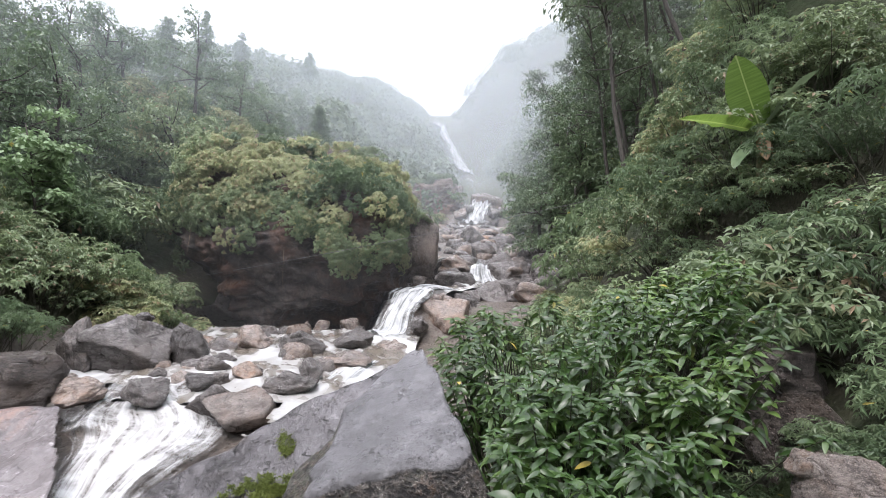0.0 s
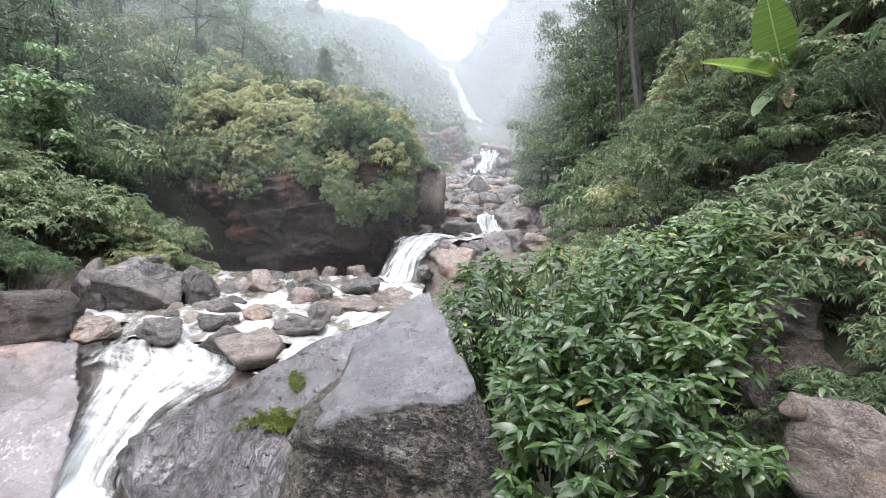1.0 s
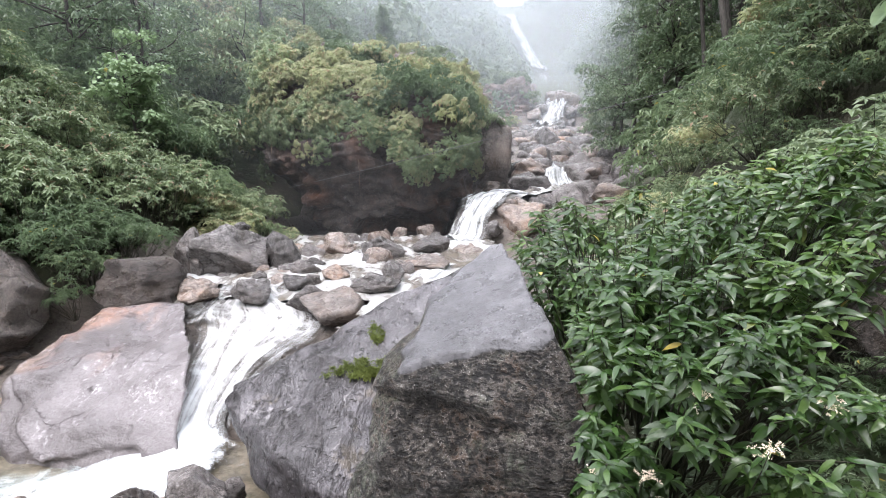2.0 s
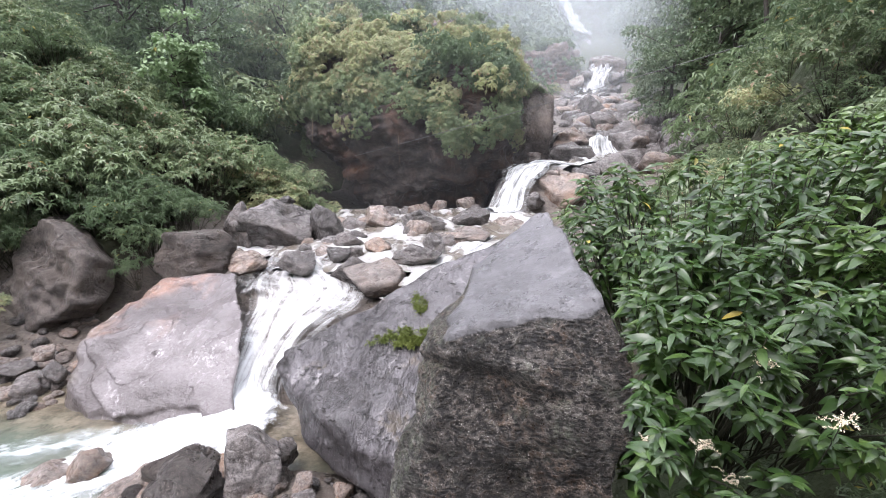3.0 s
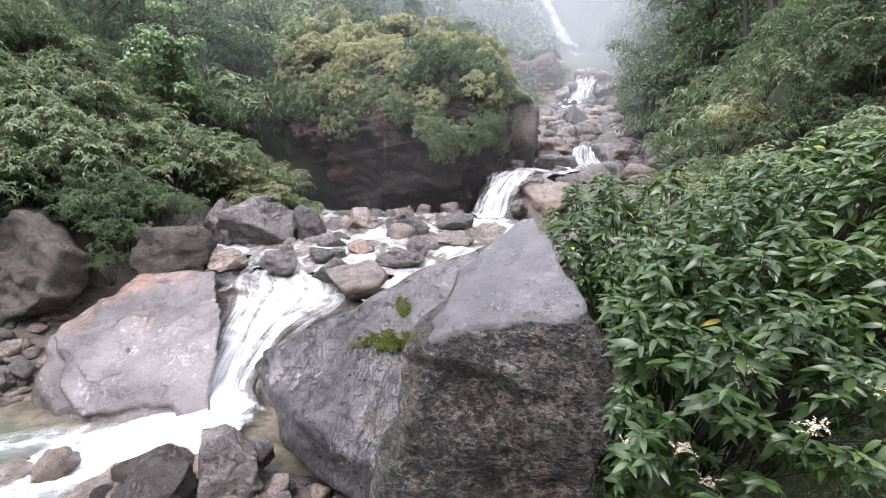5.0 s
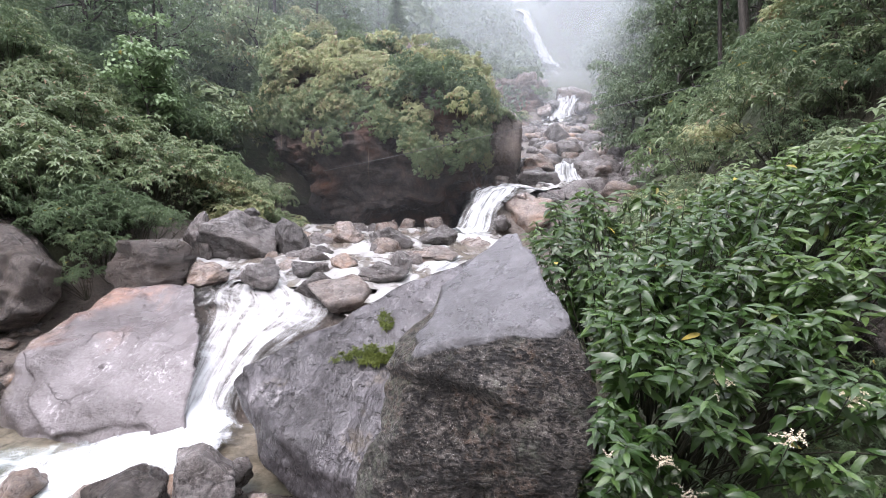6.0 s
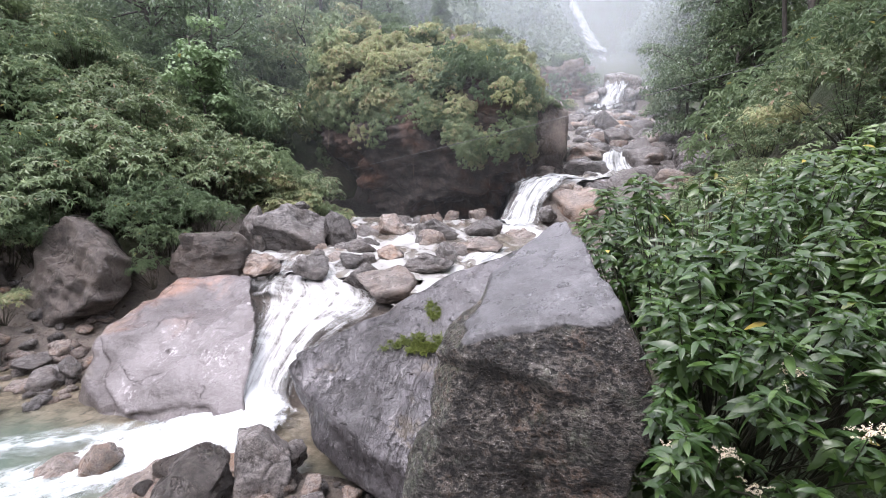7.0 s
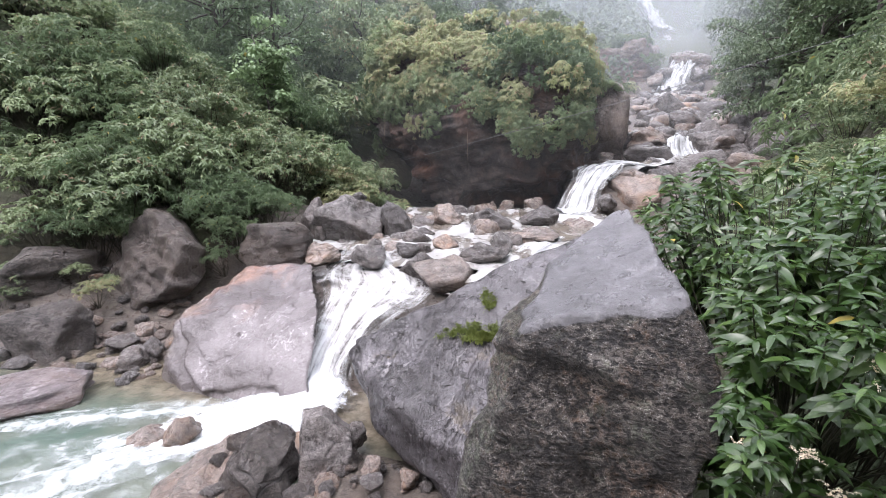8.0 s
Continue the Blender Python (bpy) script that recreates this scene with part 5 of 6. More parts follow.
# ---- shrubs and trees of the slopes ----
FLAT_LEAF = leaf_shape(1, 0.42)
LONG_LEAF = leaf_shape(1, 0.24, 0.2, 0.35)
ROUND_LEAF = leaf_shape(1, 0.7, 0.15, 0.15)
FINE = (0.16, 0.32)
SHRUBS = {
    "slope": [shrub_meshes(40 + i, 1.6, 1.1, 15, 19, 6, 0.108, LEAF_SLOPE, FLAT_LEAF, lobe=FINE) for i in range(3)],
    "dark": [shrub_meshes(50 + i, 1.7, 1.1, 14, 17, 6, 0.115, LEAF_DARK, LONG_LEAF, lobe=FINE) for i in range(2)],
    "yellow": [shrub_meshes(60 + i, 1.3, 1.0, 16, 13, 6, 0.115, LEAF_YELLOW, FLAT_LEAF, lobe=FINE) for i in range(2)],
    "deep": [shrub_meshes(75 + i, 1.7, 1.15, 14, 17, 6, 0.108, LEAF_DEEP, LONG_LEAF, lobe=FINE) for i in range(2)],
    "low": [shrub_meshes(78 + i, 1.5, 1.2, 7, 10, 6, 0.22, LEAF_DARK, LONG_LEAF, 0.5) for i in range(2)],
    "pale": [shrub_meshes(70 + i, 1.8, 1.0, 14, 18, 6, 0.09, LEAF_PALE, ROUND_LEAF, lobe=FINE) for i in range(2)],
    "cap": [shrub_meshes(62 + i, 1.25, 1.0, 20, 6, 6, 0.15, LEAF_YELLOW, FLAT_LEAF, lobe=(0.1, 0.24)) for i in range(3)],
    "cap_green": [shrub_meshes(66 + i, 1.25, 1.0, 20, 6, 6, 0.15, LEAF_SLOPE, FLAT_LEAF, 0.5, lobe=(0.1, 0.24)) for i in range(2)],
    "cap_dark": [shrub_meshes(68 + i, 1.3, 1.0, 18, 6, 6, 0.16, LEAF_DARK, FLAT_LEAF, 0.5, lobe=(0.12, 0.26)) for i in range(2)],
    "fine": [shrub_meshes(45 + i, 1.5, 1.1, 16, 16, 6, 0.098, LEAF_SLOPE, FLAT_LEAF, lobe=FINE) for i in range(2)],
    "fine_dark": [shrub_meshes(55 + i, 1.5, 1.1, 16, 16, 6, 0.106, LEAF_DARK, LONG_LEAF, lobe=FINE) for i in range(2)],
}
LABELS = {"slope": "mid-green leafy shrub on the steep slope", "dark": "dark green long-leaved shrub on the slope",
          "deep": "deep green shrub in the shade of the hillside", "yellow": "yellow-green shrub with browning leaves", "pale": "pale green large-leaved shrub",
          "fine": "mid-green small-leaved shrub on the steep bank", "fine_dark": "dark green small-leaved shrub on the steep bank"}
VARY = waves(90, 3, 5, 0.22)


def grow(rng, x, y, kinds, size, sink=0.15, tilt=10):
    kind = kinds[int((0.5 + 0.42 * float(VARY(np.array((x, y, 0.0)))) + rng.uniform(-0.25, 0.25)) * len(kinds)) % len(kinds)]
    s = size * rng.uniform(0.75, 1.3)
    m = pose(x, y, float(ground_height(x, y)) - sink * s, rng.uniform(-tilt, tilt), rng.uniform(-tilt, tilt), rng.uniform(0, 360)) @ Matrix.Diagonal((s, s, s * rng.uniform(0.85, 1.2), 1))
    variants = SHRUBS[kind]
    shrub(variants[rng.integers(len(variants))], m, LABELS[kind], group="shrubs of the slopes")


def cover(seed, count, xs, ys, keep, kinds, size):
    rng = np.random.default_rng(seed)
    for _ in range(count):
        x, y = rng.uniform(*xs), rng.uniform(*ys)
        left = np.interp(y, LEFT_Y, LEFT_X) - x
        right = x - np.interp(y, RIGHT_Y, RIGHT_X)
        if keep(x, y, left, right):
            # smaller growth round the banana plant
            grow(rng, x, y, kinds, size * (0.6 if 0.6 * y < x < 0.74 * y and 5.0 < y < 6.5 else 1.0))


cover(1, 150, (-22, -9.0), (5.0, 16.5), lambda x, y, l, r: l > 1.3 + max(0, 9 - y) * 0.45 and x > -2.3 * y - 1.5 and (y < 18.0 or x < -13.0) and not (y < 7.0 and x > -12.7), ("deep", "slope", "fine", "dark", "fine_dark", "slope", "deep", "fine"), 1.15)
cover(3, 180, (0.8, 13), (2.6, 14), lambda x, y, l, r: r > 0.5 and x > 0.30 * y + 0.35 and x < 1.05 * y + 0.6 and (x > 2.2 or y > 4.6) and not (y < 4.6 and x < 3.3), ("fine", "fine", "fine_dark", "fine", "fine_dark"), 0.8)


def thicket(name, seed, count, xs, ys, keep, kinds, size, label):
    """Shrubs too far to pick apart, joined; leaves only, since no stem shows."""
    rng = np.random.default_rng(seed)
    for kind in dict.fromkeys(kinds):
        vs, fs, k = [], [], 0
        for _ in range(count * kinds.count(kind) // len(kinds)):
            x, y = rng.uniform(*xs), rng.uniform(*ys)
            left = np.interp(y, LEFT_Y, LEFT_X) - x
            right = x - np.interp(y, RIGHT_Y, RIGHT_X)
            if not keep(x, y, left, right):
                continue
            s = size * rng.uniform(0.7, 1.35)
            s *= 0.65 if 0.6 * y < x < 0.74 * y and 5.0 < y < 6.5 else 1.0
            a = rng.uniform(0, 6.28)
            sv, sf = SHRUBS[kind][rng.integers(len(SHRUBS[kind]))][2:]
            turn = np.array(((math.cos(a), -math.sin(a), 0), (math.sin(a), math.cos(a), 0), (0, 0, 1)))
            if size > 1.0:
                # far off, half as many leaves of twice the area
                step = (rng.integers(0, 2) + 2 * np.arange(len(sv) // 8))
                quad = sv.reshape(-1, 4, 3)[step]
                mid = quad.mean(1, keepdims=True)
                sv = (mid + (quad - mid) * 1.45).reshape(-1, 3)
                sf = (np.array(((0, 1, 2), (0, 2, 3)))[None] + 4 * np.arange(len(step))[:, None, None]).reshape(-1, 3)
            vs.append(sv @ turn.T * s + np.array((x, y, float(ground_height(x, y)) - 0.2 * s)))
            fs.append(sf + k)
            k += len(sv)
        me = link_mesh(name, np.concatenate(vs), np.concatenate(fs), SHRUBS[kind][0][1].materials[0], smooth=False)
        thing(name, label, "thicket", kind="stuff", me=me)


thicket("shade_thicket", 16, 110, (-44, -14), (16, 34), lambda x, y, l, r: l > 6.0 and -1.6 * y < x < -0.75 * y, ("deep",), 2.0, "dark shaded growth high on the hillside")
thicket("left_thicket", 2, 360, (-56, -6), (15, 60), lambda x, y, l, r: l > 2.0 and x > -0.8 * y and (y > 31 or x < -14) and x < -0.18 * y - 4, ("slope", "dark", "yellow", "slope"), 2.1, "dense mixed green shrubs covering the hillside")
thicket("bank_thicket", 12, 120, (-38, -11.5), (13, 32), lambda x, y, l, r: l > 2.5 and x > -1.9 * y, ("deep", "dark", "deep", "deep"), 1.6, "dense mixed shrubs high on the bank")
thicket("slope_thicket", 14, 140, (0.6, 17), (4.8, 21), lambda x, y, l, r: r > 0.9 and x > 0.31 * y + 0.45 and x < 1.1 * y + 0.5, ("fine_dark", "fine", "yellow", "fine"), 0.95, "low mixed growth covering the steep slope")
thicket("low_growth", 15, 110, (-0.3, 6.4), (4.9, 21), lambda x, y, l, r: r > 0.35 and x < 0.33 * y + 0.6 and (x > 0.25 * y or ground_height(x, y) < 2.9), ("fine", "fine_dark", "fine", "yellow"), 0.5, "low weeds and ferns covering the bank")
thicket("strip_growth", 18, 200, (1.0, 9.2), (5.0, 20), lambda x, y, l, r: r > 0.4 and 0.2 * y + 0.3 < x < 0.42 * y + 0.7, ("fine", "fine_dark", "fine", "yellow"), 0.6, "weeds and ferns on the steep bank above the stream")
thicket("right_thicket", 4, 180, (4, 34), (17, 60), lambda x, y, l, r: r > 0.6 and (y > 29 or x > 0.275 * y + 0.5) and x < 0.95 * y, ("dark", "slope", "dark"), 1.8, "dense dark green shrubs covering the steep slope")


thicket("gorge_thicket", 19, 170, (-16, 2.5), (31, 68), lambda x, y, l, r: l > 0.4 and x > -0.2 * y - 5, ("dark", "slope", "yellow"), 1.5, "dense shrubs down to the bed of the gorge")


def cliff_growth():
    """Shrubs on top of the reddish cliff."""
    rng = np.random.default_rng(76)
    for _ in range(13):
        x, y, s = rng.uniform(-6, 1.0), rng.uniform(57.9, 61), rng.uniform(1.0, 1.9)
        m = pose(x, y, 16.2 + 0.2 * x, rng.uniform(0, 25), 0, rng.uniform(0, 360)) @ Matrix.Diagonal((s, s, s, 1))
        shrub(SHRUBS[("cap_dark", "cap_green")[rng.integers(2)]][rng.integers(2)], m, "misty green shrub on top of the cliff", group="shrubs of the slopes")


cliff_growth()


def knob_growth():
    """Shrubs on the upright boulder behind the overhanging one."""
    rng = np.random.default_rng(77)
    for _ in range(9):
        x, y, s = rng.uniform(-2.9, -1.0), rng.uniform(25.8, 27.6), rng.uniform(0.5, 0.8)
        m = pose(x, y, 7.3 - 0.35 * abs(x + 1.9), rng.uniform(0, 30), 0, rng.uniform(0, 360)) @ Matrix.Diagonal((s, s, s, 1))
        shrub(SHRUBS[("cap_dark", "cap_green")[rng.integers(2)]][rng.integers(2)], m, "dark green shrub on top of the upright boulder", group="shrubs of the slopes")


knob_growth()


def hollow_growth():
    """Shrubs hanging into the dark hollow beside the big boulder."""
    rng = np.random.default_rng(71)
    for x, y in ((-10.3, 13.6), (-11.2, 15.2), (-10.0, 15.0), (-11.8, 17.0), (-10.6, 16.6), (-12.4, 18.8), (-11.4, 19.6), (-12.8, 20.6), (-10.9, 12.6), (-9.6, 13.9), (-10.9, 18.3), (-10.2, 17.5), (-11.1, 19.1), (-9.9, 18.7), (-9.7, 16.9), (-10.6, 16.0), (-11.0, 17.2), (-10.0, 15.3), (-9.6, 14.4), (-11.6, 18.4), (-11.2, 15.6), (-10.5, 14.5)):
        grow(rng, x, y, ("slope", "fine", "yellow", "slope"), 1.0)


hollow_growth()


def bank_growth():
    """Shrubs leaning over the left bank, above its boulders."""
    rng = np.random.default_rng(72)
    for x, y in ((-10.3, 9.9), (-11.1, 9.5), (-10.1, 10.9), (-11.6, 10.6), (-12.4, 9.6), (-9.7, 10.2), (-13.4, 8.6), (-14.4, 8.2), (-15.3, 8.6), (-14.0, 9.4), (-15.8, 9.6), (-13.0, 10.6), (-12.2, 8.6), (-16.4, 8.0), (-11.9, 8.0), (-12.7, 7.7), (-15.4, 7.3), (-16.5, 7.2), (-14.4, 7.4), (-13.5, 7.7)):
        grow(rng, x, y, ("dark", "slope", "dark", "slope"), 1.05)
    for x, y, z in ((-9.75, 9.3, 1.75), (-9.35, 9.75, 1.8), (-10.1, 9.0, 1.8), (-9.1, 10.2, 1.8), (-10.4, 9.4, 2.0)):
        s = rng.uniform(0.8, 1.0)
        shrub(SHRUBS["deep"][rng.integers(2)], pose(x, y, max(z, float(ground_height(x, y))) - 0.1, rng.uniform(5, 20), 0, rng.uniform(0, 360)) @ Matrix.Diagonal((s, s, s, 1)), "deep green shrub hanging over the bank boulders", group="shrubs of the slopes")
    for x, y, z, s in ((-13.6, 8.0, 1.5, 0.7), (-13.3, 9.0, 1.8, 0.8), (-14.7, 7.5, 1.2, 0.7), (-13.4, 6.0, 0.6, 0.6), (-14.2, 6.6, 0.8, 0.7), (-12.9, 7.2, 1.5, 0.5)):
        shrub(SHRUBS["fine"][rng.integers(2)], pose(x, y, z, 0, 0, rng.uniform(0, 360)) @ Matrix.Diagonal((s, s, s, 1)), "fresh green shrub behind the bank boulders", group="shrubs of the slopes")
    for x, y, z, s in ((-12.3, 5.35, 0.9, 0.5), (-12.5, 5.7, 1.2, 0.55), (-11.3, 7.5, 1.9, 0.6), (-12.0, 7.5, 2.0, 0.7), (-11.0, 7.9, 2.2, 0.6), (-11.6, 8.2, 2.3, 0.7), (-12.6, 7.2, 2.0, 0.6), (-10.9, 6.75, 1.2, 0.28), (-11.2, 6.3, 1.5, 0.3)):
        shrub(SHRUBS["fine"][rng.integers(2)], pose(x, y, z - 0.1, 0, 0, rng.uniform(0, 360)) @ Matrix.Diagonal((s, s, s, 1)), "fresh green shrub behind the bank boulders", group="shrubs of the slopes")
    for x, y, z, s in ((-9.0, 8.2, 1.8, 0.75), (-8.5, 8.3, 1.7, 0.7), (-9.3, 8.5, 2.1, 0.8), (-8.7, 7.9, 1.4, 0.5)):
        shrub(SHRUBS["fine_dark"][rng.integers(2)], pose(x, y, z, 14, 0, rng.uniform(0, 360)) @ Matrix.Diagonal((s, s, s, 1)), "dark green shrub filling the hollow between boulders", group="shrubs of the slopes")
    for x, y, z, s in ((-9.3, 8.9, 1.9, 1.25), (-9.9, 8.9, 2.2, 1.1), (-8.7, 9.3, 2.0, 1.0)):
        shrub(SHRUBS["fine_dark"][rng.integers(2)], pose(x, y, z, 10, 0, rng.uniform(0, 360)) @ Matrix.Diagonal((s, s, s, 1)), "broad dark green shrub hanging over the bank boulders", group="shrubs of the slopes")
    for x, y in ((3.6, 6.9), (3.8, 6.6), (4.0, 6.3), (4.2, 6.0), (4.4, 5.8), (4.65, 6.0), (4.7, 6.5), (3.5, 6.4), (3.9, 7.0), (4.3, 6.9), (3.3, 7.0), (4.9, 5.7)):
        grow(rng, x, y, ("fine", "fine_dark"), 0.5)
    shrub(SHRUBS["yellow"][0], pose(-10.55, 6.25, 0.95, 0, 0, 20) @ Matrix.Diagonal((0.5, 0.5, 0.5, 1)), "small yellow-green shrub among the bank boulders", group="shrubs of the slopes")
    for x, y, s in ((2.2, 3.95, 0.3), (3.45, 4.0, 0.5), (3.75, 4.3, 0.6), (4.05, 4.75, 0.6), (2.6, 4.0, 0.34), (2.85, 4.1, 0.34), (3.1, 4.15, 0.36), (2.45, 4.15, 0.36), (2.0, 4.6, 0.45), (2.5, 4.2, 0.3), (2.95, 4.15, 0.35), (2.45, 4.45, 0.42), (2.95, 4.55, 0.5), (3.45, 4.5, 0.5), (2.15, 4.3, 0.35), (3.6, 3.9, 0.4), (2.7, 4.9, 0.5), (2.35, 3.3, 0.22), (2.75, 3.25, 0.22), (3.1, 3.3, 0.25)):
        z = max(float(ground_height(x, y)), 3.42 if 2.3 < x < 3.2 and y > 3.9 else 0.0) - 0.05
        m = pose(x, y, z, 0, 0, rng.uniform(0, 360)) @ Matrix.Diagonal((s, s, s, 1))
        shrub(SHRUBS["low"][rng.integers(2)], m, "small dark green shrub round the wet rock face", group="shrubs of the slopes")


bank_growth()


def ledge_growth():
    """Low plants on the ground between the bush and the rock face."""
    rng = np.random.default_rng(74)
    for _ in range(46):
        y = rng.uniform(1.9, 3.7)
        x = y * rng.uniform(0.62, 0.98)
        if 2.0 < x < 2.75 and y < 2.95 and x > 0.76 * y:
            continue
        s = rng.uniform(0.13, 0.22)
        m = pose(x, y, float(ground_height(x, y)) - 0.02, 0, 0, rng.uniform(0, 360)) @ Matrix.Diagonal((s * 1.3, s * 1.3, s, 1))
        shrub(SHRUBS["low"][rng.integers(2)], m, "low dark green plant below the leafy bush", "plant", "plants of the ledge", "low_plant")


ledge_growth()


def boulder_growth():
    """Shrubs rooted on the top and lip of the overhanging boulder, with tongues of growth down its face."""
    rng = np.random.default_rng(33)
    made, packs = 0, {}
    while made < 380:
        low = made % 3 == 0
        d = np.array((rng.uniform(-1, 1.1), rng.uniform(-1.0, -0.5), rng.uniform(-0.1, 0.5))) if low else np.array((rng.uniform(-1, 1), rng.uniform(-1.0, 0.5), rng.uniform(0.2, 1.0)))
        d /= np.linalg.norm(d)
        total = 0.0
        for point, normal in BIG_PLANES:
            nn = np.array(normal) / np.linalg.norm(normal)
            total += max(0.0, d @ nn / ((np.array(point) - BIG_AT) @ nn)) ** 20
        p = np.array(BIG_AT) + d * total ** (-1 / 20)
        lip = float(np.interp(p[0], [-12.5, -11, -9.6, -8.8, -7.8, -6.5, -5.2, -4.0, -3.0, -2.0], [6.7, 6.5, 6.2, 5.2, 6.2, 6.2, 5.6, 4.5, 4.7, 5.6]))
        if p[1] < 21.5 and p[2] < lip + (0.0 if low else 0.6) or low and p[2] > lip + 1.5:
            continue
        made += 1
        kind = ("cap_green", "cap_green", "cap", "cap_dark")[rng.integers(4)] if low else ("cap", "cap_green", "cap", "cap_dark")[int(2 + 2.4 * float(VARY(p * 2.0)) + rng.uniform(-1, 1)) % 4]
        s = rng.uniform(0.4, 0.85) if low else rng.uniform(0.45, 1.2)
        out = Vector((d[0] * 0.6, d[1] * 0.9, rng.uniform(-0.5, 0.1) if low else 0.8)).normalized()
        m = Matrix.Translation(p - 0.25 * d) @ out.to_track_quat("Z", "Y").to_matrix().to_4x4() @ pose(0, 0, 0, 0, 0, rng.uniform(0, 360)) @ Matrix.Diagonal((s, s, s * (1.0 if low else rng.uniform(0.8, 1.5)), 1))
        chosen = SHRUBS[kind][rng.integers(len(SHRUBS[kind]))]
        if low:
            shrub(chosen, m, "green shrub hanging from the lip of the overhanging boulder", group="shrubs on the big boulder", name="hanging_shrub")
        else:
            a = np.array(m)
            packs.setdefault(kind, []).append((chosen[2] @ a[:3, :3].T + a[:3, 3], chosen[3]))
    for kind, rows in packs.items():
        starts = np.cumsum([0] + [len(v) for v, _ in rows[:-1]])
        me = link_mesh("boulder_growth", np.concatenate([v for v, _ in rows]), np.concatenate([f + k for (_, f), k in zip(rows, starts)]), SHRUBS[kind][0][1].materials[0], smooth=False)
        thing("boulder_growth", "yellow-green mixed shrubs covering the top of the overhanging boulder", "thicket", kind="stuff", me=me)


boulder_growth()

TREES = [tree_meshes(80 + i, 12.5, 2.3, LEAF_TREE, 0.25, 1500, 0.5, (-0.12 - 0.09 * i, -0.03), 0.009, 16) for i in range(3)]
DARK_TREES = [tree_meshes(88 + i, 6.5, 2.4, LEAF_DEEP, 0.22, 1900, 0.3, (0.08, -0.05), 0.02, 14) for i in range(2)]
ROUND_TREES = [tree_meshes(85 + i, 6.0, 2.6, LEAF_SLOPE, 0.24, 2300, 0.3, (0.05, 0.0), 0.018, 16) for i in range(2)]
PALE_TREE = tree_meshes(95, 4.2, 1.15, LEAF_PALE, 0.17, 3000, 0.12, (0.0, 0.0), 0.012, 26, ROUND_LEAF)


def wood(seed, count, xs, ys, keep, kinds, size, label, group):
    rng = np.random.default_rng(seed)
    for _ in range(count):
        x, y = rng.uniform(*xs), rng.uniform(*ys)
        left = np.interp(y, LEFT_Y, LEFT_X) - x
        right = x - np.interp(y, RIGHT_Y, RIGHT_X)
        if keep(x, y, left, right):
            s = size * rng.uniform(0.75, 1.25)
            tree(kinds[rng.integers(len(kinds))], pose(x, y, float(ground_height(x, y)) - 0.2, 0, 0, rng.uniform(-35, 35)) @ Matrix.Diagonal((s, s, s, 1)), label, group=group)


wood(5, 95, (5, 26), (15, 50), lambda x, y, l, r: r > 2.2 and (0.2 if y > 31 else 0.36) * y < x < 0.75 * y, TREES, 1.0, "slender dark tree leaning out over the gorge", "trees on the slope")
wood(7, 46, (-42, -14), (17, 34), lambda x, y, l, r: l > 5 and -1.5 * y < x < -0.75 * y, DARK_TREES, 0.9, "dark leafy tree in the shade of the hillside", "hillside trees")
wood(6, 62, (-55, -8), (20, 60), lambda x, y, l, r: l > 5 and x > -0.8 * y and x < -0.2 * y - 6, ROUND_TREES + DARK_TREES + DARK_TREES, 0.95, "round-crowned leafy tree on the hillside", "hillside trees")
for gorge_x, gorge_y, gorge_s in ((5.9, 29.0, 0.95), (6.3, 27.3, 0.9), (5.6, 31.2, 1.0), (7.0, 25.4, 0.85), (7.6, 28.5, 1.0), (8.6, 27.0, 1.1), (8.3, 30.0, 1.1), (9.8, 28.6, 1.2), (10.4, 26.0, 1.0), (7.3, 31.0, 0.9), (11.5, 29.5, 1.2), (9.2, 31.5, 1.2)):
    tree(DARK_TREES[int(gorge_x * 10) % 2], pose(gorge_x, gorge_y, float(ground_height(gorge_x, gorge_y)) - 0.3, 0, 0, 70 * gorge_x) @ Matrix.Diagonal((gorge_s, gorge_s, gorge_s, 1)), "dark leafy tree hanging over the gorge bank", group="trees on the slope")
tree(PALE_TREE, pose(-12.6, 14.3, 4.6, 0, 0, 40), "young pale green tree standing out of the shrubs")


def far_woods():
    """The far wooded slopes, crown beside crown."""
    rng = np.random.default_rng(44)
    P, S = [], []
    while len(P) < 1700:
        y = 56 + 190 * rng.uniform() ** 1.2
        x = rng.uniform(-0.75, 0.5) * y
        left = np.interp(y, LEFT_Y, LEFT_X) - x
        right = x - np.interp(y, RIGHT_Y, RIGHT_X)
        if left > 3 or right > 1.5:
            P.append((x, y, float(ground_height(x, y))))
            S.append(rng.uniform(1.5, 3.2) * (1 + y / 350))
    P, S = np.array(P), np.array(S)
    per = 85
    d = rng.normal(size=(len(P), per, 3))
    d /= np.linalg.norm(d, axis=2)[..., None]
    d[..., 2] = np.abs(d[..., 2]) * 1.2 - 0.15
    q = P[:, None] + d * (S[:, None] * rng.uniform(0.75, 1.1, (len(P), per)))[..., None]
    q[..., 2] += 0.5 * S[:, None]
    n = len(P) * per
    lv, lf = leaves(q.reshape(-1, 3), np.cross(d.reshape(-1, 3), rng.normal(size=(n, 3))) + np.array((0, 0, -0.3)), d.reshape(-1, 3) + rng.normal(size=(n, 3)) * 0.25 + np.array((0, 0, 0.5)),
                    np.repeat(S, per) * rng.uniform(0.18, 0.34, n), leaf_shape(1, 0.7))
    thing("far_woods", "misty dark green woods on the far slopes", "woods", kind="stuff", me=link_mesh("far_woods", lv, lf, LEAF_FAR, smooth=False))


far_woods()


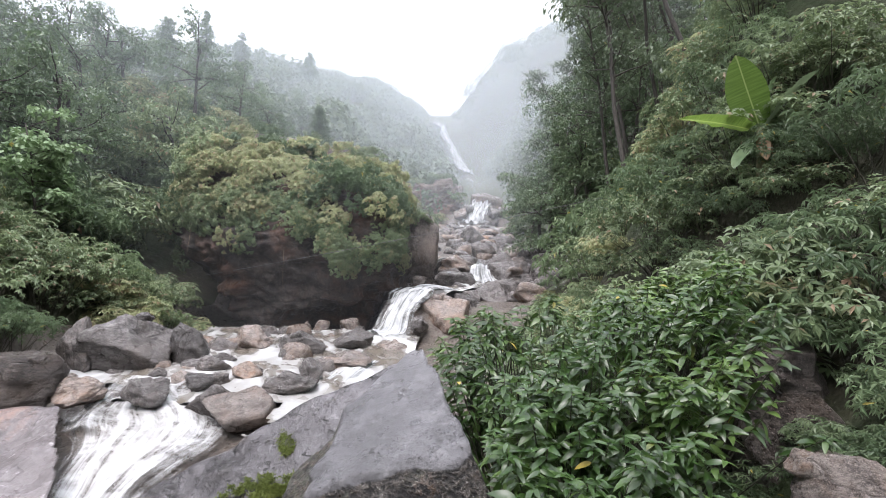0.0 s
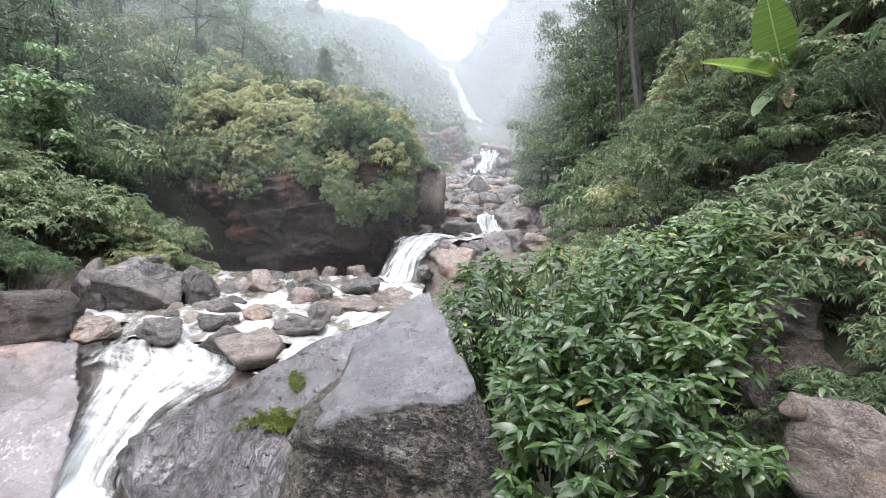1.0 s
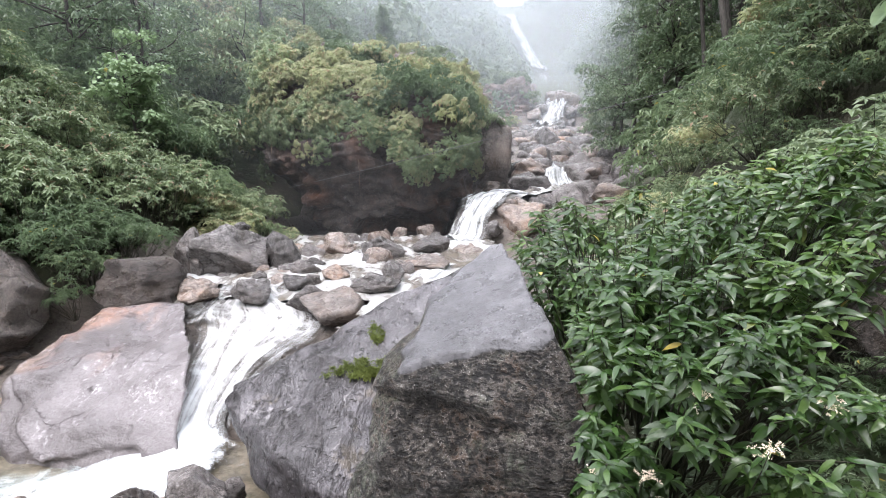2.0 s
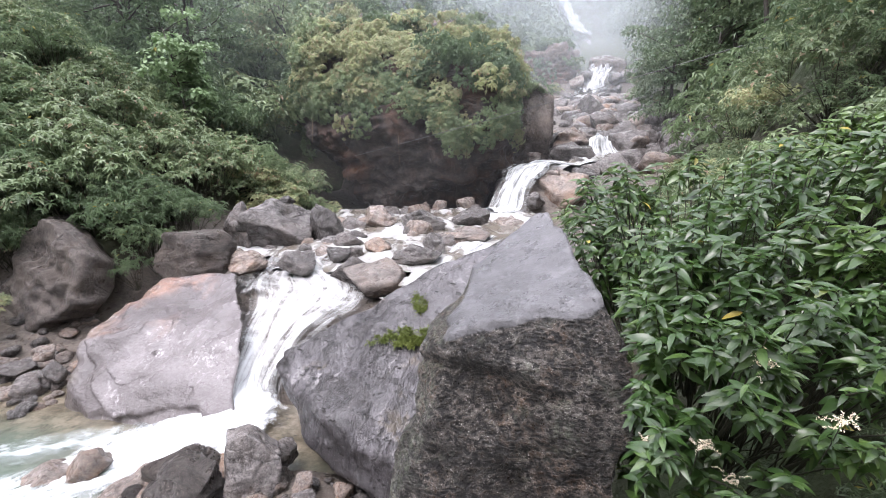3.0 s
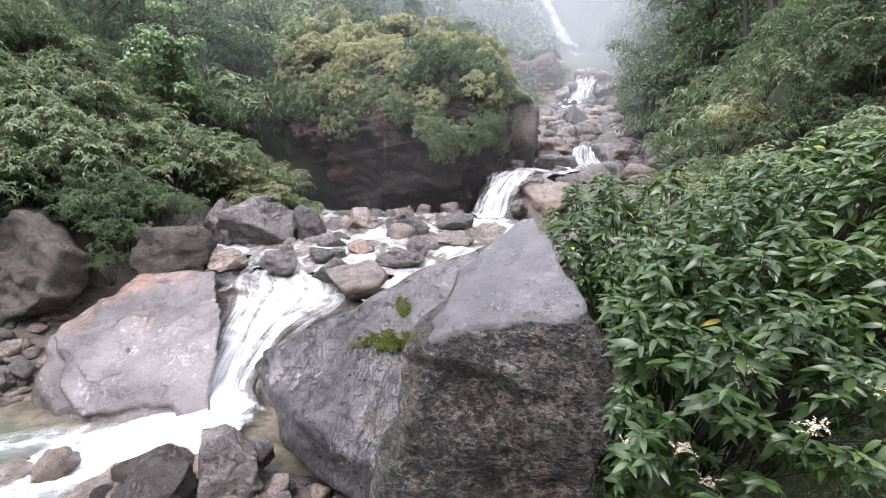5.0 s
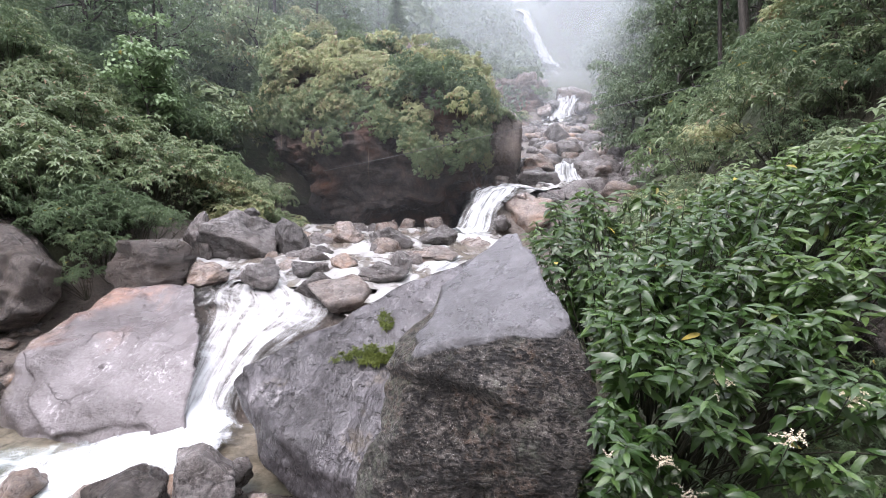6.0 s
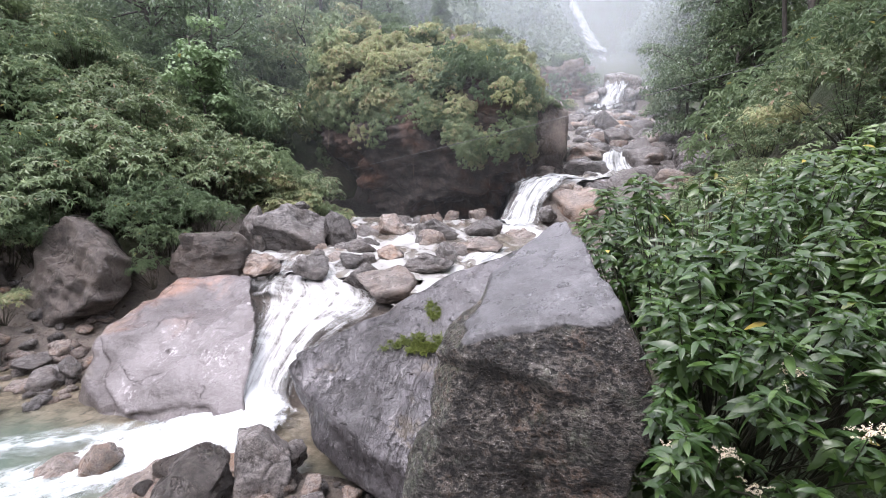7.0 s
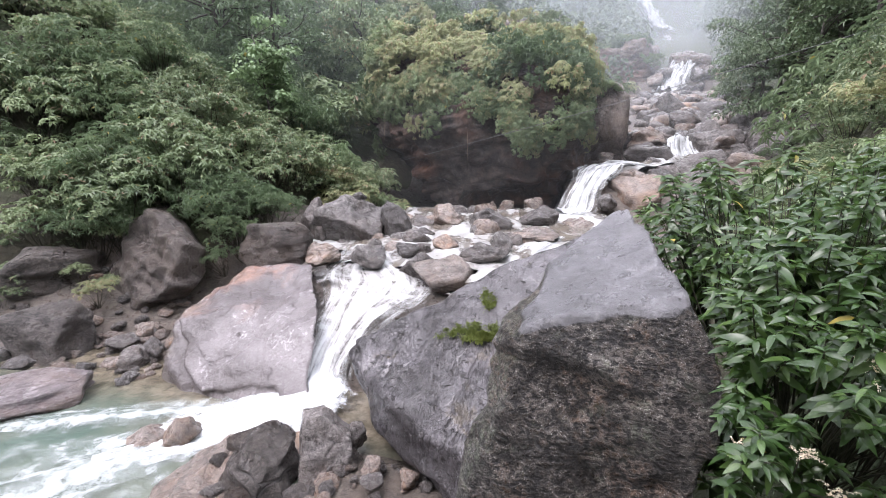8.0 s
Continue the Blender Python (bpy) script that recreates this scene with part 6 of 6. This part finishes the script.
# ---- the leafy bush beside the path ----
def near_bush():
    rng = np.random.default_rng(7)
    shapes = [leaf_shape(6, w, 0.25, dr, 0.4) for w, dr in ((0.32, 0.38), (0.35, 0.26), (0.30, 0.5), (0.37, 0.42))]
    wood, P, D, U, L, K = [], [], [], [], [], []
    for clump in range(132):
        rim = clump % 7 < 2
        cy = rng.uniform(1.75, 4.7) if rim else rng.uniform(1.75, 4.85)
        least = float(np.interp(cy, [1.75, 2.6, 3.4, 4.8], [0.24, 0.38, 0.17, -0.12]))
        cx = least + 0.35 * rng.uniform() if rim else rng.uniform(least, min(2.6, (0.6 if clump % 3 else 0.74) * cy + 0.12))
        edge = max(0.0, 0.45 - (cx - least)) * 0.9
        top = 3.9 - 0.26 * max(0.0, 3.5 - cy) ** 1.25 - edge ** 2 * 0.9 + 0.33 * max(0, cx - 0.7) * min(1.0, max(0.0, cy - 2.2)) - rng.uniform(0, 0.16)
        top -= rng.uniform(0, 1) ** (1.0 if rim else 1.4) * (1.9 if rim else 0.55 if cy < 2.6 else 0.4)
        top -= 1.1 * max(0.0, cx - 0.6 * cy - 0.1)
        wide = rng.uniform(0.09, 0.2)
        foot = np.array((0.9 + 0.55 * (cx - 0.9), 2.9 + 0.5 * (cy - 2.9) + 0.3, min(top - 0.4, 2.0)))
        for _ in range(rng.integers(4, 8)):
            out = rng.normal(size=2) * wide
            tip = np.array((max(cx + out[0], least), cy + out[1], top - 1.2 * (out @ out) / wide * 0.5 - rng.uniform(0, 0.08)))
            way = (tip - foot) / np.linalg.norm(tip - foot)
            st = bend(rng, foot, way + np.array((0, 0, 0.5)), np.linalg.norm(tip - foot), 0.7, 8, 0.05)
            st = st + (tip - st[-1]) * (np.linspace(0, 1, len(st)) ** 1.5)[:, None]
            shown = st[4:] if cx < 0.8 else st
            wood.append(tube(shown, np.linspace(0.006, 0.0025, len(shown)), 4))
            reach = np.linalg.norm(st[-1] - st[-2])
            for whorl in range(5):
                s = len(st) - 1 - whorl * rng.uniform(0.045, 0.07) / reach
                i = max(0, min(int(s), len(st) - 2))
                q = st[i] + (st[i + 1] - st[i]) * (s - i)
                g0 = rng.uniform(0, 6.28)
                many = rng.integers(4, 7) if whorl == 0 else rng.integers(2, 5)
                for k in range(many):
                    g = g0 + k * 6.28 / many + rng.uniform(-0.3, 0.3)
                    P.append(q + rng.normal(size=3) * 0.006)
                    D.append(np.array((math.cos(g), math.sin(g), rng.uniform(-0.25, 0.55) - 0.13 * whorl)))
                    U.append(np.array((rng.normal() * 0.45, rng.normal() * 0.4 - 0.4, 1.0)))
                    L.append(rng.uniform(0.08, 0.135) * (0.75 if whorl == 0 else 1.0) * (0.8 if cy < 2.3 else 1.0))
                    K.append(rng.integers(4))
    P, D, U, L, K = np.array(P), np.array(D), np.array(U), np.array(L), np.array(K)
    bush = thing("leafy_bush", "dense bush with drooping pointed bright green leaves beside the path", "bush", m=pose(0.9, 2.9, 1.7))
    base = np.array((0.9, 2.9, 1.7))
    v, f = joined(wood)
    part("branchwork", link_mesh("branchwork", v - base, f, TWIG), bush, kind="stuff")
    x, yv, z = axes_of(D, U)
    # the foremost leaves are pieces of their own
    near = np.argsort(P[:, 1] - 0.5 * P[:, 2])[:300]
    single = [link_mesh("leaf", s[0], s[1], LEAF_NEAR) for s in shapes]
    for i in near:
        m = Matrix(((x[i][0], yv[i][0], z[i][0], 0), (x[i][1], yv[i][1], z[i][1], 0), (x[i][2], yv[i][2], z[i][2], 0), (0, 0, 0, 1)))
        part("leaf", single[K[i]], bush, m=Matrix.Translation(P[i] - base) @ m @ Matrix.Diagonal((L[i], L[i], L[i], 1)))
    rest = np.setdiff1d(np.arange(len(P)), near)
    packs = []
    for k in range(4):
        r = rest[K[rest] == k]
        packs.append(leaves(P[r] - base, D[r], U[r], L[r], shapes[k]))
    v, f = joined(packs)
    part("foliage", link_mesh("foliage", v, f, LEAF_NEAR), bush, kind="stuff")


near_bush()


def flower_heads():
    """Cream flower sprays at the tips of the bush."""
    rng = np.random.default_rng(17)
    for x, y, z, size in ((0.64, 1.9, 3.1, 0.13), (0.48, 1.9, 2.72, 0.10), (0.30, 2.0, 2.64, 0.08), (0.86, 1.75, 2.95, 0.10), (0.62, 1.95, 2.56, 0.09), (1.15, 1.95, 3.05, 0.10), (1.81, 2.91, 3.51, 0.14)):
        P, D = [], []
        for _ in range(9):
            way = np.array((rng.uniform(-1, 1), rng.uniform(-1, 0.3), rng.uniform(-0.05, 0.8)))
            way /= np.linalg.norm(way)
            foot = np.array((rng.normal(), rng.normal(), rng.normal())) * size * 0.12
            for s in np.linspace(0.05, 1, 26):
                P.append(foot + way * s * size * 0.55 - np.array((0, 0, size * 0.1 * s * s)) + rng.normal(size=3) * 0.0018)
                D.append(rng.normal(size=3) + way * 0.6)
        P, D = np.array(P), np.array(D)
        v, f = leaves(P, D, rng.normal(size=P.shape), np.full(len(P), size * 0.085), leaf_shape(1, 0.45))
        head = thing("flower_spray", "small cream flower spray on the leafy bush", "flower", "flower sprays", m=pose(x, y, z))
        part("bloom", link_mesh("bloom", v, f, FLOWER, smooth=False), head, kind="stuff")
        stalk = tube([(0, 0.1, -0.22), (0, 0.04, -0.1), (0, 0, 0)], [0.003, 0.0025, 0.002], 4)
        part("stalk", link_mesh("stalk", *stalk, TWIG), head)


flower_heads()


def blade(length, width, arch, twist, seed, steps=14):
    """A broad ribbed leaf along +y with a raised midrib, torn a little at its edge."""
    rng = np.random.default_rng(seed)
    v, f = [], []
    for i in range(steps + 1):
        s = i / steps
        w = width * 0.5 * (math.sin(math.pi * min(1, 0.04 + s * 0.97)) ** 0.6 if s > 0.12 else 0.08 + s * 3)
        z = -arch * length * s * s
        roll = twist * s
        for k in (-1, -0.5, 0, 0.5, 1):
            lift = 0.18 * abs(k) * w - (0.02 * length if k == 0 else 0) + rng.normal() * 0.01 * length * abs(k)
            v.append((k * w * math.cos(roll) - lift * math.sin(roll), s * length, z + lift * math.cos(roll) + k * w * math.sin(roll)))
    for i in range(steps):
        for k in range(4):
            a = i * 5 + k
            f.append((a, a + 1, a + 6, a + 5))
    return np.array(v), f


def banana_plant(x, y, z):
    plant = thing("banana_plant", "young banana plant with broad glossy leaves on the slope", "banana plant", m=pose(x, y, z))
    part("pseudostem", link_mesh("pseudostem", *tube([(0, 0, -0.9), (0.02, 0, -0.4), (-0.03, -0.02, 0.05)], [0.09, 0.075, 0.05], 10), plain_mat("banana_stem", (0.14, 0.13, 0.06), 0.5, 0.5)), plant)
    rows = (((-0.42, -0.15, 0.9), 1.1, 0.5, 0.05, LEAF_BANANA, 0.9, "upright bright green leaf"), ((0.32, 0.25, 0.85), 1.0, 0.26, 0.05, LEAF_PALE, -1.1, "leaf showing its pale underside"),
            ((0.3, -0.25, 0.6), 0.95, 0.42, 0.15, LEAF_DARK, 0.3, "folded green leaf"), ((-1.0, -0.3, 0.12), 1.45, 0.27, 0.14, LEAF_BANANA, 0.35, "long leaf arching out"),
            ((-0.55, -0.3, -0.45), 0.95, 0.26, 0.1, LEAF_DARK, 0.3, "dark leaf hanging down"), ((-0.1, -0.25, -0.5), 0.5, 0.16, 0.1, LEAF_DEAD, 0.5, "withered brown leaf"), ((0.12, -0.2, -0.45), 0.42, 0.14, 0.1, LEAF_DEAD, -0.5, "withered brown leaf"))
    for i, (way, length, width, arch, material, turn, label) in enumerate(rows):
        v, f = blade(length, width, arch, 0.3, 60 + i)
        d = Vector(way).normalized()
        q = d.to_track_quat("Y", "Z").to_matrix().to_4x4()
        part("leaf", link_mesh("leaf", v, f, material), plant, label, m=q @ pose(0, 0, 0, 0, math.degrees(turn), 0))


banana_plant(4.36, 6.35, 6.2)


def conifer(x, y, z, height, wide, seed, taper=1.0):
    rng = np.random.default_rng(seed)
    trunk = bend(rng, (0, 0, -0.5), (0, 0, 1), height, 0, 8, 0.015)
    P, D, S = [], [], []
    wood = [tube(trunk, height * 0.018 * np.linspace(1, 0.15, len(trunk)), 6)]
    for _ in range(150):
        s = rng.uniform(0.1, 0.98)
        k = s * (len(trunk) - 1)
        i = min(int(k), len(trunk) - 2)
        foot = trunk[i] + (trunk[i + 1] - trunk[i]) * (k - i)
        a = rng.uniform(0, 6.28)
        reach = wide * (1 - s) ** taper * rng.uniform(0.45, 1.15) + 0.08
        limb = bend(rng, foot, (math.cos(a), math.sin(a), 0.1 + 0.5 * s), reach, 0.5, 4, 0.06)
        wood.append(tube(limb, 0.03 * np.linspace(1, 0.3, len(limb)), 3))
        for _ in range(26):
            t = rng.uniform(0.15, 1) * (len(limb) - 1)
            j = min(int(t), len(limb) - 2)
            P.append(limb[j] + (limb[j + 1] - limb[j]) * (t - j) + rng.normal(size=3) * 0.06)
            D.append(rng.normal(size=3) * 0.7 + np.array((math.cos(a), math.sin(a), -0.5)))
            S.append(0.22 + 0.3 * (1 - s))
    P, D = np.array(P), np.array(D)
    lv, lf = leaves(P, D, rng.normal(size=P.shape) * 0.4 + np.array((0, 0, 1.0)), rng.uniform(0.7, 1.2, len(P)) * np.array(S), leaf_shape(1, 0.3))
    v, f = joined(wood)
    ob = thing("conifer", "dark pointed conifer standing on the skyline", "conifer", "skyline conifers", m=pose(x, y, z))
    part("trunk", link_mesh("trunk", v, f, BARK), ob)
    part("crown", link_mesh("crown", lv, lf, LEAF_DEEP, smooth=False), ob)


conifer(-31.1, 50.0, 27.4, 5.6, 2.3, 1, 0.55)
conifer(-29.9, 56.0, 28.2, 9.4, 2.7, 2)
conifer(-32.0, 70.0, 36.0, 6.0, 1.9, 3, 0.6)
conifer(-27.4, 90.0, 44.5, 4.6, 2.2, 4, 0.7)
conifer(-11.6, 42.0, 15.4, 4.9, 1.6, 5, 0.8)


def bare_tree(x, y, z):
    """A lopped tree with tufts at the ends of its bare limbs."""
    rng = np.random.default_rng(9)
    wood, ends = [], []
    trunk = bend(rng, (0, 0, -0.5), (0.1, 0, 1), 3.2, 0, 6, 0.05)
    wood.append(tube(trunk, np.linspace(0.14, 0.09, len(trunk)), 6))
    for a in (0.2, 1.9, 3.4, 5.0):
        limb = bend(rng, trunk[-2], (math.cos(a), 0.3 * math.sin(a), 0.9), 1.9, 0.2, 5, 0.12)
        wood.append(tube(limb, np.linspace(0.09, 0.05, len(limb)), 5))
        ends.append(limb[-1])
    ends = np.array(ends)
    P = np.repeat(ends, 90, 0) + rng.normal(size=(360, 3)) * 0.22
    lv, lf = leaves(P, rng.normal(size=P.shape), rng.normal(size=P.shape) + np.array((0, 0, 1.0)), np.full(len(P), 0.22), FLAT_LEAF)
    v, f = joined(wood)
    ob = thing("bare_tree", "lopped pale tree with small leaf tufts on the skyline", "tree", m=pose(x, y, z))
    part("trunk", link_mesh("trunk", v, f, bark_mat("pale_bark", (0.12, 0.11, 0.10), (0.34, 0.31, 0.27))), ob)
    part("crown", link_mesh("crown", lv, lf, LEAF_SLOPE, smooth=False), ob)


bare_tree(-35.6, 45.0, 26.8)


def hang_cable():
    """The cable slung across the gorge, with its sag."""
    a, b = np.array((-10.3, 20.4, 4.0)), np.array((9.8, 14.6, 8.0))
    s = np.linspace(0, 1, 40)[:, None]
    p = a + (b - a) * s
    p[:, 2] -= 0.15 * 4 * (s * (1 - s))[:, 0]
    thing("cable", "thin grey cable slung across the gorge", "cable", me=link_mesh("cable", *tube(p, np.full(40, 0.011), 5), CABLE))


hang_cable()


def vines():
    """Bare aerial roots hanging from the lip of the overhang."""
    rng = np.random.default_rng(19)
    for x, z, long in ((-5.9, 5.4, 1.9), (-9.4, 5.6, 1.0), (-3.3, 5.0, 1.2)):
        p = bend(rng, (0, 0, 0.4), (0, 0, -1), long + 0.4, 0, 8, 0.02)
        ob = thing("hanging_vine", "bare pale vine hanging from the overhang", "vine", "hanging vines", m=pose(x * 1.14, 19.75, 4 + (z - 4) * 1.14))
        part("strand", link_mesh("strand", *tube(p, np.linspace(0.016, 0.006, len(p)), 4), plain_mat("dry_vine", (0.16, 0.12, 0.085), 0.8)), ob)


vines()


def on_rock(centre, planes, sharp, toward):
    """The place on a boulder's skin in the direction of a point."""
    c = np.array(centre)
    d = np.array(toward) - c
    d /= np.linalg.norm(d)
    total = 1e-9
    for point, normal in planes:
        nn = np.array(normal) / np.linalg.norm(normal)
        total += max(0.0, d @ nn / ((np.array(point) - c) @ nn)) ** sharp
    return c + d * total ** (-1 / sharp), d


def moss_cushion(x, y, z, wide, deep, seed, count):
    """A ragged cushion of moss and tiny ferns on the boulder."""
    rng = np.random.default_rng(seed)
    P, D, U = [], [], []
    blobs = [(rng.normal() * wide * 0.5, rng.normal() * deep * 0.55, rng.uniform(0.03, 0.16)) for _ in range(22)]
    foot, out = on_rock(MOSS_AT, MOSS_PLANES, 60, (x, y, z))
    for _ in range(count):
        bx, by, spot = blobs[rng.integers(len(blobs))]
        p, d = on_rock(MOSS_AT, MOSS_PLANES, 60, (x + bx + rng.normal() * wide * spot, y + by + rng.normal() * deep * spot * 1.6, z))
        P.append(p - foot + np.array((0, 0, 0.012)))
        D.append(rng.normal(size=3) + np.array((-0.1, -0.6, -0.1)))
        U.append(rng.normal(size=3) * 0.5 + np.array((-0.15, -0.5, 0.8)))
    v, f = leaves(np.array(P), np.array(D), np.array(U), rng.uniform(0.018, 0.045, count), leaf_shape(1, 0.45))
    thing("moss_patch", "ragged green moss patch on the wet boulder", "moss", "moss patches", kind="stuff", m=Matrix.Translation(foot), me=link_mesh("moss_patch", v, f, MOSS, smooth=False))


for moss_x, moss_y, moss_z, moss_w, moss_d, moss_n in ((-1.62, 4.98, 1.85, 0.26, 0.14, 3200), (-1.95, 5.05, 1.78, 0.24, 0.10, 1000), (-1.7, 5.5, 2.1, 0.12, 0.2, 1000), (-1.75, 5.95, 2.4, 0.10, 0.08, 260), (-1.35, 6.0, 2.55, 0.09, 0.06, 240), (-1.35, 4.65, 1.6, 0.06, 0.14, 260)):
    moss_cushion(moss_x, moss_y, moss_z, moss_w, moss_d, int(-moss_x * 100), moss_n)


def seedling(x, y, z):
    rng = np.random.default_rng(5)
    ob = thing("seedling", "small bright green seedling rooted on the rock face", "seedling", m=pose(x, y, z))
    part("stalk", link_mesh("stalk", *tube([(0, 0.1, -0.12), (0, 0, -0.03), (0, 0, 0.03)], [0.003, 0.003, 0.002], 4), TWIG), ob)
    for k in range(6):
        a = k * 1.05 + 0.3
        v, f = leaf_shape(5, 0.4, 0.15, 0.3)
        d = Vector((math.cos(a), math.sin(a), 0.25)).normalized()
        part("leaf", link_mesh("leaf", v * rng.uniform(0.06, 0.1), f, LEAF_NEAR), ob, m=pose(0, 0, 0.03) @ d.to_track_quat("Y", "Z").to_matrix().to_4x4())


seedling(-0.74, 2.66, 1.72)


def mist(radius, least, most, seed, scale=0.06, start=-34):
    """A thin bank of mist hanging across the gorge, bellied like a sail."""
    a, h = np.linspace(radians(start), radians(56), 60), np.linspace(0, 1, 30)
    A, Hh = np.meshgrid(a, h)
    r = radius * (1 + 0.05 * waves(seed, 2, 5, 3.0)(np.stack([A, Hh, 0 * A], -1)))
    p = np.stack([-r * np.sin(A), r * np.cos(A), 0.5 + radius * 0.9 * Hh], -1).reshape(-1, 3)
    i = np.arange(len(p)).reshape(A.shape)
    f = np.stack([i[:-1, :-1], i[:-1, 1:], i[1:, 1:], i[1:, :-1]], -1).reshape(-1, 4)
    me = link_mesh("mist", p, f, mist_mat("mist_droplets", least, most, scale))
    thing("mist_bank", "thin white mist hanging across the gorge", "mist", kind="stuff", me=me)


for mist_radius, thin, thick, mist_seed in ((19.2, 0.01, 0.035, 6), (27, 0.02, 0.07, 7), (36, 0.03, 0.10, 1), (47, 0.08, 0.18, 2), (66, 0.14, 0.26, 3), (98, 0.08, 0.2, 4), (140, 0.10, 0.22, 5)):
    mist(mist_radius, thin, thick, mist_seed, 2.4 / mist_radius, -5 if mist_radius < 20 else -13 if mist_radius < 30 else -34)
